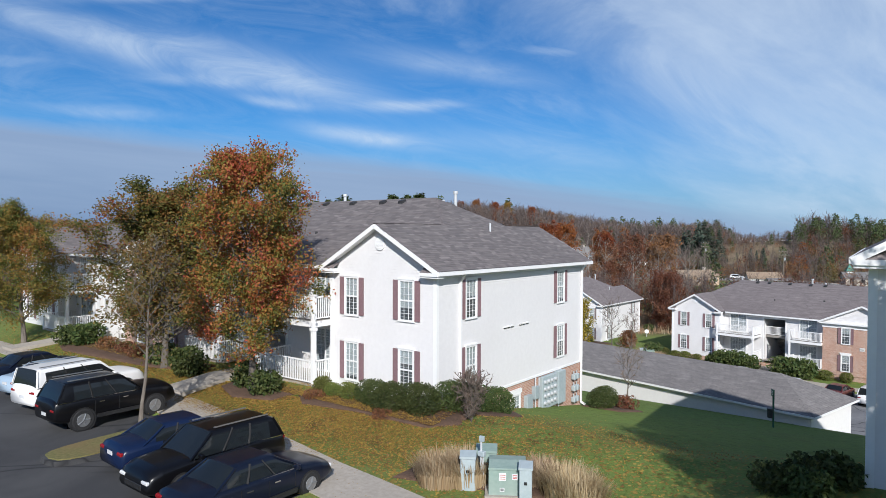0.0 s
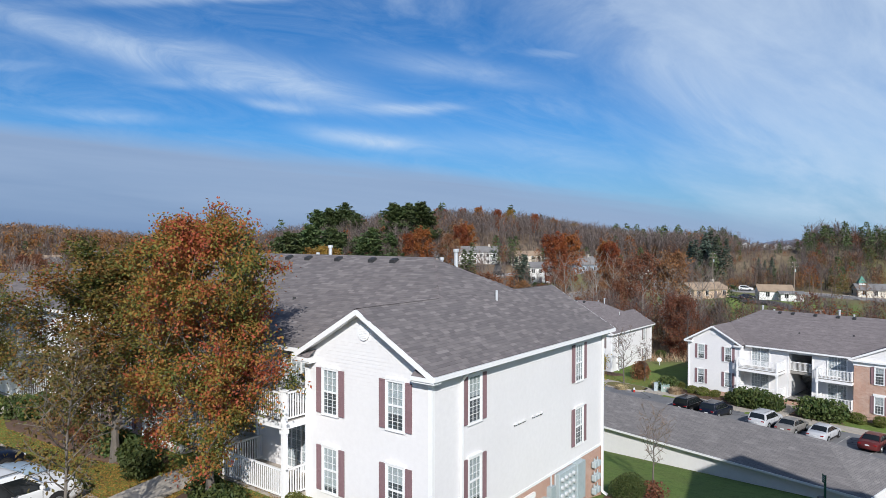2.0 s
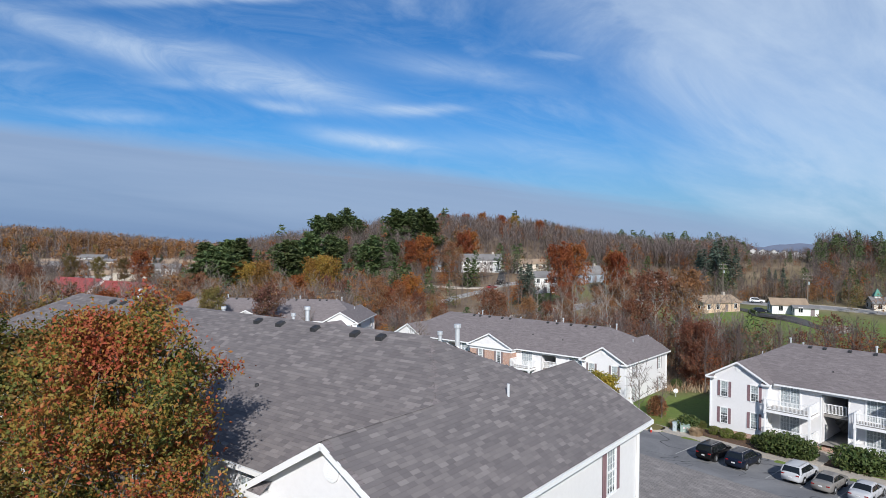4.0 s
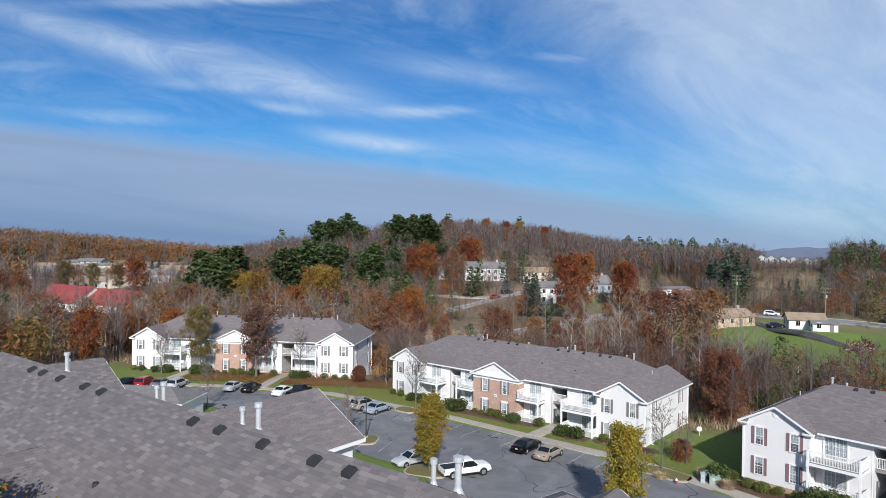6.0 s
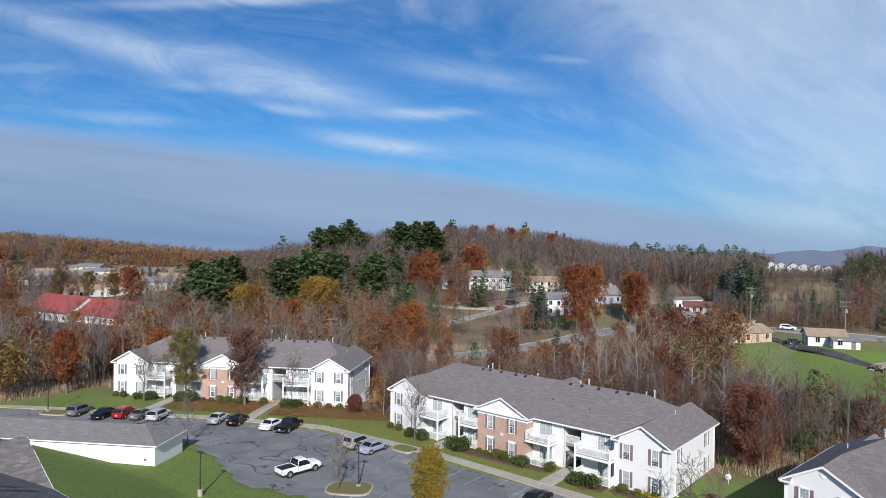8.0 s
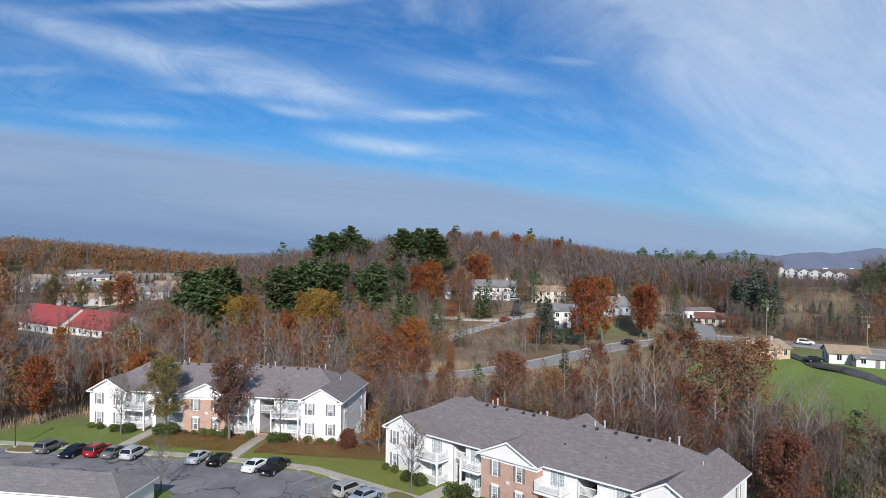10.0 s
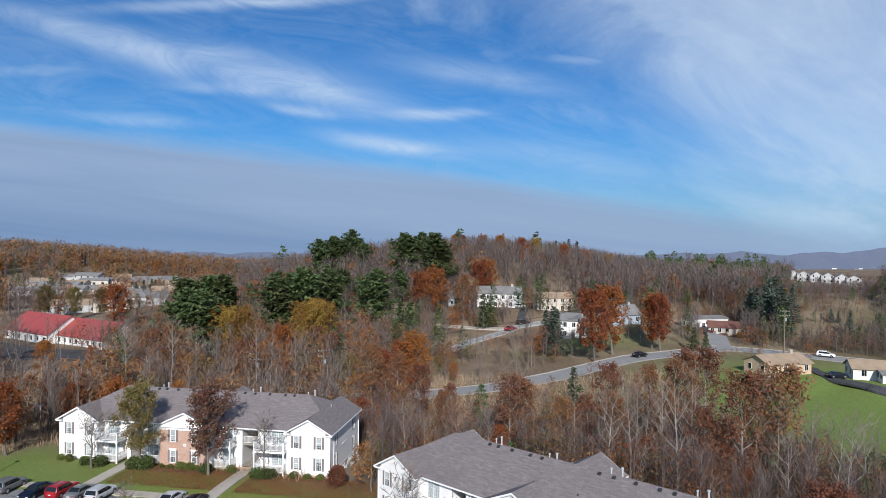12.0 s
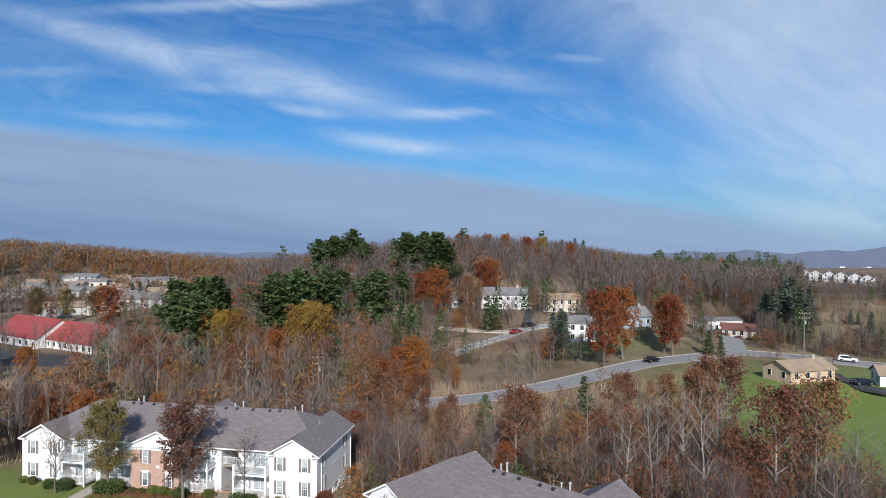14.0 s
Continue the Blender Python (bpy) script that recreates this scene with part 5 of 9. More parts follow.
def quads(rng, centres, size, flat=0.0, aspect=1.5, jitter=0.3):
    """Loose leaf blades: arrays of vertices and faces round the centres."""
    n = len(centres)
    nor = rng.normal(0, 1, (n, 3))
    nor[:, 2] = np.abs(nor[:, 2]) + flat
    nor /= np.linalg.norm(nor, axis=1)[:, None]
    a = np.cross(nor, rng.normal(0, 1, (n, 3)))
    a /= np.linalg.norm(a, axis=1)[:, None] + 1e-9
    b = np.cross(nor, a)
    s = size * rng.uniform(1 - jitter, 1 + jitter, (n, 1))
    c = np.asarray(centres)
    V = np.stack([c - a * s * 0.5 * aspect, c - b * s * 0.42 + nor * s * 0.1, c + a * s * 0.5 * aspect, c + b * s * 0.42 + nor * s * 0.1], 1).reshape(-1, 3)
    F = np.arange(4 * n).reshape(n, 4)
    return V, F


def leaf_mesh(name, rng, centres, size, mat, flat=0.0, aspect=1.5):
    V, F = quads(rng, centres, size, flat, aspect)
    me = bpy.data.meshes.new(name)
    me.from_pydata(V.tolist(), [], F.tolist())
    me.materials.append(mat)
    return me


def tips_cloud(rng, tips, per, scatter, back=0.5):
    c = []
    for p, d in tips:
        for _ in range(per):
            c.append(p - d * rng.uniform(0, back) + rng.normal(0, scatter, 3))
    return np.array(c)


def proto(name, trunk, crown, label, category):
    """A tree of two parts, stored out of the way of the copies: returned as meshes and tags."""
    return (name, trunk, crown, label, category)


def plant(pr, x, y, scale=1.0, turn=0.0, z=None, group="", sx=1.0, label=""):
    name, trunk, crown, lab, category = pr
    zz = float(ground_z(x, y)) if z is None else z
    root = empty(name)
    root.matrix_world = Matrix.Translation((x, y, zz - 0.08)) @ Matrix.Rotation(turn, 4, "Z") @ Matrix.Diagonal((scale * sx, scale * sx, scale, 1))
    for nm, me in (("trunk", trunk), ("crown", crown)):
        if me is not None:
            o = new(nm, me)
            o.parent = root
    return tagged(root, label or lab, category, group)


def broadleaf(seed, name, H, crown0, spread, r0, limbs, subs, twigs, rise, leaf, per, size, label, bark=None, scatter=0.16, round_=0.55):
    rng = np.random.default_rng(seed)
    segs, tips = skeleton(rng, H, crown0, spread, r0, limbs, subs, twigs, rise, round_)
    trunk = limb_mesh(name + "_trunk", segs, bark or BARK)
    crown = leaf_mesh(name + "_crown", rng, tips_cloud(rng, tips, per, scatter), size, leaf) if per else None
    return proto(name, trunk, crown, label, "tree")


def bare(seed, H, spread, crown0, label, bark, r0=0.16, limbs=13, subs=4, twigs=4, rise=0.75, few=0, leaf=None):
    """A leafless tree whose fine twigs are a part of their own."""
    rng = np.random.default_rng(seed)
    segs, tips = skeleton(rng, H, crown0, spread, r0, limbs, subs, twigs, rise, 0.5)
    trunk = limb_mesh("bare_tree_trunk", [s for s in segs if s[4] < 3], bark, thin=0.016)
    fine = [(a, b, 0.016, 0, 3) for a, b, _, _, lev in segs if lev == 3]
    crown = limb_mesh("bare_tree_twigs", fine, TWIG, thin=0.014)
    if few:
        V, F = quads(rng, tips_cloud(rng, [tips[k] for k in rng.integers(0, len(tips), few)], 2, 0.2), 0.28)
        base = len(crown.vertices)
        vs = [tuple(v.co) for v in crown.vertices] + V.tolist()
        fs = [tuple(p.vertices) for p in crown.polygons] + (F + base).tolist()
        nb = len(crown.polygons)
        crown = bpy.data.meshes.new("bare_tree_twigs")
        crown.from_pydata(vs, [], fs)
        crown.materials.append(TWIG)
        crown.materials.append(leaf)
        crown.polygons.foreach_set("material_index", [0] * nb + [1] * len(F))
    return proto("bare_tree", trunk, crown, label, "tree")


def conifer(seed, H, spread, crown0, mat, label, droop=0.1, layers=16, per=9, size=0.5, irregular=0.2, clump=5, power=0.8, tuft=1):
    rng = np.random.default_rng(seed)
    segs = [(np.zeros(3), np.array([0, 0, H * 0.5]), 0.022 * H, 0.013 * H, 0), (np.array([0, 0, H * 0.5]), np.array([0, 0, H * 0.98]), 0.013 * H, 0.01, 0)]
    c = []
    az = 0.0
    for i in range(layers):
        rel = (i + 0.5) / layers
        h = H * (crown0 + (1 - crown0) * rel)
        ln = spread * (1 - rel) ** power * rng.uniform(1 - irregular, 1 + irregular) + 0.25
        for k in range(per):
            az += 2.39996 + rng.uniform(-0.3, 0.3)
            l = ln * rng.uniform(1 - irregular * 1.5, 1.05)
            d = np.array([math.cos(az), math.sin(az), -droop + rng.uniform(-0.1, 0.12)])
            b0 = np.array([0, 0, h + rng.uniform(-0.3, 0.3) * H / layers])
            e = b0 + d * l
            segs.append((b0, e, 0.004 * H * (1 - rel) + 0.012, 0.0, 3))
            for g in np.linspace(0.35, 1.0, max(2, int(clump * (0.4 + l / (spread + 0.01))))):
                p = b0 + (e - b0) * g + rng.normal(0, 0.10 * size + 0.05 * l * 0.3, 3)
                for _ in range(tuft):
                    c.append(p + rng.normal(0, 1, 3) * (0.42, 0.42, 0.24) * (1 if tuft > 1 else 0))
    trunk = limb_mesh("conifer_trunk", segs, BARK)
    V, F = quads(rng, np.array(c), size, 1.2, 1.7)
    crown = bpy.data.meshes.new("conifer_crown")
    crown.from_pydata(V.tolist(), [], F.tolist())
    crown.materials.append(mat)
    return proto("conifer_tree", trunk, crown, label, "tree")


def shrub(seed, w, h, mat, label, n=1500, size=0.09, lumps=7, name="shrub", stems=True, flat_top=False):
    """A clipped or loose shrub: a shell of small leaves over short stems."""
    rng = np.random.default_rng(seed)
    c = []
    cen = [(rng.uniform(-0.22, 0.22) * w, rng.uniform(-0.22, 0.22) * w, h * rng.uniform(0.42, 0.58)) for _ in range(lumps)]
    for k in range(n):
        q = cen[k % lumps]
        d = unit(rng.normal(0, 1, 3))
        r = 1.0 - 0.22 * rng.uniform(0, 1) ** 2
        p = np.array([q[0] + d[0] * w * 0.36 * r, q[1] + d[1] * w * 0.36 * r, q[2] + d[2] * h * 0.46 * r])
        p[2] = max(0.03, min(p[2], h * 0.97))
        c.append(p)
    segs = [(np.array([rng.uniform(-0.06, 0.06) * w, rng.uniform(-0.06, 0.06) * w, 0.0]), np.array([rng.uniform(-0.32, 0.32) * w, rng.uniform(-0.32, 0.32) * w, h * rng.uniform(0.55, 0.9)]), 0.025, 0.0, 3) for _ in range(16)]
    return proto(name, limb_mesh(name + "_stems", segs, BARK), leaf_mesh(name + "_leaves", rng, np.array(c), size, mat), label, "shrub")


T_BIG = broadleaf(11, "maple_tree", 9.3, 0.15, 2.95, 0.15, 42, 7, 4, 0.38, LEAF_RED, 44, 0.076, "autumn tree with red, orange and green leaves", scatter=0.17, round_=0.66)
T_BIG2 = broadleaf(12, "maple_tree", 8.3, 0.15, 2.9, 0.14, 38, 7, 4, 0.38, LEAF_OLIVE, 30, 0.088, "autumn tree with olive and rust leaves", scatter=0.17, round_=0.66)
LEAF_MIXED = leaf_mat("leaves_green_rust", [(0.055, 0.085, 0.022), (0.11, 0.135, 0.03), (0.20, 0.165, 0.035), (0.28, 0.16, 0.035), (0.32, 0.11, 0.034)], patchy=0.55)
T_BIG3 = broadleaf(28, "maple_tree", 8.3, 0.15, 2.9, 0.14, 38, 7, 4, 0.38, LEAF_MIXED, 36, 0.080, "autumn tree turning from green to rust", scatter=0.17, round_=0.66)
T_THIN = broadleaf(13, "young_tree", 6.2, 0.36, 1.55, 0.075, 20, 6, 4, 0.7, LEAF_DULL, 3, 0.085, "slender street tree with thin brown leaves", BARK, scatter=0.2)
LEAF_PEAR = leaf_mat("leaves_pear", [(0.09, 0.10, 0.02), (0.17, 0.15, 0.025), (0.28, 0.20, 0.03), (0.33, 0.21, 0.03), (0.20, 0.11, 0.025)], patchy=0.6)
T_GOLD = broadleaf(14, "pear_tree", 7.0, 0.10, 2.15, 0.13, 34, 7, 3, 1.1, LEAF_PEAR, 20, 0.12, "dense oval tree with gold and green leaves", round_=0.60)
T_DULL = broadleaf(20, "plum_tree", 7.6, 0.20, 2.5, 0.13, 24, 6, 4, 0.8, LEAF_DULL, 11, 0.12, "autumn tree with thinning olive-brown leaves")
T_MAROON = broadleaf(15, "plum_tree", 7.4, 0.20, 2.7, 0.13, 22, 6, 4, 0.8, LEAF_MAROON, 9, 0.15, "autumn tree with thinning maroon leaves")
T_RUSTY = broadleaf(16, "oak_tree", 12.5, 0.26, 3.3, 0.20, 20, 6, 4, 0.6, LEAF_RUST, 5, 0.22, "oak tree with rust-brown leaves", PALEBARK, scatter=0.3)
T_ORANGE = broadleaf(17, "oak_tree", 12.0, 0.18, 3.6, 0.22, 22, 6, 4, 0.6, LEAF_ORANGE, 5, 0.30, "tree with dense orange leaves", scatter=0.3, round_=0.5)
T_YELLOW = broadleaf(18, "maple_tree", 12.0, 0.2, 3.6, 0.20, 22, 6, 4, 0.7, LEAF_GOLD, 7, 0.26, "tree with dense golden leaves", scatter=0.35, round_=0.5)
T_LOW = broadleaf(27, "oak_tree", 7.0, 0.03, 2.7, 0.14, 30, 6, 3, 0.45, LEAF_RUST, 14, 0.15, "round low tree with dense rust leaves", scatter=0.25, round_=0.5)
T_SPARSE = broadleaf(19, "oak_tree", 13.0, 0.28, 4.0, 0.2, 18, 5, 4, 0.7, LEAF_RUST, 2, 0.34, "tall tree with sparse rust leaves", PALEBARK)
T_BARE = [bare(21, 13.5, 3.6, 0.32, "tall leafless tree with pale grey trunk", PALEBARK), bare(22, 12.0, 4.2, 0.25, "leafless grey-brown woodland tree", BARK, 0.18), bare(23, 14.5, 3.0, 0.42, "tall leafless tree with pale grey trunk", PALEBARK, 0.14), bare(24, 11.0, 3.4, 0.22, "leafless tree with a few brown leaves", PALEBARK, 0.14, few=160, leaf=LEAF_RUST)]
T_LOTBARE = bare(25, 5.6, 2.3, 0.30, "small leafless grey street tree", BARK, 0.09, 15, 6, 5)
T_SHRUBBARE = bare(26, 1.9, 1.15, 0.04, "leafless vase-shaped grey shrub", BARK, 0.022, 34, 6, 5, 1.25)
T_PINE = [conifer(31, 17.0, 5.2, 0.16, NEEDLE, "tall dark green pine", -0.30, 13, 8, 0.72, 0.45, 8, 0.42, 4), conifer(32, 16.5, 4.6, 0.10, NEEDLE, "dark green pine with layered boughs", -0.22, 15, 8, 0.68, 0.4, 8, 0.60, 4)]
T_SPRUCE = [conifer(33, 13.0, 3.3, 0.05, NEEDLE_BLUE, "conical blue-green spruce tree", 0.25, 18, 9, 0.6, 0.15, 5, 0.9), conifer(34, 9.0, 2.4, 0.05, NEEDLE, "small dark green spruce", 0.2, 15, 8, 0.5, 0.2, 5, 0.9)]
S_HEDGE = shrub(41, 1.8, 1.25, LEAF_GREEN, "dense clipped dark green shrub", 7500, 0.048, 5, "hedge_shrub")
S_BOX = shrub(42, 1.3, 1.0, LEAF_LIME, "rounded box shrub with yellow-green tips", 2600, 0.06, 5)
S_LOOSE = shrub(43, 1.9, 1.35, LEAF_GREEN, "loose broad-leaved evergreen shrub", 1050, 0.16, 8)
S_RUST = shrub(44, 1.5, 1.0, LEAF_RUST, "low shrub with rust-brown leaves", 900, 0.10, 6)
S_YELLOW = shrub(47, 1.5, 1.3, LEAF_GOLD, "round golden-yellow shrub by the crossing", 700, 0.12, 6)
S_BURN = shrub(45, 2.8, 2.9, LEAF_RUST, "tall round shrub with red-brown leaves", 2400, 0.16, 8)


def grass_clump(seed, w, h):
    rng = np.random.default_rng(seed)
    V, F = [], []
    for k in range(1100):
        a, r = rng.uniform(0, 6.28), w * 0.5 * math.sqrt(rng.uniform(0, 1))
        b = np.array([math.cos(a) * r, math.sin(a) * r, 0])
        lean = np.array([math.cos(a), math.sin(a), 0]) * rng.uniform(0.05, 0.5) * h + rng.normal(0, 0.06, 3)
        tip = b + lean + np.array([0, 0, h * rng.uniform(0.65, 1.05)])
        mid = b + lean * 0.3 + np.array([0, 0, h * 0.55])
        s = np.array([-math.sin(a), math.cos(a), 0]) * 0.012
        n = len(V)
        V += [b - s, b + s, mid + s, mid - s, tip]
        F += [(n, n + 1, n + 2, n + 3), (n + 3, n + 2, n + 4)]
    me = bpy.data.meshes.new("grass_blades")
    me.from_pydata([tuple(map(float, v)) for v in V], [], F)
    me.materials.append(LEAF_TAN)
    return proto("ornamental_grass", None, me, "clump of tall straw-coloured ornamental grass", "grass")


GRASS = grass_clump(46, 1.5, 0.95)

# beside the upper house
plant(T_BIG, -8.0, -2.05, 1.03, 0.4, sx=1.0)
plant(T_BIG3, -15.1, -1.9, 1.0, 2.0, sx=1.28)
plant(T_BIG3, -29.3, -2.9, 0.93, 4.0, sx=1.08, label="autumn tree turning from green to rust by the path")
plant(T_BARE[1], -43.5, -2.0, 0.62, 1.0, label="leafless grey-brown tree beyond the house")
plant(T_THIN, -7.2, -7.35, 1.0, 0.0, z=-0.22)
rnd = random.Random(5)
for x, y, s in ((-5.0, -0.75, 0.72), (-4.2, -0.9, 0.62), (-3.3, -0.85, 0.75)):
    plant(S_BOX, x, y, s, rnd.uniform(0, 6), group="foundation shrubs")
for x, y, s in ((-2.2, -0.95, 0.86), (-1.1, -1.0, 0.92), (0.0, -0.85, 0.98), (1.0, -0.05, 0.98), (1.25, 1.25, 0.95), (1.2, 2.45, 0.9), (0.95, 13.9, 1.05)):
    plant(S_HEDGE, x, y, s, rnd.uniform(0, 6), group="foundation hedge")
for x, y, s in ((0.75, 0.35, 0.6), (-0.7, -1.9, 0.45), (-4.6, -1.6, 0.5), (1.6, 15.3, 0.85), (-18.5, -1.4, 0.7), (-20.3, -1.1, 0.7), (-22.4, -1.2, 0.75)):
    plant(S_RUST, x, y, s, rnd.uniform(0, 6), group="rusty shrubs")
for x, y, s in ((-7.0, -2.2, 0.75), (-8.6, -1.9, 0.7), (-12.6, -2.0, 0.8), (-13.9, -1.5, 0.85), (-16.0, -1.5, 0.8), (-24.6, -1.2, 1.0), (-25.8, -1.7, 0.9), (-10.0, -0.7, 0.6)):
    plant(S_LOOSE, x, y, s, rnd.uniform(0, 6), group="evergreen shrubs")
# out of view, set so that its shade falls on the eastern house's wall
plant(T_BIG2, 19.2, -8.2, 1.0, 0.7, label="unseen autumn tree that shades the eastern house wall")
plant(S_HEDGE, 15.2, -2.6, 2.2, 0.4, sx=0.3, label="tall dark evergreen shrub by the wall")
plant(T_SHRUBBARE, 2.3, -0.6, 0.74, 0.5, sx=1.1)
plant(T_LOTBARE, 0.3, 19.0, 0.62, 0.3, label="small leafless tree behind the garage")
for x, y, s in ((4.3, -5.0, 0.9), (4.9, -4.5, 0.95), (7.6, -3.9, 0.9), (8.1, -4.2, 0.85), (6.6, -3.5, 0.75)):
    plant(GRASS, x, y, s, rnd.uniform(0, 6), group="grass clumps")
for x, y, s in ((12.1, -2.2, 0.52), (12.8, -1.9, 0.58), (13.3, -1.7, 0.6), (12.9, -2.5, 0.5)):
    plant(S_LOOSE, x, y, s, rnd.uniform(0, 6), group="evergreen shrubs")

# lower car park and the houses round it
plant(T_GOLD, -35.0, 44.5, 0.97, 0.2, z=-8.2)
plant(T_GOLD, -15.4, 44.0, 1.06, 2.2, z=-8.2)
plant(T_LOTBARE, -48.0, 46.2, 1.0, 0.0)
plant(T_LOTBARE, -51.6, 61.9, 1.25, 1.2)
plant(T_LOTBARE, -73.2, 44.4, 0.95, 2.5, label="small street tree with a few brown leaves")
plant(T_LOTBARE, -17.6, 59.6, 1.0, 4.0)
plant(T_LOTBARE, -16.2, 62.6, 0.75, 3.0)
plant(T_DULL, -92.2, 55.3, 1.34, 0.0)
plant(T_MAROON, -83.9, 60.1, 1.36, 2.0)
plant(T_LOTBARE, -78.4, 64.7, 1.2, 5.0)
plant(T_LOTBARE, -97.2, 51.4, 1.3, 1.0)
plant(T_ORANGE, -111.5, 46.0, 0.78, 0.3)
plant(T_ORANGE, -106.5, 58.0, 0.75, 3.3)
for x, y, sc in ((-113, 63, 1.0), (-119, 57, 0.9), (-106, 68, 0.85), (-122, 68, 1.1), (-100, 72, 0.75), (-117, 48, 0.8)):
    plant(T_LOW, x, y, sc, x * 1.3, label="low tree with dense rust leaves beside the lawn")
plant(T_LOW, -17.8, 80.8, 1.12, 0.0)
plant(T_LOW, -60.5, 84.0, 0.7, 1.0, label="small rust-leaved tree behind the house")
plant(S_BURN, -68.9, 68.3, 0.95, 0.0)
plant(S_BURN, -16.9, 63.2, 0.8, 1.0)


def along_front(ox, oy, rot, spots, pr, group):
    c, s = math.cos(radians(rot)), math.sin(radians(rot))
    for lx, ly, sc in spots:
        plant(pr, ox + c * lx - s * ly, oy + s * lx + c * ly, sc, rnd.uniform(0, 6), group=group)


ROW_BOX = [(-0.9, -1.1, 0.9), (-2.6, -1.2, 0.85), (-4.3, -1.3, 1.0), (-17.6, -1.1, 0.75), (-18.7, -1.2, 1.1), (-20.0, -1.1, 1.1), (-21.4, -1.2, 0.7), (-22.6, -1.1, 0.65), (-12.9, -0.9, 1.1), (-34, -1.2, 0.9), (-36, -1.2, 1.0), (-37.6, -1.1, 0.9)]
ROW_LOOSE = [(-7.3, -2.1, 1.0), (-8.8, -2.3, 1.0), (-16.2, -1.6, 0.9), (-24.6, -2.0, 1.25), (-26.0, -2.0, 1.1), (-31, -2.1, 1.0), (-33, -2.0, 0.8)]
for ox, oy, rot in ((-21.4, 65.0, -2.4), (-71.9, 69.9, 30.1)):
    along_front(ox, oy, rot, ROW_BOX, S_BOX, "box shrubs along a front")
    along_front(ox, oy, rot, ROW_LOOSE, S_LOOSE, "evergreen shrubs along a front")
along_front(27.5, 54.6, -9.6, [(-37.5, -1.2, 1.0), (-36.2, -1.4, 1.1), (-39.3, -0.6, 1.0), (-34.9, -1.2, 0.9), (-33.2, -1.3, 1.0), (-21.3, -1.1, 1.1), (-19.6, -1.1, 1.1)], S_BOX, "box shrubs along a front")
along_front(27.5, 54.6, -9.6, [(-31.5, -2.3, 1.4), (-30.0, -2.4, 1.5), (-28.6, -2.2, 1.3), (-25.0, -2.2, 1.5), (-23.4, -2.0, 1.5), (-40.2, -1.6, 1.2)], S_LOOSE, "evergreen shrubs along a front")
plant(S_HEDGE, -20.1, 79.5, 0.9, 0, group="foundation hedge")
plant(S_HEDGE, -65.6, 75.5, 0.9, 1, group="foundation hedge")


# ---- woods
def blocked(x, y):
    """Houses, roads and open fields keep the woods out."""
    u, v = uv_of(x, y)
    if wildness(np.array(x), np.array(y)) < 0.55:
        return True
    for ox, oy, rot in ((-21.4, 65.0, -2.4), (-71.9, 69.9, 30.1), (27.5, 54.6, -9.6)):
        c, s = math.cos(radians(rot)), math.sin(radians(rot))
        lx, ly = (x - ox) * c + (y - oy) * s, -(x - ox) * s + (y - oy) * c
        if -43 < lx < 3.5 and -8 < ly < 17.5:
            return True
    for rx, ry, rad in KEEP_OUT:
        if math.hypot(x - rx, y - ry) < rad:
            return True
    if 0 < u < 80 and 155 < v < 205 and math.sin(x * 12.9 + y * 78.2) * 43758.5 % 1.0 < 0.5:
        return True
    if 2 < u < 74 and road_v(u) + 3 < v < 262 and (v < road_v(u) + 9 or math.sin(x * 7.1 + y * 31.7) * 9631.7 % 1.0 < 0.72):
        return True
    return road_dist(x, y) < 5.5


def road_v(u):
    return float(np.interp(u, [uv_of(*p)[0] for p in ROAD_FAR], [uv_of(*p)[1] for p in ROAD_FAR]))


def clear_view(u, v):
    """How tall the growth stands, against a full-grown tree, in the cleared strip before the road."""
    gap = road_v(u) - v
    return min(1.0, (1.6 + 0.16 * gap) / 10.0) if -8 < u < 95 and 0 < gap < 55 else 1.0


ROAD_FAR = [(-150, 62), (-128, 84), (-108, 112), (-94, 138), (-86, 166), (-80, 184), (-73, 202), (-66, 216), (-54, 221), (-34, 222), (10, 226), (90, 236)]
ROAD_SIDE = [(-66, 216), (-72, 232), (-78, 246), (-90, 262)]
DRIVE_HILL = [(-131, 166), (-132, 180), (-130, 193), (-129, 203), (-124, 211)]
KEEP_OUT = [(-152, 224, 13), (-134, 234, 9), (-106, 200, 7), (-45, 189, 14), (-27, 195, 10), (-231, 109, 19), (-257, 104, 18), (-213, 82, 13), (-229, 74, 12), (-84, 257, 11), (-73, 249, 9), (-20, 178, 8), (-195, 92, 12), (-188, 80, 13), (-202, 76, 13), (-180, 88, 9), (-170, 72, 16), (-150, 62, 12)]


def road_dist(x, y):
    best = 1e9
    for line in (ROAD_FAR, ROAD_SIDE, DRIVE_HILL):
        for (x0, y0), (x1, y1) in zip(line, line[1:]):
            ex, ey = x1 - x0, y1 - y0
            t = max(0, min(1, ((x - x0) * ex + (y - y0) * ey) / (ex * ex + ey * ey)))
            best = min(best, math.hypot(x - x0 - t * ex, y - y0 - t * ey))
    return best


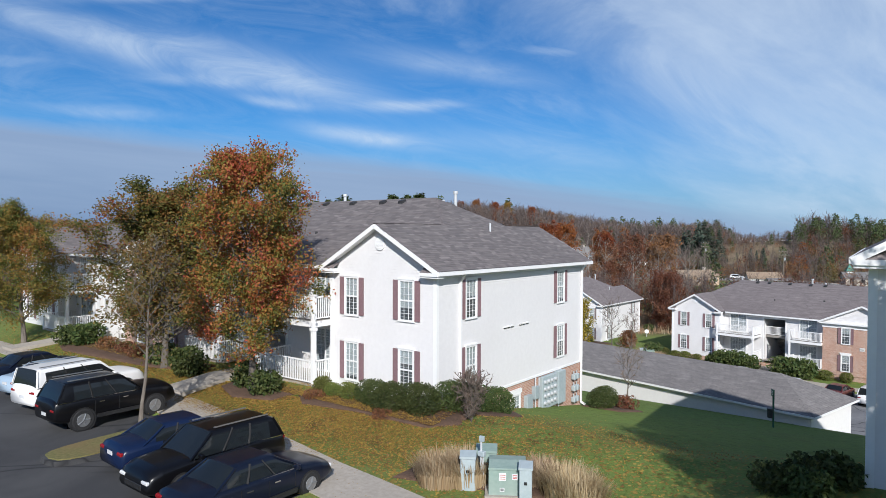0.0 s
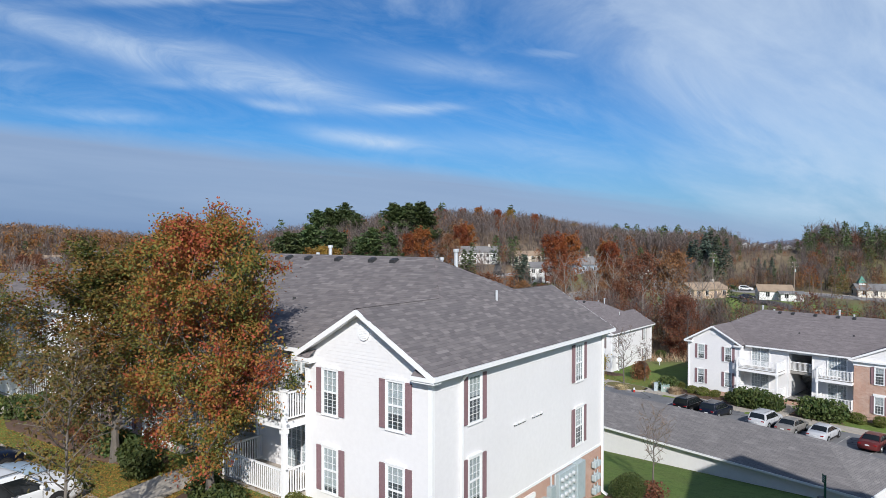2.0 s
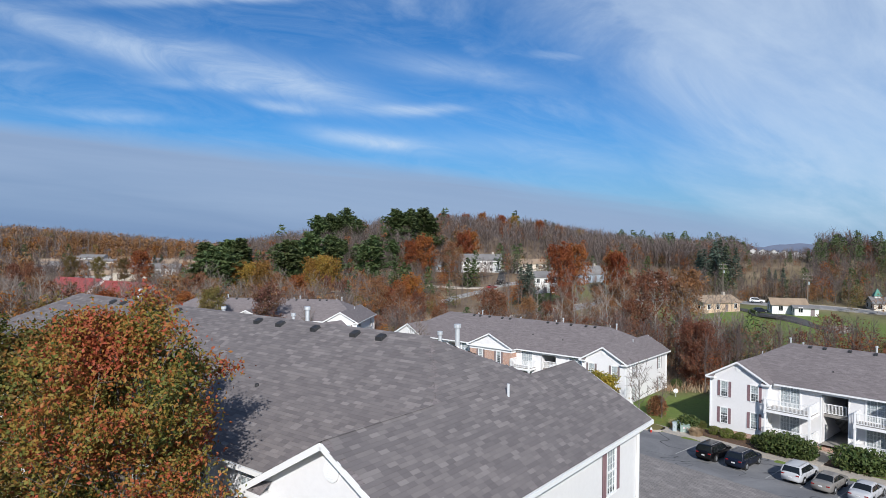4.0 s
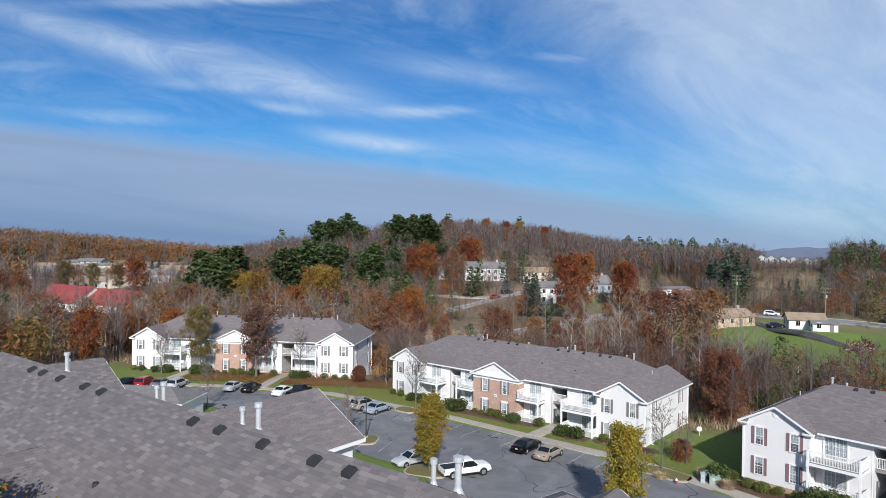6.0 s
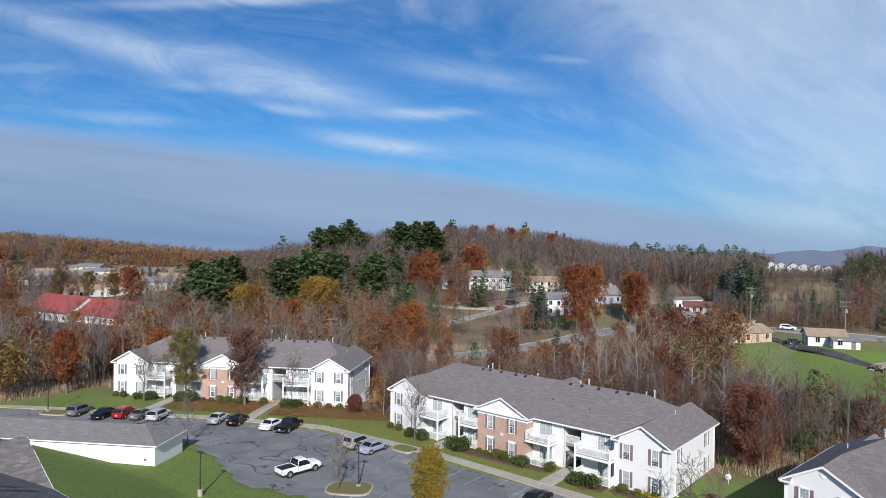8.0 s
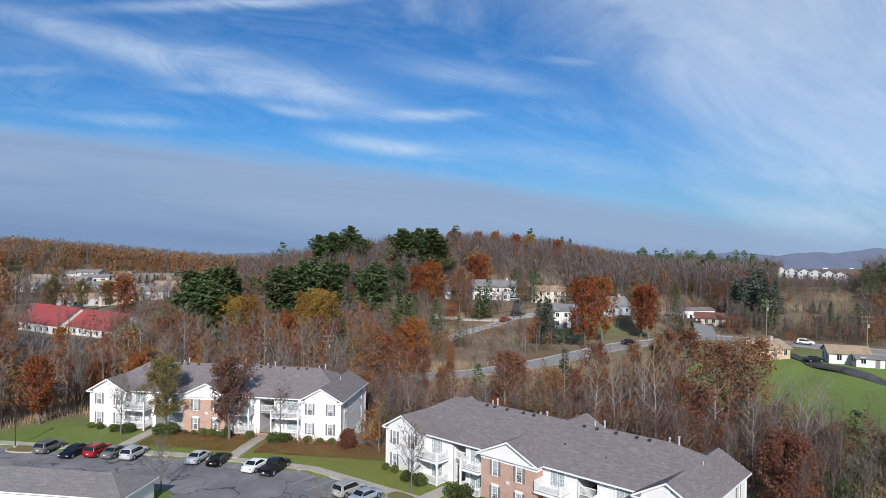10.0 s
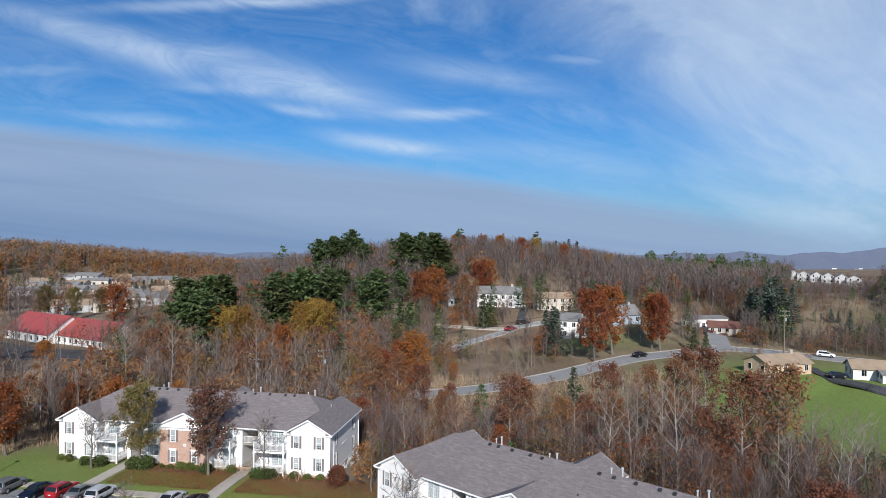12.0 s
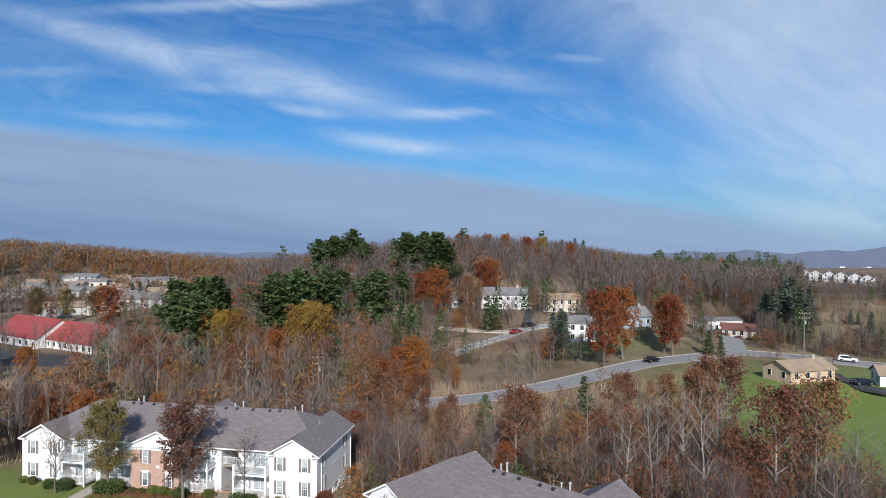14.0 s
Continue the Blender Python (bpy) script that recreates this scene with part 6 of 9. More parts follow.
# trees told apart one by one: (x, y, scale) per kind
for pr, spots in (
    (T_PINE[0], ((-231, 202, 1.14), (-235, 209, 1.00), (-238, 216, 1.10), (-244, 223, 1.02), (-236, 220, 0.97), (-233, 219, 0.96), (-239, 229, 1.16), (-237, 231, 0.90), (-221, 220, 0.88), (-198, 221, 1.19), (-198, 223, 1.14), (-198, 227, 0.99), (-202, 236, 0.90), (-199, 234, 1.08), (-191, 229, 1.01), (-195, 236, 1.08), (-179, 219, 1.31), (-178, 222, 1.15), (-194, 189, 0.51), (-176, 177, 0.91), (-187, 196, 0.60), (-186, 201, 0.49), (-177, 196, 0.76), (-105, 319, 0.55), (-98, 310, 0.58), (-103, 337, 0.55), (-96, 323, 0.55), (-95, 328, 0.52))),
    (T_PINE[1], ((-228, 172, 0.58), (-219, 169, 0.76), (-226, 177, 0.69), (-193, 157, 1.13), (-191, 159, 1.09), (-191, 162, 1.03), (-208, 180, 0.65), (-208, 184, 0.47), (-205, 184, 0.82), (-195, 182, 0.84), (-191, 181, 0.86), (-196, 119, 1.28), (-200, 123, 1.22), (-198, 125, 1.17), (-198, 128, 1.23), (-188, 124, 1.33), (-183, 125, 1.37), (-185, 128, 1.16))),
    (T_SPRUCE[0], ((-67, 252, 1.27), (-64, 248, 1.31), (-64, 258, 1.21), (-61, 251, 1.43), (-61, 257, 1.34), (-56, 245, 1.28), (-57, 265, 1.03), (-117, 266, 0.41), (-113, 259, 0.52), (-114, 266, 0.48), (-105, 181, 1.00), (-105, 185, 1.04), (-101, 180, 1.05), (-46, 271, 0.40), (-44, 272, 0.33), (-39, 259, 0.64), (-217, 377, 1.21), (-218, 387, 1.47), (-216, 394, 1.48), (-207, 384, 1.52), (-211, 402, 1.60))),
    (T_SPRUCE[1], ((-146, 163, 1.60), (-143, 164, 1.60), (-128, 122, 1.29), (-138, 196, 1.33), (-137, 199, 1.21), (-71, 207, 0.81), (-68, 208, 0.67), (-68, 128, 1.11))),
    (T_ORANGE, ((-224, 290, 0.96), (-220, 290, 0.94), (-213, 298, 0.94), (-201, 309, 0.64), (-197, 311, 0.62), (-159, 224, 1.27), (-160, 230, 1.36), (-169, 199, 0.98), (-164, 198, 1.10), (-157, 194, 1.36), (-87, 176, 1.49), (-87, 187, 1.47), (-82, 203, 1.25), (-79, 202, 1.22), (-103, 118, 0.95), (-102, 121, 1.05), (-236, 118, 1.41), (-142, 116, 0.96), (-101, 109, 0.86), (-129, 58, 0.63))),
    (T_YELLOW, ((-147, 125, 1.26), (-145, 127, 1.29), (-145, 130, 1.29), (-164, 111, 1.16), (-162, 113, 1.13), (-158, 115, 1.17))),
    (T_RUSTY, ((-30, 99, 1.19), (-30, 110, 1.16), (-27, 107, 1.25), (-47, 128, 1.20), (-44, 130, 1.21), (-76, 98, 0.71), (-78, 102, 0.72), (-63, 98, 1.00), (-62, 100, 0.94), (-52, 94, 0.84), (-52, 102, 0.82), (-159, 95, 1.02), (-160, 99, 0.88), (-167, 106, 0.80), (-153, 117, 0.97), (-149, 199, 1.20), (-150, 207, 0.86), (-127, 251, 0.73), (-126, 257, 0.70))),
    (T_PINE[0], ((-169, 134, 1.30), (-167, 142, 1.44), (-171, 156, 1.29), (-173, 108, 1.18), (-166, 108, 1.16), (-163, 170, 1.24))),
    (T_ORANGE, ((-192, 285, 1.0), (-184, 292, 0.95), (-163, 296, 0.9), (-152, 299, 0.85))),
    (T_YELLOW, ((-176, 293, 0.95), (-144, 306, 0.8))),
    (T_DULL, ((-272, 118, 1.5), (-262, 124, 1.4), (-284, 112, 1.6))),
    (T_RUSTY, ((-203, 63, 1.18), (-199, 66, 1.12), (-206, 68, 1.2), (-192, 63, 0.95), (-186, 66, 0.85))),
    (T_ORANGE, ((-176, 74, 0.75), (-170, 82, 0.62))),
    (T_BARE[1], ((-190, 72, 1.1), (-182, 78, 1.0), (-176, 88, 0.9), (-186, 88, 1.0), (-195, 70, 1.05), (-178, 96, 0.95))),
    (T_SPRUCE[0], ((-317, 163, 0.75), (-310, 163, 0.80), (-314, 169, 0.77))),
    (T_RUSTY, ((-64, 99, 0.56), (-54, 100, 0.59), (-49, 104, 0.84), (-44, 112, 0.84), (-34, 98, 0.82), (-96, 101, 1.10), (-93, 105, 0.96), (-88, 106, 0.85), (-56, 118, 1.02), (-50, 121, 1.03), (-46, 123, 1.11))),
    (T_BARE[0], ((-65, 100, 1.13), (-63, 102, 1.08), (-43, 90, 0.93), (-40, 89, 1.08), (-42, 99, 0.96), (-41, 102, 0.86), (-35, 91, 1.12), (-36, 100, 0.94), (-23, 90, 0.73), (-23, 101, 0.89), (-22, 100, 0.62), (-19, 93, 0.88), (-18, 92, 0.96), (-17, 97, 0.88))),
    (T_BARE[2], ((-147, 79, 1.14), (-141, 86, 1.13), (-137, 94, 0.82), (-128, 98, 1.04), (-121, 103, 1.00), (-122, 118, 0.76), (-51, 96, 0.95), (-50, 103, 0.77), (-42, 96, 0.91), (-42, 105, 0.93), (-38, 105, 1.09), (-35, 111, 0.89), (-29, 102, 1.08), (-27, 104, 0.91))),
):
    for x, y, s in spots:
        plant(pr, x, y, s, rnd.uniform(0, 6.28), group="trees of the wooded hollow")

PLACED = []


def free_spot(x, y, gap):
    for a, b in PLACED:
        if abs(a - x) < gap and abs(b - y) < gap:
            return False
    PLACED.append((x, y))
    return True


# thin trees and evergreen scrub along the edge of the field
for pr, spots in (
    (T_BARE[1], ((-18.6, 127.8, 0.62), (-16.4, 139.9, 0.55), (-24.9, 113.9, 0.72), (-26.6, 124.1, 0.7), (-14.0, 112.0, 0.55), (-30.0, 131.0, 0.6))),
    (T_BARE[3], ((-18.1, 98.5, 0.62), (-13.0, 104.0, 0.6), (-9.0, 122.0, 0.62), (-22.0, 106.0, 0.66), (-7.0, 112.0, 0.7))),
    (T_SPARSE, ((-6.0, 117.0, 0.62), (-15.5, 96.0, 0.5))),
):
    for x, y, s in spots:
        plant(pr, x, y, s, rnd.uniform(0, 6.28), group="trees of the wooded hollow")
for x, y, s in ((-13.5, 97.2, 1.9), (-11.3, 119.8, 2.6), (-9.2, 117.5, 2.2), (-14.8, 91.0, 1.7), (-18.9, 128.7, 2.2), (-20.5, 103.0, 1.6), (-24.0, 110.0, 1.5), (-16.4, 94.0, 1.5), (-11.5, 109.0, 2.0)):
    plant(S_LOOSE, x, y, s, rnd.uniform(0, 6.28), sx=1.25, label="dark green evergreen thicket at the edge of the field", group="evergreen thickets")

# the wood behind the houses, the nearest trees one by one
wood = random.Random(77)
count = 0
while count < 262:
    u, v = wood.uniform(-120, 112), wood.uniform(84, 205)
    if abs(u) > 0.72 * v + 6:
        continue
    x, y = xy_of(u, v)
    if blocked(x, y) or not free_spot(x, y, 2.6):
        continue
    k = wood.random()
    pr = T_SPARSE if k < 0.20 else T_RUSTY if k < 0.28 else T_ORANGE if k < 0.315 else T_YELLOW if k < 0.325 else T_BARE[wood.randrange(4)]
    sc = min(1.0, clear_view(u, v) + wood.choice((0, 0, 0, 0.4))) * wood.uniform(0.58, 0.95) * (0.8 if v < 120 else 1.0) * (1.0 if u < -25 else 0.68 if u > 0 else 0.84)
    plant(pr, x, y, sc * (0.72 if pr in (T_RUSTY, T_ORANGE, T_YELLOW) else 1), wood.uniform(0, 6.28), group="trees of the wooded hollow")
    count += 1


# far woods: many small simple trees in one mesh
def far_kinds(twigs, leaves, wide, blade):
    kinds = []
    for seed in range(5):
        rng = np.random.default_rng(100 + seed)
        V, F = [], []
        for k in range(3):
            a = rng.uniform(0, 6.28)
            V += [np.array([math.cos(a) * 0.12, math.sin(a) * 0.12, 0]), np.array([-math.cos(a) * 0.12, -math.sin(a) * 0.12, 0]), np.array([rng.uniform(-0.3, 0.3), rng.uniform(-0.3, 0.3), 11.0])]
            F.append((len(V) - 3, len(V) - 2, len(V) - 1))
        for k in range(twigs):
            h = rng.uniform(3.0, 10.5)
            a = rng.uniform(0, 6.28)
            rad = 3.0 * math.sqrt(max(0.05, 1 - ((h - 6.5) / 5.5) ** 2)) * rng.uniform(0.5, 1.1)
            b = np.array([0, 0, h])
            if k % 2:
                b = b + np.array([math.cos(a), math.sin(a), 0.6]) * rad * rng.uniform(0.2, 0.6)
                a += rng.uniform(-0.9, 0.9)
            e = b + np.array([math.cos(a) * rad * 0.7, math.sin(a) * rad * 0.7, rad * rng.uniform(0.5, 1.1)])
            s = np.array([-math.sin(a), math.cos(a), 0]) * wide
            V += [b - s, b + s, e]
            F.append((len(V) - 3, len(V) - 2, len(V) - 1))
        kinds.append((np.array(V), F, 0))
    for seed, (H, W, n, size, mi) in enumerate(((11, 3.2, 150, 0.85, 1), (11, 3.0, 150, 0.85, 2), (10, 3.0, 150, 0.85, 3), (15, 4.0, 170, 1.3, 4), (13, 3.6, 150, 1.25, 4))):
        rng = np.random.default_rng(140 + seed)
        c = []
        for k in range(int(n * leaves)):
            d = unit(rng.normal(0, 1, 3))
            if mi == 4:
                h = rng.uniform(0.12, 1.0)
                r = W * (1 - h) ** 0.45 * rng.uniform(0.4, 1.1) + 0.2
                c.append((d[0] * r, d[1] * r, h * H))
            else:
                r = rng.uniform(0.55, 1.05)
                c.append((d[0] * W * r, d[1] * W * r, H * 0.58 + d[2] * H * 0.40 * r))
        V, F = quads(rng, np.array(c), size * blade * 1.2, 0.3)
        kinds.append((V, F[:, :3].tolist(), mi))
    return kinds


NEARKINDS, MIDKINDS, FARKINDS = far_kinds(150, 1.8, 0.022, 0.40), far_kinds(95, 1.5, 0.04, 0.60), far_kinds(60, 0.6, 0.075, 1.1)
RIDGEKINDS = far_kinds(30, 1.0, 0.10, 1.05)
FARMATS = [HAZETWIG, LEAF_RUST, LEAF_ORANGE, LEAF_DULL, NEEDLE]


def far_wood(label, spots, kinds):
    VV, FF, MM, base = [], [], [], 0
    for x, y, sc, kind, turn in spots:
        V, F, mi = kinds[kind]
        c, s = math.cos(turn), math.sin(turn)
        z = float(land(x, y)) - 0.3
        P = np.stack([x + (V[:, 0] * c - V[:, 1] * s) * sc, y + (V[:, 0] * s + V[:, 1] * c) * sc, z + V[:, 2] * sc], 1)
        VV.append(P)
        FF += [tuple(i + base for i in f) for f in F]
        MM += [mi] * len(F)
        base += len(V)
    ob = mesh_ob("woodland", np.concatenate(VV).tolist(), FF, FARMATS, None, label, MM)
    return tagged(ob, "", "woodland", kind="stuff")


# only low growth in front of the row houses
sight = lambda u, v: not (v > 235 and 0.515 < (u - 2) / (v - 48) < 0.66)


def scatter_far(seed, n, urange, vrange, weights, size, ok=None, east=1.0, east_weights=None):
    r = random.Random(seed)
    out = []
    tries = 0
    while len(out) < n and tries < n * 30:
        tries += 1
        u, v = r.uniform(*urange), r.uniform(*vrange)
        if abs(u) > 0.72 * v + 10 or (ok and not ok(u, v)):
            continue
        x, y = xy_of(u, v)
        if v < 330 and blocked(x, y):
            continue
        low = 1.0 if sight(u, v) else 0.42
        low = min(low, clear_view(u, v) + (0.3 if r.random() < 0.15 else 0.0))
        if 262 < v < 540 and -0.62 < (u - 2) / (v - 48) < -0.345:
            if r.random() < 0.5:
                continue
            low = 0.65
        out.append((x, y, low * r.uniform(*size) * (east if u > -15 else 1), r.choices(range(10), east_weights if east_weights and u > 12 else weights)[0], r.uniform(0, 6.28)))
    return out


far_wood("leafless grey-brown woods with scattered rust trees in the hollow", scatter_far(1, 1500, (-150, 140), (120, 250), [4, 4, 4, 4, 4, 7.5, 2.6, 1.6, 0, 0.3], (0.65, 1.1), None, 0.62), MIDKINDS)
far_wood("young bare woods behind the houses", scatter_far(8, 620, (-35, 100), (92, 158), [4, 4, 4, 4, 4, 6.0, 1.6, 2.0, 0, 0.2], (0.5, 0.85)), NEARKINDS)
far_wood("low scrub on the eastern slope", scatter_far(9, 1150, (98, 225), (228, 335), [4, 4, 4, 4, 4, 2.2, 0.6, 1.4, 0.25, 0.3], (0.45, 0.85)), MIDKINDS)
far_wood("mixed woods on the front of the hill", scatter_far(7, 1350, (-120, 150), (215, 305), [5, 5, 5, 5, 5, 4.0, 2.2, 1.2, 0.9, 0.9], (0.6, 1.0), None, 0.9), MIDKINDS)
far_wood("bare and pine woods over the hill", scatter_far(2, 5200, (-170, 330), (285, 470), [5, 5, 5, 5, 5, 1.6, 1.0, 0.8, 0.12, 0.0], (0.8, 1.15), None, 1.0, [6, 6, 6, 6, 6, 0.7, 0.3, 0.2, 0.05, 0.0]), FARKINDS)
far_wood("autumn woods along the western ridge", scatter_far(3, 2700, (-470, -110), (300, 640), [2.6, 2.6, 2.6, 2.6, 2.6, 8, 0.4, 0.7, 0, 0], (0.85, 1.6), lambda u, v: not (-300 < u < -105 and 300 < v < 500) or math.sin(u * 0.13) * math.sin(v * 0.11) > 0.72), RIDGEKINDS)
far_wood("bare woods on the far slopes", scatter_far(4, 1700, (60, 430), (300, 640), [5, 5, 5, 5, 5, 0.8, 0.3, 0.2, 0.2, 0.0], (0.8, 1.15)), FARKINDS)
far_wood("mixed woods in the far valley", scatter_far(5, 1300, (-620, 620), (480, 900), [3, 3, 3, 3, 3, 2.2, 0.5, 0.8, 0, 0], (1.0, 1.6)), FARKINDS)
far_wood("dark pines over the eastern slope", scatter_far(13, 62, (118, 196), (405, 475), [0, 0, 0, 0, 0, 0.5, 0, 0, 3, 3], (0.75, 1.35)), MIDKINDS)
far_wood("garden trees between the estate homes", scatter_far(12, 520, (-290, -110), (300, 500), [3, 3, 3, 3, 3, 1.6, 0.3, 1.0, 0.4, 0.5], (0.6, 0.95)), MIDKINDS)
far_wood("dark pines beside the crossing", scatter_far(6, 34, (152, 205), (266, 292), [0, 0, 0, 0, 0, 0.3, 0, 0, 3, 3], (0.7, 0.95)), MIDKINDS)


def brushwood():
    """Rough undergrowth on the floor of the hollow: thin stems and dry grass, knee to head high."""
    rng = np.random.default_rng(9)
    n = 260000
    u, v = rng.uniform(-110, 110, n), 84 + 120 * rng.uniform(0, 1, n) ** 1.4
    x, y = xy_of(u, v)
    dens = 0.5 + 0.5 * np.sin(x * 0.23 + 1.3 * np.sin(y * 0.17)) * np.sin(y * 0.29 + 0.8)
    ok = (np.abs(u) < 0.72 * v + 6) & (wildness(x, y) > 0.5) & (rng.uniform(0, 1, n) < 0.25 + 0.75 * dens)
    x, y, dens = x[ok][:95000], y[ok][:95000], dens[ok][:95000]
    far = np.array([road_dist(a, c) > 4.6 for a, c in zip(x.tolist(), y.tolist())])
    ax, ay = (x + 71.9) * 0.865 + (y - 69.9) * 0.5015, -(x + 71.9) * 0.5015 + (y - 69.9) * 0.865
    far &= ~((ax > -3) & (ax < 9) & (ay > -9) & (ay < 8))
    x, y, dens = x[far], y[far], dens[far]
    m = len(x)
    z = ground_z(x, y)
    a = rng.uniform(0, 6.28, m)
    h = rng.uniform(0.5, 1.3, m) + dens * rng.uniform(0.0, 1.2, m)
    w = rng.uniform(0.02, 0.055, m)
    base = np.stack([x, y, z - 0.05], 1)
    side = np.stack([np.cos(a) * w, np.sin(a) * w, np.zeros(m)], 1)
    tip = base + np.stack([rng.normal(0, 0.3, m), rng.normal(0, 0.3, m), h], 1)
    V = np.stack([base - side, base + side, tip], 1).reshape(-1, 3)
    F = np.arange(3 * m).reshape(m, 3)
    return tagged(mesh_ob("undergrowth", V.tolist(), F.tolist(), LEAF_BRUSH, None, "tangled brown undergrowth of the hollow"), "", "undergrowth", kind="stuff")


brushwood()


def fallen_leaves():
    rng = np.random.default_rng(4)
    c = []
    for cx, cy, sx, sy, n in ((-6, -3.0, 5.5, 1.2, 7000), (-1.0, -3.4, 3.4, 1.4, 4500), (4, -0.5, 3.5, 3.0, 2600), (-15, -2.8, 5.0, 1.3, 4500), (-24, -2.4, 4, 1.2, 1500), (-3, -1.7, 3.2, 0.5, 1500), (-9, -2.2, 3.0, 0.6, 1200)):
        x, y = rng.normal(cx, sx, 3 * n), rng.normal(cy, sy, 3 * n)
        z = ground_z(x, y)
        keep = (y < -0.2) | (x > 0.3)
        bed = (y > -1.8) & (x < 1.5)
        c.append(np.stack([x, y, z + np.where(bed, 0.115, 0.025)], 1)[keep])
    # orange-brown litter before the lower houses
    for cx, cy, rot, sx, sy, n in ((-83, 58.5, 30, 10, 1.6, 6500), (-66, 66, 30, 6, 1.8, 3500), (-34, 62.3, -2, 9, 0.8, 3000), (-20, 61.0, -2, 4, 0.9, 1500), (-2, 58.6, -10, 6, 0.8, 2200), (-62, 63, 10, 8, 1.3, 3500)):
        a, d = rng.normal(0, sx, n), rng.normal(0, sy, n)
        ca, sa = math.cos(radians(rot)), math.sin(radians(rot))
        x, y = cx + a * ca - d * sa, cy + a * sa + d * ca
        keep = ~inside(x, y, LOT_LOW)
        c.append(np.stack([x, y, ground_z(x, y) + 0.12], 1)[keep])
    V, F = quads(rng, np.concatenate(c), 0.052, 2.2, 1.3)
    return tagged(mesh_ob("fallen_leaves", V.tolist(), F.tolist(), LEAF_FALLEN, None, "yellow and brown fallen leaves strewn on the lawn"), "", "leaves", kind="stuff")


fallen_leaves()

LEAF_LITTER = leaf_mat("brown_leaf_litter", [(0.15, 0.07, 0.03), (0.22, 0.11, 0.045), (0.28, 0.13, 0.05), (0.12, 0.065, 0.03)])


def leaf_litter():
    """Thick russet litter on the lawn before the western lower house."""
    rng = np.random.default_rng(14)
    a, d = rng.uniform(-27, 8, 30000), rng.uniform(-7.5, -0.4, 30000)
    keep = (np.abs(a + 27.3) > 0.9) & (np.abs(a + 10.5) > 0.9)
    keep &= rng.uniform(0, 1, len(a)) < 0.35 + 0.65 * np.exp(-((a + 9) / 12.0) ** 2) * (0.6 + 0.4 * np.sin(a * 1.1 + 2 * np.sin(d * 1.3)))
    a, d = a[keep], d[keep]
    x, y = -71.9 + a * 0.865 - d * 0.5015, 69.9 + a * 0.5015 + d * 0.865
    dry = ~inside(x, y, LOT_LOW)
    x, y = x[dry], y[dry]
    V, F = quads(rng, np.stack([x, y, ground_z(x, y) + 0.12], 1), 0.13, 2.2, 1.3)
    return tagged(mesh_ob("leaf_litter", V.tolist(), F.tolist(), LEAF_LITTER, None, "russet leaf litter on the lawn of the lower house"), "", "leaves", kind="stuff")


leaf_litter()
# ------------------------------------------------------------------ vehicles
TYRE = grained("tyre_rubber", (0.015, 0.015, 0.016), (0.03, 0.03, 0.03), 30.0, 0.85)
RIM = grained("alloy_rim", (0.42, 0.43, 0.44), (0.55, 0.56, 0.57), 12.0, 0.3, metal=0.8)
REDLAMP = grained("tail_lamp_red", (0.20, 0.008, 0.01), (0.28, 0.012, 0.012), 20.0, 0.2)
CLEARLAMP = grained("head_lamp_clear", (0.6, 0.61, 0.62), (0.75, 0.76, 0.77), 20.0, 0.15)
BLACKTRIM = grained("black_plastic", (0.015, 0.015, 0.016), (0.03, 0.03, 0.03), 25.0, 0.5)
CHROME = grained("chrome", (0.6, 0.6, 0.6), (0.7, 0.7, 0.7), 10.0, 0.15, metal=1.0)


def car_glass():
    m, nt, b = principled("car_glass", 0.06, 0.0, 0.5)
    b.inputs["Base Color"].default_value = (0.012, 0.015, 0.017, 1)
    return m


CARGLASS = car_glass()
PAINTS = {}


def car_paint(name, c):
    if name not in PAINTS:
        m, nt, b = principled("car_paint_" + name, 0.30, 0.0, 0.3)
        tc = node(nt, "ShaderNodeTexCoord")
        dust = noise_of(nt, tc.outputs["Object"], 2.5, 4.0)
        nt.links.new(mixcol(nt, maths(nt, "MULTIPLY", ramp(nt, dust, 0.45, 0.8), 0.12), c, tuple(0.85 * k + 0.003 for k in c)), b.inputs["Base Color"])
        b.inputs["Coat Weight"].default_value, b.inputs["Coat Roughness"].default_value = 0.18, 0.04
        PAINTS[name] = m
    return PAINTS[name]


def loft(bm, rings):
    vs = [[bm.verts.new(p) for p in r] for r in rings]
    n = len(rings[0])
    for a, b in zip(vs, vs[1:]):
        for k in range(n):
            bm.faces.new((a[k], a[(k + 1) % n], b[(k + 1) % n], b[k]))
    bm.faces.new(vs[0][::-1])
    bm.faces.new(vs[-1])


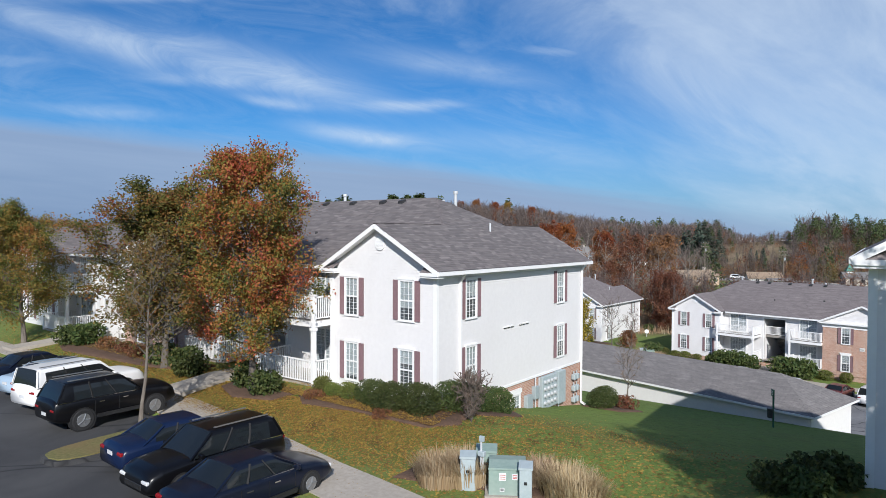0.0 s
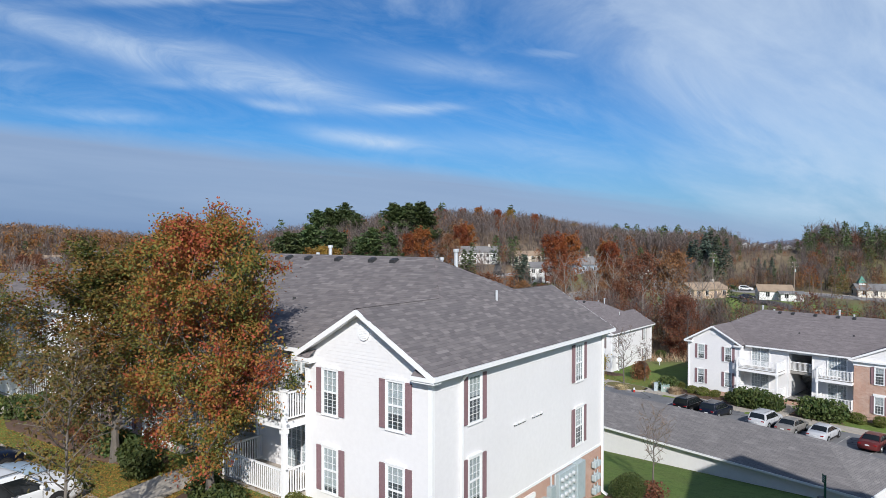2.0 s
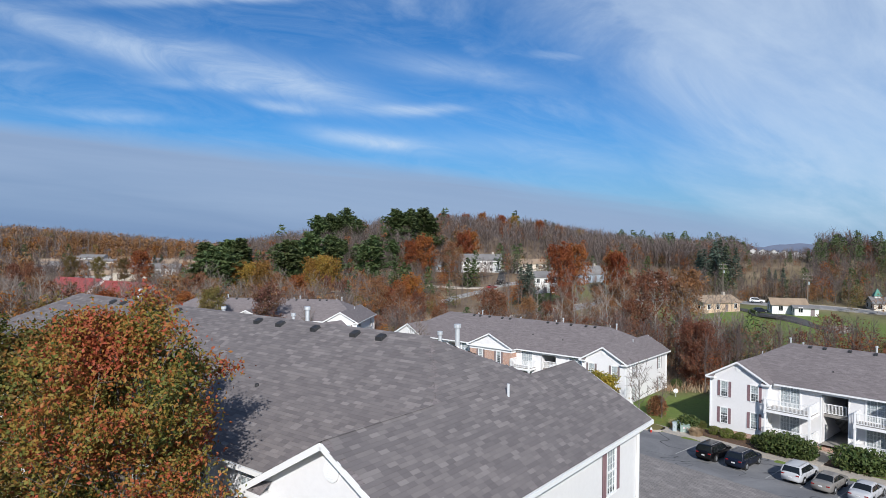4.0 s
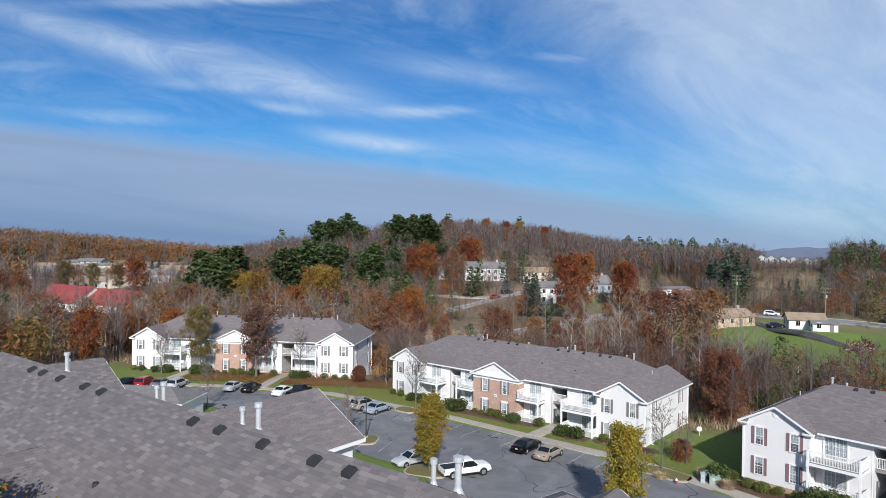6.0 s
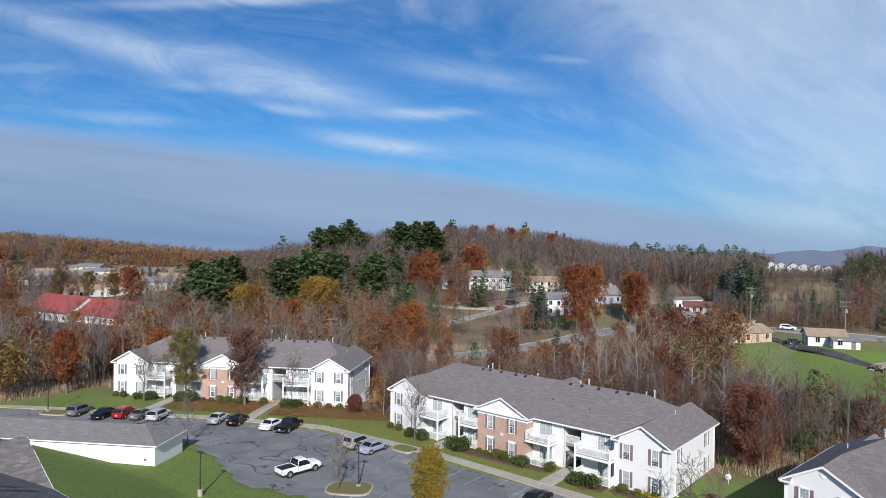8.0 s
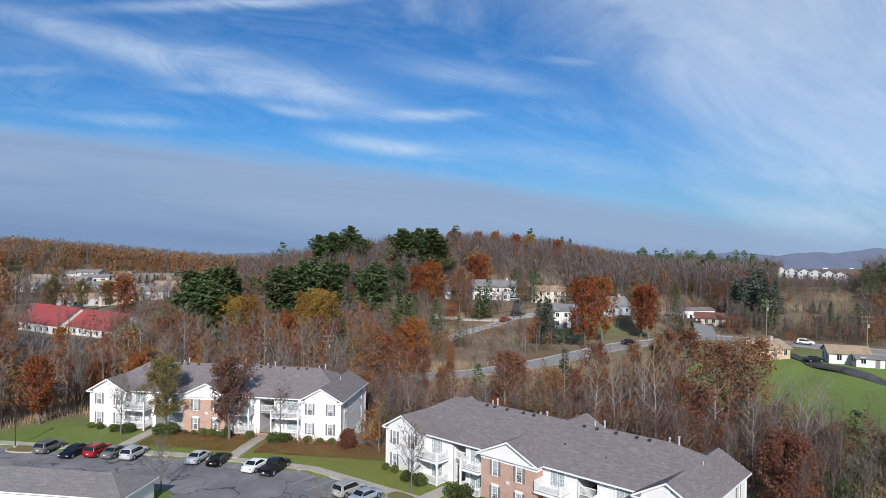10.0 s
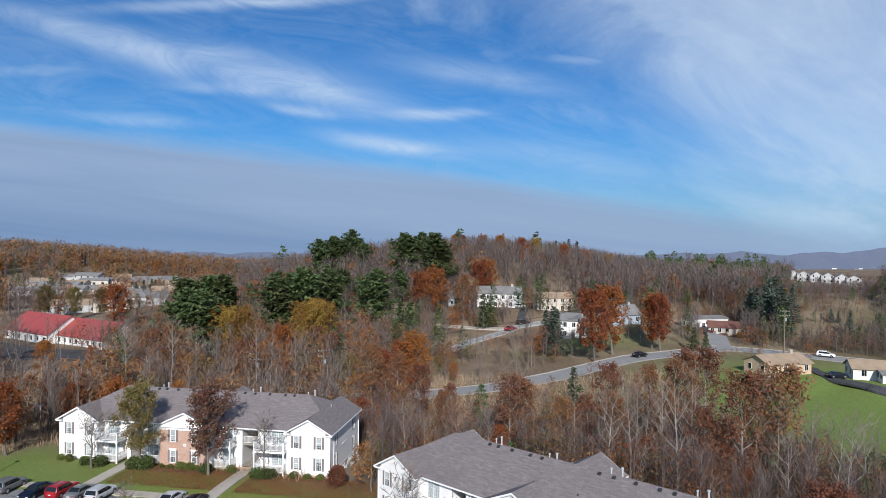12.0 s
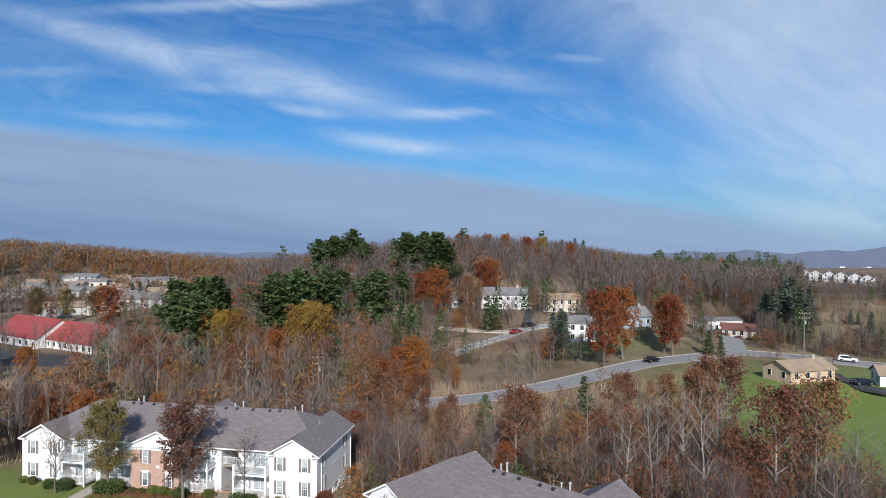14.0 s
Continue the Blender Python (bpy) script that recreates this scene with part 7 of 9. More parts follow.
# length, width, height, ground clearance, wheel radius, axles, stations (x, shoulder, deck), glass house (rear base, rear top, front top, front base), belt
KINDS = {
    "sedan": (4.75, 1.82, 1.45, 0.20, 0.33, (-1.38, 1.42), [(-2.37, 0.72, 0.78), (-2.25, 0.88, 0.98), (-1.55, 0.94, 1.03), (-0.9, 0.93, 0.98), (0.9, 0.90, 0.95), (1.2, 0.88, 0.96), (1.9, 0.80, 0.86), (2.25, 0.68, 0.74), (2.37, 0.52, 0.58)], (-1.72, -0.95, 0.32, 1.12), 0.92),
    "suv": (4.65, 1.87, 1.70, 0.24, 0.36, (-1.36, 1.34), [(-2.32, 0.80, 0.88), (-2.22, 1.02, 1.10), (-1.4, 1.06, 1.10), (0.8, 1.02, 1.06), (1.15, 1.00, 1.07), (1.9, 0.93, 1.00), (2.2, 0.80, 0.88), (2.32, 0.60, 0.66)], (-2.20, -1.92, 0.30, 1.05), 1.04),
    "large suv": (5.2, 2.0, 1.88, 0.26, 0.39, (-1.52, 1.50), [(-2.6, 0.85, 0.95), (-2.52, 1.12, 1.18), (-1.4, 1.15, 1.18), (1.0, 1.12, 1.15), (1.35, 1.10, 1.16), (2.3, 1.04, 1.10), (2.52, 0.88, 0.96), (2.6, 0.66, 0.72)], (-2.50, -2.38, 0.35, 1.15), 1.13),
    "offroad": (4.85, 1.95, 1.90, 0.38, 0.42, (-1.42, 1.44), [(-2.42, 1.00, 1.08), (-2.34, 1.20, 1.26), (-1.2, 1.22, 1.26), (0.8, 1.20, 1.24), (1.15, 1.20, 1.27), (2.1, 1.14, 1.22), (2.34, 0.98, 1.06), (2.42, 0.78, 0.86)], (-2.32, -2.0, 0.22, 0.92), 1.20),
    "pickup": (5.6, 1.95, 1.85, 0.32, 0.41, (-1.75, 1.78), [(-0.72, 1.10, 1.14), (-0.4, 1.12, 1.15), (1.1, 1.12, 1.15), (1.5, 1.12, 1.17), (2.45, 1.05, 1.12), (2.72, 0.90, 0.98), (2.8, 0.62, 0.68)], (-0.66, -0.48, 0.62, 1.30), 1.12),
}


def build_car(kind, colour, rgb, m, label, cap=False):
    length, W, H, clear, wr, axles, stations, (rb, rt, ft, fb), belt = KINDS[kind]
    paint = car_paint(colour, rgb)
    root = empty("pickup_truck" if kind == "pickup" else "car", m)
    hw = W / 2
    bm = bmesh.new()
    rings = []
    xs = [s[0] for s in stations]
    fine = sorted(set(xs + [xs[0] + (xs[-1] - xs[0]) * k / 22 for k in range(23)]))
    for x in fine:
        sh, dk = float(np.interp(x, xs, [s[1] for s in stations])), float(np.interp(x, xs, [s[2] for s in stations]))
        e = max(0.0, (abs(x) - length * 0.36) / (length * 0.14)) if kind != "pickup" or x > 0 else 0.0
        w = hw * (1 - 0.13 * min(1, e) ** 2)
        lo = clear + 0.12 * min(1, e) ** 2
        waist = lo + (sh - lo) * 0.55
        half = [(0.86, lo), (0.955, lo + 0.07), (0.985, lo + (waist - lo) * 0.5), (1.0, waist), (0.985, sh - 0.10), (0.955, sh - 0.03), (0.90, sh + 0.015), (0.70, dk), (0.35, dk + 0.022)]
        rings.append([(x, -w * a, z) for a, z in half] + [(x, w * a, z) for a, z in half[::-1]])
    loft(bm, rings)
    part("body", bm, paint, root, smooth=True)
    if kind == "pickup":
        bm = bmesh.new()
        for s in (-1, 1):
            box(bm, -2.72, min(s * hw * 0.80, s * hw * 0.99), 0.50, -0.74, max(s * hw * 0.80, s * hw * 0.99), 1.16, 0.03)
        box(bm, -2.74, -hw * 0.79, clear + 0.12, -0.74, hw * 0.79, 0.66)
        bed = part("bed", bm, paint, root)
        bm = bmesh.new()
        box(bm, -2.80, -hw * 0.80, 0.52, -2.735, hw * 0.80, 1.14, 0.015)
        part("tailgate", bm, paint, bed)
        bm = bmesh.new()
        if cap:
            loft(bm, [[(-2.72, -hw * 0.93, 1.165), (-2.72, hw * 0.93, 1.165), (-2.5, hw * 0.80, 1.78), (-2.5, -hw * 0.80, 1.78)], [(-0.76, -hw * 0.93, 1.165), (-0.76, hw * 0.93, 1.165), (-0.76, hw * 0.80, 1.84), (-0.76, -hw * 0.80, 1.84)]])
            part("bed_cap", bm, paint, root)
            for s in (-1, 1):
                bm = bmesh.new()
                a = s * hw
                poly(bm, [(-2.35, a * 0.925, 1.3), (-0.95, a * 0.925, 1.3), (-0.95, a * 0.862, 1.66), (-2.25, a * 0.862, 1.66)])
                part("window", bm, CARGLASS, root)
        else:
            box(bm, -2.70, -hw * 0.78, 1.10, -0.76, hw * 0.78, 1.15)
            part("bed_cover", bm, BLACKTRIM, root)
        bm = bmesh.new()
        box(bm, -2.93, -hw * 0.9, 0.48, -2.81, hw * 0.9, 0.68, 0.02)
        part("bumper", bm, CHROME, root)
    # glass house with a rounded outline, its roof panel and pillars
    bb, rw = (hw * 0.90, hw * 0.70) if kind == "sedan" else (hw * 0.93, hw * 0.76)
    glass, shell = bmesh.new(), bmesh.new()
    n = 26
    prof = []
    for k in range(n + 1):
        x = rb + (fb - rb) * k / n
        up = min(1.0, (x - rb) / max(0.05, rt - rb), (fb - x) / max(0.05, fb - ft))
        up = up if up < 0.8 else 0.8 + 0.2 * math.sin((up - 0.8) / 0.2 * math.pi / 2) * 0.98
        crown = 0.025 * (1 - ((x - (rt + ft) / 2) / ((ft - rt) / 2 + 0.2)) ** 2) if rt < x < ft else 0.0
        zt = belt - 0.02 + (H - 0.03 - belt) * max(0.0, up) + crown
        wt = bb + (rw - bb) * max(0.0, up)
        prof.append((x, zt, wt, up))
    rows = []
    for x, zt, wt, up in prof:
        zm = belt - 0.02 + (zt - belt + 0.02) * 0.55
        wm = bb + (wt - bb) * 0.45
        zh, wh = zt - 0.05 * up - 0.30 * (zt - zm), wt + 0.30 * (wm - wt) + 0.008 * up
        half = [(bb, belt - 0.03), (wm, zm), (wh, zh), (wt, zt - 0.05 * up), (wt * 0.93, zt - 0.012), (wt * 0.55, zt + 0.008)]
        rows.append([(x, -a, z) for a, z in half] + [(x, a, z) for a, z in half[::-1]])
    for (x0, _, _, u0), (x1, _, _, u1), r0, r1 in zip(prof, prof[1:], rows, rows[1:]):
        back = rt + (0.34 if kind != "sedan" else -0.30)
        for q in range(11):
            flank = q < 4 or q > 6
            top = (2 <= q <= 8 and min(u0, u1) > 0.9) or (flank and x1 < back and kind != "pickup") or (flank and q in (2, 3, 7, 8) and u1 < u0)
            poly(shell if top else glass, [r0[q], r0[q + 1], r1[q + 1], r1[q]])
    for bmx in (glass, shell):
        bmesh.ops.remove_doubles(bmx, verts=bmx.verts[:], dist=0.0005)
    part("glasshouse", glass, CARGLASS, root, smooth=True)
    part("roof", shell, paint, root, smooth=True)
    for s in (-1, 1):
        at = lambda f, z: (rb + (rt - rb) * z + f * ((fb + (ft - fb) * z) - (rb + (rt - rb) * z)), s * (bb + (rw - bb) * (z if z > 0.6 else z * 0.82) + 0.004), belt + (H - 0.08 - belt) * z)
        for f in (0.0, 0.36 if kind == "sedan" else 0.40, 0.68, 1.0) if kind != "pickup" else (0.0, 0.42, 1.0):
            bm = bmesh.new()
            beam(bm, at(f, 0.0), at(f, 0.55), 0.07, 0.03)
            beam(bm, at(f, 0.53), at(f, 1.0), 0.065, 0.03)
            part("pillar", bm, TYRE if 0.0 < f < 1.0 else paint, root)
        bm = bmesh.new()
        tail = -length / 2 if kind != "pickup" else -2.79
        tz = 0.88 if kind == "sedan" else 1.02
        box(bm, tail - 0.008, min(s * hw * 0.52, s * hw * 0.855), tz - 0.17, tail + (0.22 if kind != "pickup" else 0.03), max(s * hw * 0.52, s * hw * 0.855), tz - 0.05, 0.03)
        part("tail_light", bm, REDLAMP, root, "red tail light")
        bm = bmesh.new()
        nz = stations[-1][1] + 0.07
        box(bm, length / 2 - 0.30, min(s * hw * 0.50, s * hw * 0.862), nz - 0.06, length / 2 + 0.004, max(s * hw * 0.50, s * hw * 0.862), nz + 0.05, 0.03)
        part("headlight", bm, CLEARLAMP, root, "clear headlight")
        bm = bmesh.new()
        box(bm, fb - 0.32, min(s * hw * 0.97, s * (hw + 0.18)), belt, fb - 0.20, max(s * hw * 0.97, s * (hw + 0.18)), belt + 0.13, 0.02)
        part("wing_mirror", bm, paint, root)
        cab0 = axles[0] + 0.45 if kind != "pickup" else -0.62
        for f in (0.0, 0.5, 1.0):
            xs0 = cab0 + (axles[1] - 0.55 - cab0) * f
            bm = bmesh.new()
            beam(bm, (xs0, s * hw * 0.992, clear + 0.22), (xs0, s * hw * 0.988, belt - 0.10), 0.014, 0.022)
            part("door_seam", bm, BLACKTRIM, root)
            if f < 0.9:
                bm = bmesh.new()
                xh = xs0 + 0.16
                box(bm, xh, min(s * hw * 0.985, s * (hw + 0.015)), belt - 0.20, xh + 0.2, max(s * hw * 0.985, s * (hw + 0.015)), belt - 0.165)
                part("door_handle", bm, CHROME if sum(rgb) < 0.1 else paint, root)
        bm = bmesh.new()
        beam(bm, (rb + 0.08, s * (bb + 0.012), belt - 0.02), (fb - 0.12, s * (bb + 0.012), belt - 0.02), 0.02, 0.03)
        part("window_trim", bm, CHROME, root)
        if kind in ("suv", "large suv", "offroad"):
            bm = bmesh.new()
            beam(bm, (rt + 0.15, s * rw * 0.86, H + 0.03), (ft - 0.15, s * rw * 0.86, H + 0.03), 0.04, 0.035)
            part("roof_rail", bm, RIM, root, "bright roof rail")
        bm = bmesh.new()
        beam(bm, (axles[0] + 0.5, s * hw * 0.985, clear + 0.10), (axles[1] - 0.5, s * hw * 0.985, clear + 0.10), 0.06, 0.14)
        part("sill", bm, BLACKTRIM, root)
        for ax in axles:
            bm = bmesh.new()
            tube(bm, (ax, s * (hw - 0.26), wr), (ax, s * (hw + 0.006), wr), wr * 1.15, wr * 1.15, 18)
            part("wheel_arch", bm, BLACKTRIM, root)
            bm = bmesh.new()
            tube(bm, (ax, s * (hw - 0.22), wr), (ax, s * (hw + 0.01), wr), wr, wr, 20)
            tube(bm, (ax, s * (hw + 0.01), wr), (ax, s * (hw + 0.03), wr), wr, wr * 0.9, 20)
            wheel = part("wheel", bm, TYRE, root)
            bm = bmesh.new()
            tube(bm, (ax, s * (hw + 0.025), wr), (ax, s * (hw + 0.035), wr), wr * 0.62, wr * 0.60, 18)
            for k in range(5):
                a = k * 2 * math.pi / 5
                beam(bm, (ax, s * (hw + 0.04), wr), (ax + math.cos(a) * wr * 0.6, s * (hw + 0.04), wr + math.sin(a) * wr * 0.6), 0.05, 0.02)
            part("rim", bm, RIM, wheel)
    bm = bmesh.new()
    tail = -length / 2 - (0.012 if kind != "pickup" else 0.025)
    box(bm, tail - 0.012, -0.17, 0.66, tail + 0.012, 0.17, 0.78)
    part("number_plate", bm, CLEARLAMP, root, "pale blank number plate")
    bm = bmesh.new()
    box(bm, length / 2 - 0.10, -hw * 0.5, clear + 0.18, length / 2 + 0.012, hw * 0.5, stations[-1][1] - 0.02, 0.015)
    part("grille", bm, BLACKTRIM, root)
    return tagged(root, label, "pickup" if kind == "pickup" else "car", "parked cars")


BLACK, NAVY, BLUE, WHITE, SILVER, GREY, TAN, RED = (0.004, 0.004, 0.005), (0.006, 0.009, 0.020), (0.006, 0.014, 0.045), (0.78, 0.78, 0.77), (0.45, 0.46, 0.48), (0.14, 0.145, 0.15), (0.30, 0.26, 0.21), (0.30, 0.015, 0.02)
UPZ, LOWZ = -0.398, -8.348
for kind, cname, rgb, x, y, z, head, label, cap in (
    ("offroad", "black", BLACK, -9.4, -7.4, UPZ, 90, "large black estate car with tall tyres at the kerb", False),
    ("large suv", "white", WHITE, -13.0, -6.75, UPZ, 98, "white large estate car with dark windows at the kerb", False),
    ("sedan", "pale_blue", (0.35, 0.45, 0.55), -15.9, -6.5, UPZ, 97, "pale blue saloon car at the kerb", False),
    ("sedan", "navy", NAVY, -18.7, -6.3, UPZ, 97, "dark navy saloon car at the kerb", False),
    ("sedan", "blue", BLUE, -3.45, -8.0, UPZ, 86, "metallic blue saloon car by a grass island", False),
    ("suv", "black", BLACK, -1.2, -8.6, UPZ, 268, "black hatchback with bright roof rails, backed in", False),
    ("sedan", "navy", NAVY, 1.15, -8.9, UPZ, 90, "dark navy saloon car beside the pavement", False),
    ("suv", "grey", GREY, -97.6, 42.2, LOWZ, 120, "dark grey hatchback by a lamp post", False),
    ("sedan", "navy", NAVY, -93.4, 43.6, LOWZ, 300, "dark navy saloon car, backed in", False),
    ("suv", "red", RED, -91.4, 45.7, LOWZ, 120, "red hatchback car in a row", False),
    ("sedan", "grey", GREY, -89.3, 46.9, LOWZ, 120, "grey saloon car in a row", False),
    ("suv", "silver", SILVER, -86.9, 48.2, LOWZ, 120, "silver hatchback beside marked bays", False),
    ("sedan", "silver", SILVER, -79.4, 52.7, LOWZ, 120, "silver saloon car by the pavement", False),
    ("sedan", "black", BLACK, -76.6, 53.9, LOWZ, 120, "black saloon car by the pavement", False),
    ("sedan", "white", WHITE, -71.4, 55.6, LOWZ, 112, "white saloon car beside a black pickup", False),
    ("pickup", "black", BLACK, -69.0, 56.6, LOWZ, 112, "black pickup truck beside a white car", False),
    ("suv", "tan_silver", (0.34, 0.33, 0.31), -57.0, 57.6, LOWZ, 92, "silver boxy estate car by the pavement", False),
    ("sedan", "steel", (0.28, 0.33, 0.40), -54.3, 57.5, LOWZ, 92, "steel blue saloon car by the pavement", False),
    ("pickup", "white", WHITE, -55.3, 47.0, LOWZ, 83, "white pickup truck with a dark bed cover", False),
    ("pickup", "white", WHITE, -32.0, 46.2, LOWZ, 60, "white pickup truck behind a golden tree", False),
    ("sedan", "silver", SILVER, -37.9, 45.3, LOWZ, 255, "silver saloon car beside a golden tree", False),
    ("sedan", "black", BLACK, -31.2, 56.4, LOWZ, 90, "black saloon car in front of a path", False),
    ("sedan", "tan", TAN, -28.2, 55.9, LOWZ, 90, "tan saloon car in front of a path", False),
    ("suv", "black", BLACK, -7.9, 52.9, LOWZ, 78, "black hatchback car by box shrubs", False),
    ("suv", "navy", NAVY, -5.2, 52.4, LOWZ, 78, "navy boxy estate car by box shrubs", False),
    ("suv", "silver", SILVER, -0.6, 51.7, LOWZ, 78, "silver hatchback car by a breezeway path", False),
    ("sedan", "warm_grey", (0.20, 0.19, 0.18), 1.7, 51.0, LOWZ, 78, "warm grey saloon car by a breezeway path", False),
    ("sedan", "silver", SILVER, 4.3, 50.5, LOWZ, 78, "pale silver saloon car before the brick wing", False),
    ("sedan", "dark_red", (0.10, 0.02, 0.02), 8.1, 50.2, LOWZ, 78, "dark red saloon car before the brick wing", False),
    ("large suv", "white", WHITE, 11.0, 49.6, LOWZ, 78, "white large estate car by the pavement", False),
):
    build_car(kind, cname, rgb, pose(x, y, z, 0, 0, head) @ Matrix.Scale(0.91 if z == UPZ else 0.89, 4), label, cap)

# ------------------------------------------------------------------ ground details
MULCH = grained("bark_mulch", (0.075, 0.045, 0.03), (0.15, 0.09, 0.06), 14.0, 0.95, bumps=0.5, dist=0.03)
ISLE = grained("worn_grass", (0.10, 0.11, 0.035), (0.21, 0.18, 0.07), 9.0, 0.95, bumps=0.5, dist=0.03, c2=(0.20, 0.13, 0.06))


def patch(name, ring, lift, material, label, category, n=14):
    """A low bed draped on the ground inside a rounded outline."""
    cx, cy = sum(p[0] for p in ring) / len(ring), sum(p[1] for p in ring) / len(ring)
    bm = bmesh.new()
    fine = []
    for k in range(len(ring)):
        (x0, y0), (x1, y1) = ring[k], ring[(k + 1) % len(ring)]
        fine += [(x0 + (x1 - x0) * j / 4, y0 + (y1 - y0) * j / 4) for j in range(4)]
    prev = None
    rows = []
    for f, h in ((1.0, -0.10), (0.97, 0.6), (0.8, 1.0), (0.5, 1.0)):
        rows.append([bm.verts.new((cx + (x - cx) * f, cy + (y - cy) * f, float(ground_z(cx + (x - cx) * f, cy + (y - cy) * f)) + lift * h)) for x, y in fine])
    for a, b in zip(rows, rows[1:]):
        for k in range(len(fine)):
            j = (k + 1) % len(fine)
            bm.faces.new((a[k], a[j], b[j], b[k]))
    bm.faces.new(rows[-1])
    bmesh.ops.triangulate(bm, faces=[f for f in bm.faces if len(f.verts) > 4])
    return tagged(part(name, bm, material, None, label, smooth=True), "", category, kind="structure")


def to_world(ox, oy, rot, pts):
    c, s = math.cos(radians(rot)), math.sin(radians(rot))
    return [(ox + c * x - s * y, oy + s * x + c * y) for x, y in pts]


BED_WING = [(-5.4, -0.05), (1.6, -0.05), (2.2, -1.0), (1.2, -1.9), (-2.0, -1.9), (-4.6, -2.3), (-5.6, -1.6)]
for ox, oy, rot in ((0, 0, 0), (-21.4, 65.0, -2.4), (-71.9, 69.9, 30.1)):
    patch("flower_bed", to_world(ox, oy, rot, BED_WING), 0.09, MULCH, "dark brown bark mulch bed", "flower bed")
    patch("flower_bed", to_world(ox, oy, rot, [(-9.9, -1.1), (-5.8, -1.1), (-5.9, -2.7), (-7.8, -3.2), (-9.6, -2.5)]), 0.09, MULCH, "dark brown bark mulch bed", "flower bed")
    patch("flower_bed", to_world(ox, oy, rot, [(-26.2, -0.6), (-13.0, -0.4), (-12.9, -1.6), (-16.0, -2.3), (-24.5, -2.7), (-26.2, -2.2)]), 0.09, MULCH, "dark brown bark mulch bed", "flower bed")
patch("flower_bed", [(0.1, 0.0), (2.0, -0.6), (2.3, 3.0), (0.9, 4.6), (0.1, 4.4)], 0.09, MULCH, "dark brown bark mulch bed", "flower bed")
patch("flower_bed", [(0.1, 12.9), (2.2, 13.3), (2.5, 15.6), (1.0, 16.2), (0.1, 14.8)], 0.09, MULCH, "dark brown bark mulch bed", "flower bed")
patch("flower_bed", to_world(27.5, 54.6, -9.6, [(-39.5, -0.1), (-23.0, -1.2), (-22.0, -2.4), (-31.0, -3.3), (-39.0, -2.2), (-41, -0.8)]), 0.09, MULCH, "dark brown bark mulch bed", "flower bed")
patch("flower_bed", [(3.0, -5.6), (6.3, -4.6), (8.6, -4.3), (8.2, -3.2), (5.2, -3.6), (3.0, -4.3)], 0.06, MULCH, "leaf-strewn bed round the utility boxes", "flower bed")


def island(ring, level, label, rim=None):
    """A raised grass island with a concrete kerb, in a car park."""
    bm = bmesh.new()
    slab(bm, [(x, y, level + 0.15) for x, y in ring], 0.3)
    kerb = tagged(part("kerb", bm, rim or CONC, None, "low kerb round a grass island"), "", "kerb", kind="structure")
    cx, cy = sum(p[0] for p in ring) / len(ring), sum(p[1] for p in ring) / len(ring)
    bm = bmesh.new()
    slab(bm, [(cx + (x - cx) * 0.90, cy + (y - cy) * 0.95, level + 0.19) for x, y in ring], 0.2)
    tagged(part("grass_island", bm, ISLE, None, label), "", "grass island", kind="structure")


def rounded(cx, cy, a, b, rot, n=18):
    c, s = math.cos(radians(rot)), math.sin(radians(rot))
    out = []
    for k in range(n):
        t = 2 * math.pi * k / n
        x, y = a * math.copysign(abs(math.cos(t)) ** 0.6, math.cos(t)), b * math.copysign(abs(math.sin(t)) ** 0.6, math.sin(t))
        out.append((cx + c * x - s * y, cy + s * x + c * y))
    return out


island(rounded(-6.05, -8.6, 2.35, 0.85, 92), -0.40, "worn yellow-green grass island with a tree", ASPHALT)
island(rounded(-47.6, 47.2, 2.4, 1.7, 30), -8.35, "leaf-strewn grass island with a lamp post")
island(rounded(-15.4, 44.0, 2.6, 1.5, -12), -8.35, "leaf-strewn grass island with a golden tree")
island(rounded(-35.2, 44.3, 2.2, 1.5, 20), -8.35, "leaf-strewn grass island with a golden tree")
island(rounded(-51.8, 60.3, 1.6, 1.1, 0), -8.35, "small grass island with a bare tree")
island(rounded(-100.5, 40.2, 2.2, 1.3, 30), -8.35, "grass island with a lamp post")
island(rounded(-17.0, 58.6, 2.6, 1.2, -8), -8.35, "grass island with a hydrant")


def bay_lines(x0, y0, dx, dy, ang, n, length, z, label):
    for k in range(n):
        bm = bmesh.new()
        c, s = math.cos(radians(ang)), math.sin(radians(ang))
        ax, ay = x0 + dx * k, y0 + dy * k
        beam(bm, (ax, ay, z + 0.002), (ax + c * length, ay + s * length, z + 0.002), 0.10, 0.006)
        tagged(part("bay_line", bm, PAINT, None, label), "", "road marking", "bay markings", "structure")


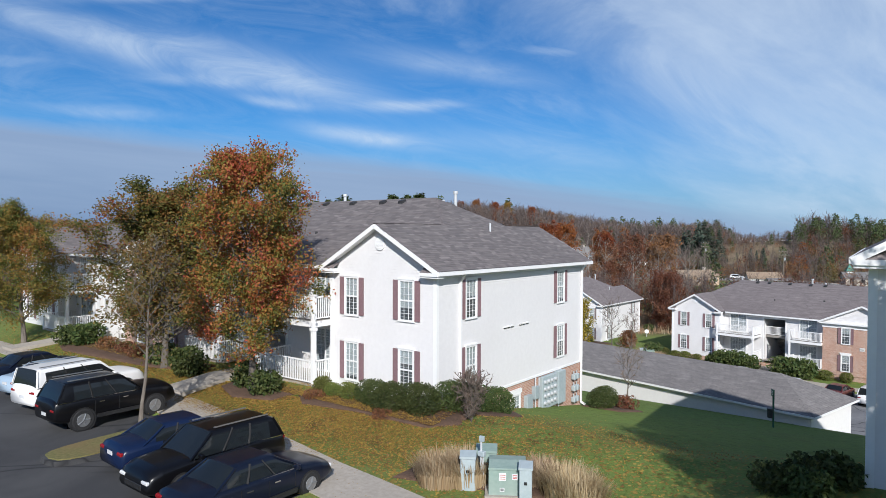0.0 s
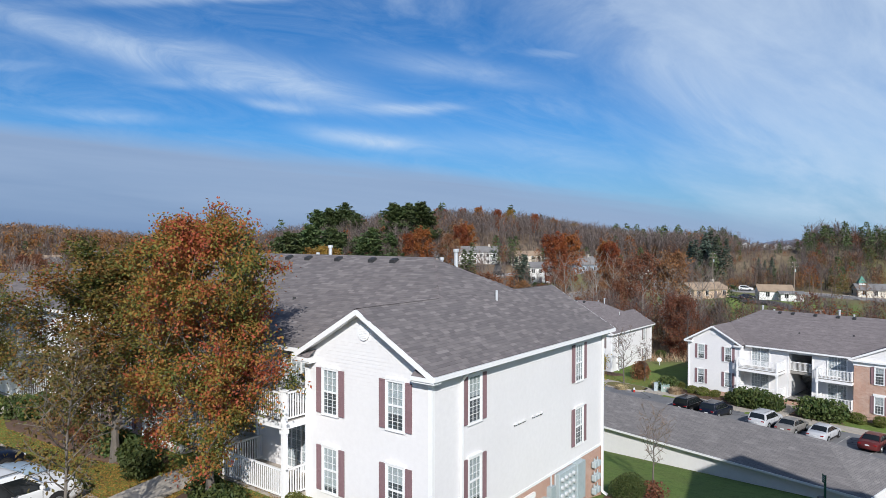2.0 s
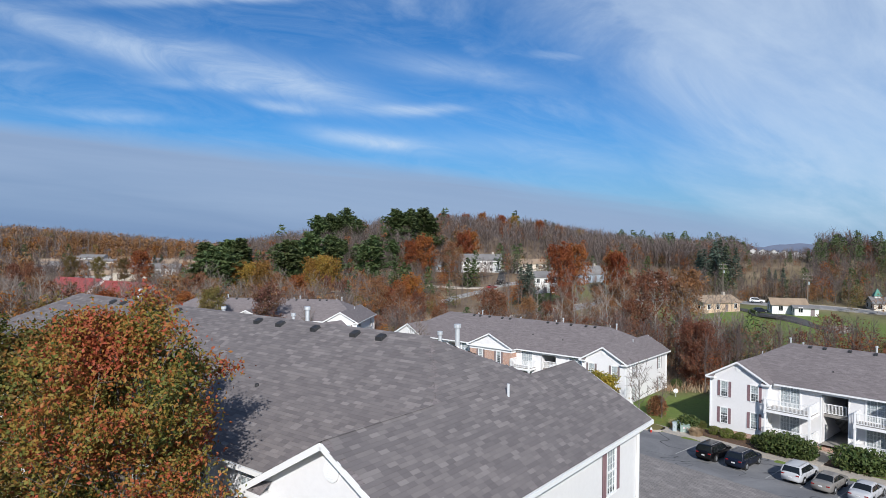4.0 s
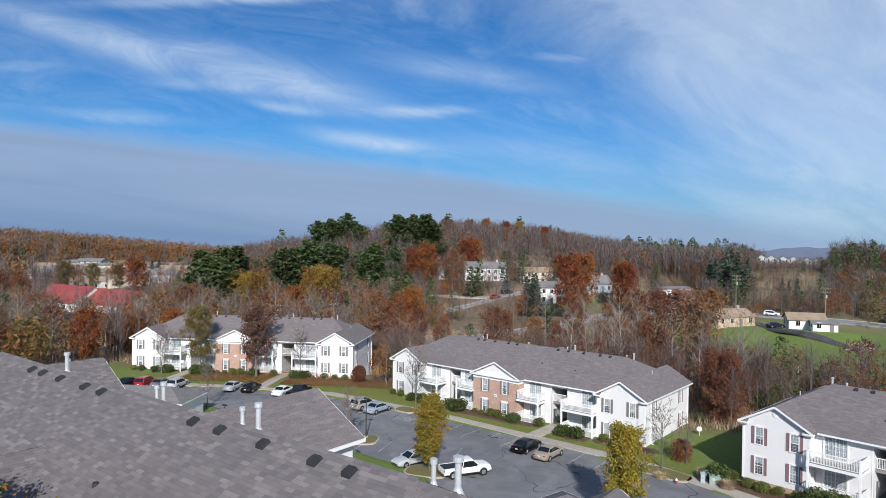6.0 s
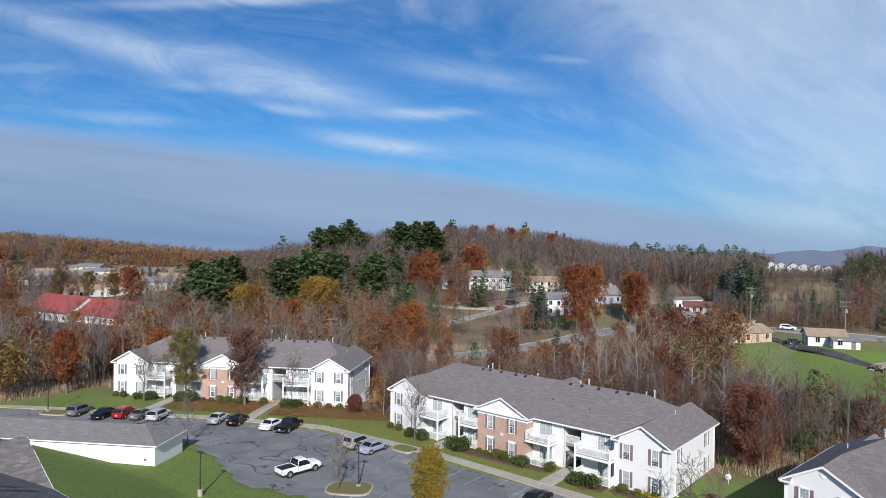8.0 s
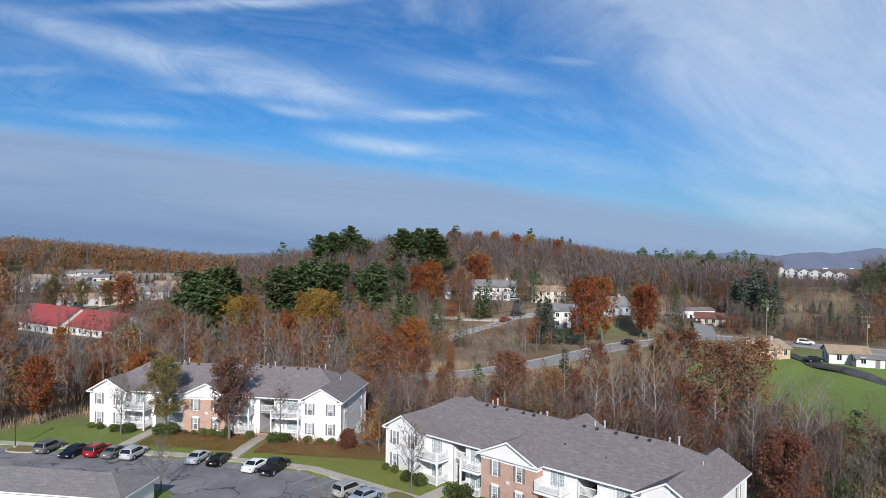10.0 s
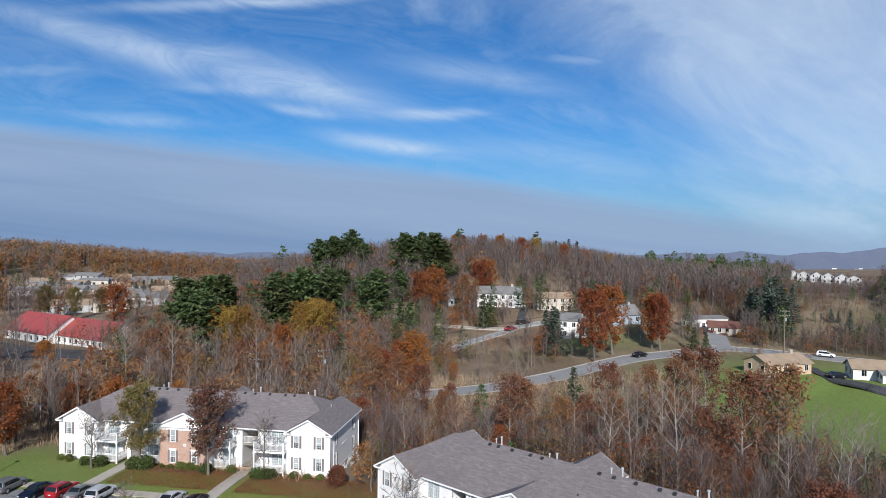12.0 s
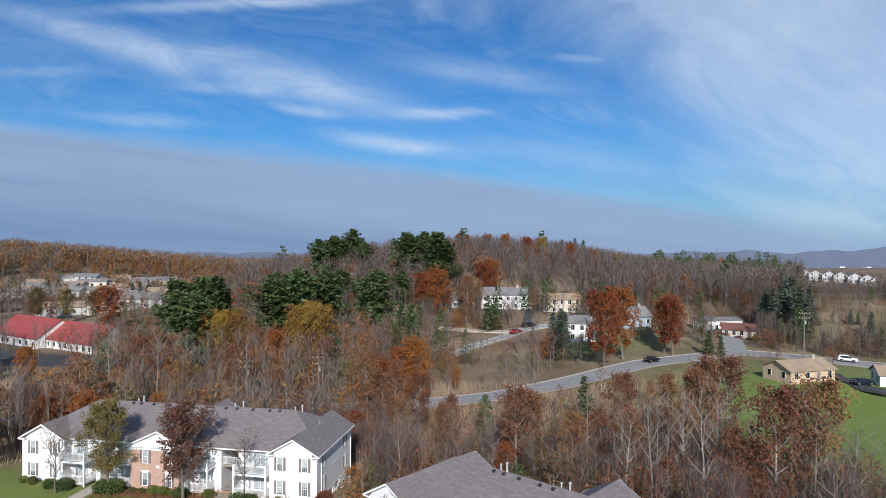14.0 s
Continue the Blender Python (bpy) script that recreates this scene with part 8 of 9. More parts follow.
bay_lines(-103.0, 37.2, 2.42, 1.40, 120, 16, 4.4, -8.35, "worn white parking bay line")
bay_lines(-64.0, 54.8, 2.75, 0.10, 92, 6, 4.6, -8.35, "worn white parking bay line")
bay_lines(-45.0, 55.7, 2.75, -0.05, 90, 10, 4.6, -8.35, "worn white parking bay line")
bay_lines(-11.0, 51.6, 2.7, -0.55, 79, 12, 4.4, -8.35, "worn white parking bay line")
bay_lines(-45.5, 44.6, 2.5, 1.0, 110, 5, 4.2, -8.35, "worn white parking bay line")
for x, y, rot in ((-83.6, 50.2, 30), (-73.6, 54.6, 24), (-49.2, 57.3, 0), (-33.6, 56.9, 0)):
    bm = bmesh.new()
    c, s = math.cos(radians(rot)), math.sin(radians(rot))
    for k in range(5):
        q = -0.8 + 0.4 * k
        beam(bm, (x + c * q - s * -0.8, y + s * q + c * -0.8, -8.345), (x + c * (q + 0.4) - s * 0.8, y + s * (q + 0.4) + c * 0.8, -8.345), 0.12, 0.006)
    tagged(part("hatched_bay", bm, PAINT, None, "white hatched parking marking on asphalt"), "", "road marking", kind="structure")

# ------------------------------------------------------------------ street furniture
POLE = grained("dark_pole", (0.03, 0.032, 0.034), (0.05, 0.05, 0.052), 10.0, 0.5)
WOODPOLE = grained("weathered_pole", (0.16, 0.13, 0.10), (0.26, 0.22, 0.18), 8.0, 0.9, stretch=(1, 1, 0.1))
GREENSIGN = grained("green_plastic", (0.02, 0.09, 0.06), (0.03, 0.13, 0.08), 8.0, 0.5)
HYDRED = grained("hydrant_red", (0.40, 0.03, 0.025), (0.50, 0.06, 0.04), 8.0, 0.5)


def lamp_post(x, y, z, h):
    root = empty("street_lamp", pose(x, y, z))
    bm = bmesh.new()
    tube(bm, (0, 0, -0.4), (0, 0, 0.65), 0.24, 0.24, 14)
    part("concrete_base", bm, CONC, root)
    bm = bmesh.new()
    tube(bm, (0, 0, 0.65), (0, 0, h), 0.07, 0.055, 10)
    part("pole", bm, POLE, root)
    bm = bmesh.new()
    box(bm, -0.32, -0.16, h - 0.05, 0.32, 0.16, h + 0.10, 0.03)
    part("lamp_head", bm, POLE, root)
    bm = bmesh.new()
    box(bm, -0.25, -0.12, h - 0.065, 0.25, 0.12, h - 0.045)
    part("lens", bm, CLEARLAMP, root)
    tagged(root, "dark square-headed lamp post on a concrete base", "street lamp", "car park lamps")


for x, y, h in ((-56.6, 36.1, 4.2), (-47.3, 48.2, 4.9), (-102.0, 39.7, 5.4)):
    lamp_post(x, y, float(ground_z(x, y)), h)


def dog_station(x, y):
    root = empty("sign_post", pose(x, y, float(ground_z(x, y)), 0, 0, -60))
    bm = bmesh.new()
    box(bm, -0.04, -0.04, -0.3, 0.04, 0.04, 2.1)
    part("post", bm, GREENSIGN, root)
    bm = bmesh.new()
    box(bm, -0.17, -0.07, 1.72, 0.17, -0.04, 2.12, 0.01)
    part("sign", bm, GREENSIGN, root, "small green sign with pale bars")
    bm = bmesh.new()
    for k in range(3):
        box(bm, -0.12, -0.076, 1.82 + k * 0.09, 0.12, -0.07, 1.85 + k * 0.09)
    part("bars", bm, CLEARLAMP, root)
    bm = bmesh.new()
    tube(bm, (0, -0.16, 0.55), (0, -0.16, 1.05), 0.15, 0.17, 14)
    part("bin", bm, POLE, root)
    tagged(root, "green waste station post with sign and bin", "sign")


dog_station(8.05, 20.3)


def hydrant(x, y):
    root = empty("fire_hydrant", pose(x, y, float(ground_z(x, y)) + 0.02))
    bm = bmesh.new()
    tube(bm, (0, 0, -0.1), (0, 0, 0.08), 0.17, 0.17, 14)
    tube(bm, (0, 0, 0.08), (0, 0, 0.62), 0.11, 0.11, 14)
    part("barrel", bm, HYDRED, root)
    bm = bmesh.new()
    tube(bm, (0, 0, 0.62), (0, 0, 0.70), 0.14, 0.13, 14)
    tube(bm, (0, 0, 0.70), (0, 0, 0.86), 0.12, 0.03, 14)
    part("bonnet", bm, CLEARLAMP, root, "white hydrant bonnet")
    for s in (-1, 1):
        bm = bmesh.new()
        tube(bm, (0, s * 0.08, 0.48), (0, s * 0.19, 0.48), 0.06, 0.06, 10)
        part("outlet", bm, HYDRED, root)
    tagged(root, "red fire hydrant with a white cap", "hydrant")


hydrant(-15.3, 56.9)


UTILITY_ROOTS = []


def utility_group():
    gz = lambda x, y: float(ground_z(x, y))
    # pad-mounted transformer
    root = empty("transformer_box", pose(6.15, -4.5, gz(6.15, -4.5), 0, 0, 32) @ Matrix.Scale(0.78, 4))
    bm = bmesh.new()
    box(bm, -0.75, -0.75, -0.3, 0.75, 0.65, 0.10)
    part("concrete_pad", bm, CONC, root)
    bm = bmesh.new()
    loft(bm, [[(-0.62, -0.6, 0.1), (0.62, -0.6, 0.1), (0.62, -0.6, 0.98), (-0.62, -0.6, 0.98)], [(-0.62, -0.05, 0.1), (0.62, -0.05, 0.1), (0.62, -0.05, 1.10), (-0.62, -0.05, 1.10)], [(-0.62, 0.5, 0.1), (0.62, 0.5, 0.1), (0.62, 0.5, 1.06), (-0.62, 0.5, 1.06)]])
    body = part("cabinet", bm, GREENBOX, root)
    bm = bmesh.new()
    box(bm, -0.64, -0.63, 0.93, 0.64, -0.58, 1.0, 0.01)
    box(bm, -0.008, -0.612, 0.14, 0.008, -0.598, 0.92)
    part("door_lip", bm, GREENBOX, body)
    for x0, x1, z0, z1 in ((-0.28, -0.05, 0.58, 0.84), (-0.25, -0.10, 0.22, 0.34), (0.15, 0.33, 0.62, 0.82)):
        bm = bmesh.new()
        box(bm, x0, -0.612, z0, x1, -0.602, z1)
        part("warning_label", bm, CLEARLAMP, root, "white warning label with bars")
        bm = bmesh.new()
        for k in range(3):
            zz = z0 + (z1 - z0) * (0.2 + 0.25 * k)
            box(bm, x0 + 0.02, -0.617, zz, x1 - 0.02, -0.611, zz + 0.02, mi=0)
        part("bars", bm, HYDRED if z1 > 0.5 else BLACKTRIM, root)
    UTILITY_ROOTS.append(root)
    tagged(root, "weathered green pad-mounted transformer cabinet beside tall grass", "transformer")
    for x, y, w, d, h, turn, mat, label in ((5.2, -4.95, 0.40, 0.30, 0.95, 32, UTIL, "pale grey-blue cable pedestal beside tall grass"), (5.2, -4.05, 0.55, 0.40, 0.85, 32, GREENBOX, "pale green cable pedestal with a sloping top"), (6.85, -4.75, 0.32, 0.32, 0.95, 28, UTIL, "pale blue-grey cable pedestal beside the transformer")):
        root = empty("cable_pedestal", pose(x, y, gz(x, y), 0, 0, turn))
        bm = bmesh.new()
        box(bm, -w / 2, -d / 2, -0.2, w / 2, d / 2, h - 0.1, 0.015)
        part("cabinet", bm, mat, root)
        bm = bmesh.new()
        loft(bm, [[(-w / 2 - 0.02, -d / 2 - 0.02, h - 0.10), (w / 2 + 0.02, -d / 2 - 0.02, h - 0.10), (w / 2 + 0.02, -d / 2 - 0.02, h - 0.04), (-w / 2 - 0.02, -d / 2 - 0.02, h - 0.04)], [(-w / 2 - 0.02, d / 2 + 0.02, h - 0.10), (w / 2 + 0.02, d / 2 + 0.02, h - 0.10), (w / 2 + 0.02, d / 2 + 0.02, h + 0.04), (-w / 2 - 0.02, d / 2 + 0.02, h + 0.04)]])
        part("lid", bm, mat, root)
        bm = bmesh.new()
        box(bm, -w * 0.12, -d / 2 - 0.012, h * 0.5, w * 0.12, -d / 2 + 0.002, h * 0.58)
        part("latch", bm, BLACKTRIM, root)
        UTILITY_ROOTS.append(root)
        tagged(root, label, "utility box")
    root = empty("standpipe", pose(5.45, -4.7, gz(5.45, -4.7)))
    bm = bmesh.new()
    tube(bm, (0, 0, -0.2), (0, 0, 1.35), 0.03, 0.03, 8)
    tube(bm, (0.06, 0, -0.2), (0.06, 0, 0.95), 0.025, 0.025, 8)
    part("pipe", bm, PIPE, root)
    bm = bmesh.new()
    box(bm, -0.05, -0.04, 1.25, 0.09, 0.04, 1.4, 0.01)
    part("cap", bm, UTIL, root)
    bm = bmesh.new()
    box(bm, -0.08, -0.07, 0.85, 0.12, 0.07, 1.0, 0.02)
    part("fitting", bm, UTIL, root)
    tagged(root, "grey conduit standpipe among utility boxes", "pipe")


utility_group()
for root in UTILITY_ROOTS[:3]:
    x, y = root.matrix_world.translation.x - 5.65 - 12.9, root.matrix_world.translation.y + 4.75 + 58.6
    copy_thing(root, pose(x, y, float(ground_z(x, y)), 0, 0, 20))
for x, y in ((-17.0, 57.6), (-11.2, 58.4), (-13.6, 59.9)):
    plant(GRASS, x, y, 0.9, x, group="grass clumps")


def satellite_dish(x, y):
    root = empty("satellite_dish", pose(x, y, float(ground_z(x, y)), 0, 0, 200))
    bm = bmesh.new()
    tube(bm, (0, 0, -0.2), (0, 0, 0.6), 0.04, 0.04, 8)
    part("post", bm, PIPE, root)
    bm = bmesh.new()
    rows = []
    for r, d in ((0.30, 0.08), (0.2, 0.03), (0.1, 0.01)):
        rows.append([bm.verts.new((math.cos(k * 0.3927) * r, -0.1 - d, 0.72 + math.sin(k * 0.3927) * r)) for k in range(16)])
    for p, q in zip(rows, rows[1:]):
        for k in range(16):
            bm.faces.new((p[k], p[(k + 1) % 16], q[(k + 1) % 16], q[k]))
    bm.faces.new(rows[-1])
    part("dish", bm, TRIM, root)
    bm = bmesh.new()
    beam(bm, (0, -0.08, 0.45), (0, -0.62, 0.68), 0.03, 0.03)
    part("arm", bm, PIPE, root)
    tagged(root, "white satellite dish on a short post", "satellite dish")


satellite_dish(-18.1, 73.4)


def timber_pile(x, y, rot):
    """Rough planks and logs in a low heap, partly under a blue sheet."""
    r = random.Random(8)
    root = empty("timber_pile", pose(x, y, float(land(x, y)), 0, 0, rot))
    for layer in range(4):
        for k in range(9 - layer):
            bm = bmesh.new()
            off, ln = -2.2 + k * 0.5 + layer * 0.25, r.uniform(5.5, 8.5)
            a = Vector((-ln / 2 + r.uniform(-0.6, 0.6), off + r.uniform(-0.2, 0.2), 0.18 + layer * 0.34))
            tube(bm, a, a + Vector((ln, r.uniform(-0.5, 0.5), r.uniform(-0.04, 0.04))), 0.19, 0.15, 8)
            part("log", bm, WOODPOLE if r.random() < 0.6 else DECK, root)
    bm = bmesh.new()
    slab(bm, [(2.0, -2.6, 1.1), (4.6, -2.5, 0.7), (4.8, -0.6, 0.9), (2.2, -0.4, 1.5)], 0.04)
    part("sheet", bm, grained("blue_sheet", (0.03, 0.11, 0.40), (0.05, 0.16, 0.5), 6.0, 0.5), root, "blue plastic sheet")
    tagged(root, "low heap of grey logs and planks with a blue sheet", "timber pile")


timber_pile(-12.5, 182.5, 70)


def utility_pole(x, y, h, turn, label, lean=0.0):
    root = empty("utility_pole", pose(x, y, float(land(x, y)), 0, lean, turn))
    bm = bmesh.new()
    tube(bm, (0, 0, -0.5), (0, 0, h), 0.19, 0.12, 8)
    part("pole", bm, WOODPOLE, root)
    for k, z in enumerate((h - 0.4, h - 1.6)):
        bm = bmesh.new()
        beam(bm, (-1.3, 0, z), (1.3, 0, z), 0.12, 0.14)
        part("crossarm", bm, WOODPOLE, root)
        for q in (-1.2, -0.5, 0.5, 1.2):
            bm = bmesh.new()
            tube(bm, (q, 0, z + 0.06), (q, 0, z + 0.28), 0.05, 0.03, 6)
            part("insulator", bm, CLEARLAMP, root)
    bm = bmesh.new()
    tube(bm, (0.28, 0.05, h - 3.2), (0.28, 0.05, h - 2.3), 0.22, 0.22, 10)
    part("transformer", bm, UTIL, root)
    return tagged(root, label, "utility pole", "roadside poles")


for x, y, h, t, lean in ((-49.5, 217.5, 13.0, 20, 0), (-101.5, 195.0, 11.0, 70, 5), (-24, 213, 11.5, 10, 0), (-120, 110, 9.5, 60, 0), (-128, 98, 9.5, 60, 0)):
    utility_pole(x, y, h, t, "weathered wooden utility pole with crossarms", lean)


def wires(pts, label):
    for off in (-1.0, 0.0, 1.0):
        for (x0, y0, z0), (x1, y1, z1) in zip(pts, pts[1:]):
            bm = bmesh.new()
            prev = None
            for k in range(13):
                t = k / 12
                p = Vector((x0 + (x1 - x0) * t, y0 + (y1 - y0) * t + off * 0.4, z0 + (z1 - z0) * t - 1.2 * 4 * t * (1 - t) * 0.5 + off * 0.1))
                if prev is not None:
                    tube(bm, prev, p, 0.025, 0.025, 4, False)
                prev = p
            tagged(part("power_line", bm, BLACKTRIM, None, label), "", "cable", "overhead cables", "structure")


wires([(-128, 98, float(land(-128, 98)) + 9), (-120, 110, float(land(-120, 110)) + 9), (-101.5, 195, float(land(-101.5, 195)) + 10)], "thin dark overhead power cable")

# ------------------------------------------------------------------ far road, fields and houses
ROADMAT = grained("road_asphalt", (0.22, 0.215, 0.21), (0.30, 0.295, 0.29), 6.0, 0.9, big=0.4)
strip("road", ROAD_FAR, 7.0, 0.25, 0.6, ROADMAT, "grey two-lane road along the hollow", "road", step=6)
strip("road", ROAD_SIDE, 6.0, 0.28, 0.6, ROADMAT, "grey side road at the crossing", "road", step=6)
strip("road", DRIVE_HILL, 4.0, 0.22, 0.6, PAINT, "pale lane along the hill", "road", step=5)
strip("road", [(-131.4, 199), (-142, 193), (-152, 188)], 3.0, 0.2, 0.5, CONC, "pale drive across the hill", "drive", step=5)
strip("road", [(-129, 206), (-133, 212), (-137, 220)], 3.0, 0.24, 0.5, ASPHALT, "dark asphalt drive between the hill houses", "drive", step=3)
strip("road", [(-41, 205), (-38, 198), (-33, 190), (-24, 186), (-12, 184)], 3.4, 0.2, 0.5, ASPHALT, "dark asphalt drive by the bungalow", "drive", step=3)


def edge_line(line, off, label):
    out = []
    for k, (x, y) in enumerate(line):
        x0, y0 = line[max(0, k - 1)]
        x1, y1 = line[min(len(line) - 1, k + 1)]
        d = math.hypot(x1 - x0, y1 - y0)
        out.append((x - (y1 - y0) / d * off, y + (x1 - x0) / d * off))
    strip("kerb", out, 0.55, 0.34, 0.4, CONC, label, "kerb", step=6)


edge_line(ROAD_FAR, 3.6, "pale concrete kerb along the road")
for k in range(46):
    t = 0.18 + k * 0.0165
    n = len(ROAD_FAR) - 1
    i = min(int(t * n), n - 1)
    (x0, y0), (x1, y1) = ROAD_FAR[i], ROAD_FAR[i + 1]
    f = t * n - i
    x, y = x0 + (x1 - x0) * f, y0 + (y1 - y0) * f
    a = math.atan2(y1 - y0, x1 - x0)
    z = float(ground_z(x, y)) + 0.275
    bm = bmesh.new()
    beam(bm, (x - math.cos(a) * 0.9, y - math.sin(a) * 0.9, z), (x + math.cos(a) * 0.9, y + math.sin(a) * 0.9, z), 0.22, 0.02)
    tagged(part("lane_mark", bm, PAINT, None, "worn white lane mark on the road"), "", "road marking", "lane marks", "structure")

REDROOF = grained("red_metal_roof", (0.30, 0.055, 0.05), (0.37, 0.085, 0.075), 3.0, 0.5, stretch=(1, 0.1, 1))
BROWNROOF = grained("brown_red_shingle", (0.16, 0.07, 0.055), (0.22, 0.10, 0.075), 5.0, 0.9)
TANROOF = grained("tan_shingle", (0.30, 0.22, 0.15), (0.40, 0.30, 0.21), 6.0, 0.9)
GREYROOF = grained("grey_shingle", (0.17, 0.165, 0.16), (0.26, 0.25, 0.245), 4.0, 0.9)
CREAMBRICK = grained("cream_brick", (0.52, 0.37, 0.25), (0.62, 0.47, 0.34), 10.0, 0.85)
WHITEWALL = grained("white_clapboard", (0.72, 0.71, 0.68), (0.80, 0.79, 0.77), 3.0, 0.6, stretch=(0.1, 0.1, 6))
CREAMWALL = grained("cream_clapboard", (0.62, 0.56, 0.46), (0.72, 0.66, 0.56), 3.0, 0.6, stretch=(0.1, 0.1, 6))
PALEWALL = grained("weathered_clapboard", (0.46, 0.46, 0.45), (0.56, 0.56, 0.55), 3.0, 0.6, stretch=(0.1, 0.1, 6))
BLUEWALL = grained("blue_grey_clapboard", (0.30, 0.36, 0.42), (0.38, 0.44, 0.50), 3.0, 0.6, stretch=(0.1, 0.1, 6))


def small_house(x, y, rot, w, d, h, rise, wall, roof, label, floors=1, cols=4, chimney=False, name="house", z=None, category="house", doors=True):
    """A gable-roofed house; x runs along the ridge."""
    zz = (float(land(x, y)) if z is None else z)
    root = empty(name, pose(x, y, zz, 0, 0, rot))
    bm = bmesh.new()
    box(bm, -w / 2, -d / 2, -1.5, w / 2, d / 2, h)
    for s in (-1, 1):
        a = s * w / 2
        f = poly(bm, [(a, -d / 2, h), (a, d / 2, h), (a, 0, h + rise)])
    part("wall", bm, wall, root)
    bm = bmesh.new()
    o = 0.45
    for s in (-1, 1):
        slab(bm, [(-w / 2 - o, s * (d / 2 + o), h - o * rise / (d / 2) + 0.18), (w / 2 + o, s * (d / 2 + o), h - o * rise / (d / 2) + 0.18), (w / 2 + o, 0, h + rise + 0.18), (-w / 2 - o, 0, h + rise + 0.18)], 0.16)
    rf = part("roof", bm, roof, root)
    if chimney:
        bm = bmesh.new()
        box(bm, w * 0.28, -0.4, h, w * 0.28 + 0.8, 0.4, h + rise + 1.0)
        part("chimney", bm, CONC, rf)
    sx = w / (cols + 0.0)
    for fl in range(floors):
        zb = 0.9 + fl * 2.7
        for k in range(cols):
            for side in (-1, 1):
                xx = -w / 2 + sx * (k + 0.5)
                if fl == 0 and doors and k == cols // 2 and side < 0:
                    bm = bmesh.new()
                    box(bm, xx - 0.5, -d / 2 - 0.05, 0.0, xx + 0.5, -d / 2, 2.1)
                    part("door", bm, BROWNSHUT, root)
                    continue
                y0 = side * d / 2
                bm = bmesh.new()
                box(bm, xx - 0.58, min(y0, y0 + side * 0.06), zb - 0.08, xx + 0.58, max(y0, y0 + side * 0.06), zb + 1.45)
                win = part("window", bm, TRIM, root)
                bm = bmesh.new()
                for q0, q1 in ((-0.5, -0.03), (0.03, 0.5)):
                    box(bm, xx + q0, min(y0 + side * 0.055, y0 + side * 0.075), zb, xx + q1, max(y0 + side * 0.055, y0 + side * 0.075), zb + 1.36)
                part("pane", bm, CARGLASS, win)
        for side in (-1, 1):
            a = side * w / 2
            for yy in (-d * 0.25, d * 0.25):
                bm = bmesh.new()
                box(bm, min(a, a + side * 0.06), yy - 0.55, zb - 0.08, max(a, a + side * 0.06), yy + 0.55, zb + 1.4)
                win = part("window", bm, TRIM, root)
                bm = bmesh.new()
                box(bm, min(a + side * 0.055, a + side * 0.075), yy - 0.46, zb, max(a + side * 0.055, a + side * 0.075), yy + 0.46, zb + 1.32)
                part("pane", bm, CARGLASS, win)
    return tagged(root, label, category)


small_house(-45.5, 190.5, 58, 13.0, 8.0, 2.7, 1.7, CREAMBRICK, TANROOF, "cream brick bungalow with a tan roof", 1, 4, True, z=-9.0)
small_house(-27.0, 198.0, 22, 9.0, 6.5, 2.6, 1.5, WHITEWALL, TANROOF, "white detached garage with a tan roof", 1, 2, z=-9.0, category="garage")
small_house(-22.0, 195.0, 22, 6.0, 4.0, 2.1, 0.5, WHITEWALL, GREYROOF, "low white shed beside a garage", 1, 2, z=-9.0, name="shed", category="shed")
small_house(-151.0, 224.0, 38, 17.0, 9.0, 5.6, 2.4, WHITEWALL, GREYROOF, "large white two-storey house on the hill", 2, 6, True, z=-3.0)
small_house(-163.0, 215.0, 38, 9.0, 8.0, 3.4, 2.2, BLUEWALL, GREYROOF, "blue-grey wing house on the hill", 1, 3, False, z=-2.8)
small_house(-134.0, 236.0, 40, 14.0, 9.0, 5.2, 1.8, CREAMWALL, TANROOF, "cream two-storey house with brown roof", 2, 5, z=-4.0)
small_house(-107.0, 201.5, 30, 8.0, 9.0, 5.6, 1.8, WHITEWALL, GREYROOF, "tall white house among conifers", 2, 3, z=-7.6)
small_house(-101.0, 223.0, 60, 11.0, 8.0, 3.2, 2.8, BLUEWALL, GREYROOF, "blue-grey house with a white chimney", 1, 4, True, z=-4.6)
small_house(-84.0, 258.0, 50, 13.0, 9.0, 3.8, 0.6, WHITEWALL, GREYROOF, "low shop building with a white front", 1, 6, z=-8.0, name="shop", category="shop")
small_house(-73.0, 250.0, 20, 14.0, 8.0, 2.6, 1.6, BRICK, BROWNROOF, "low red brick restaurant by the crossing", 1, 6, z=-8.4, name="shop", category="shop")
small_house(-233.0, 222.0, 30, 9.0, 7.0, 3.0, 2.4, CREAMWALL, TANROOF, "cream cottage among pines", 1, 3)
# red-roofed works building in two ranges
small_house(-228.8, 108.3, 9, 25.0, 13.0, 3.1, 4.7, WHITEWALL, REDROOF, "white works building with a red metal roof", 1, 8, z=-12.7, name="works_building", category="building")
small_house(-253.5, 102.3, 9, 26.0, 15.0, 3.3, 5.2, WHITEWALL, REDROOF, "white works building with a red metal roof", 1, 7, z=-12.7, name="works_building", category="building")
strip("road", [(-262, 74), (-240, 79), (-214, 88), (-193, 101)], 17.0, 0.2, 0.5, ASPHALT, "dark asphalt yard before the works building", "yard", step=4)


for x, y, sc, sx in ((-78.5, 236.0, 1.3, 1.5), (-75.5, 237.5, 1.2, 1.6), (-72.0, 239.0, 1.25, 1.5), (-68.5, 240.5, 1.2, 1.6)):
    plant(S_RUST, x, y, sc, 0.4, sx=sx, group="rusty shrubs")
for x, y in ((-82.0, 235.0), (-66.0, 236.5)):
    plant(S_YELLOW, x, y, 1.5, 0.2, group="golden shrubs")


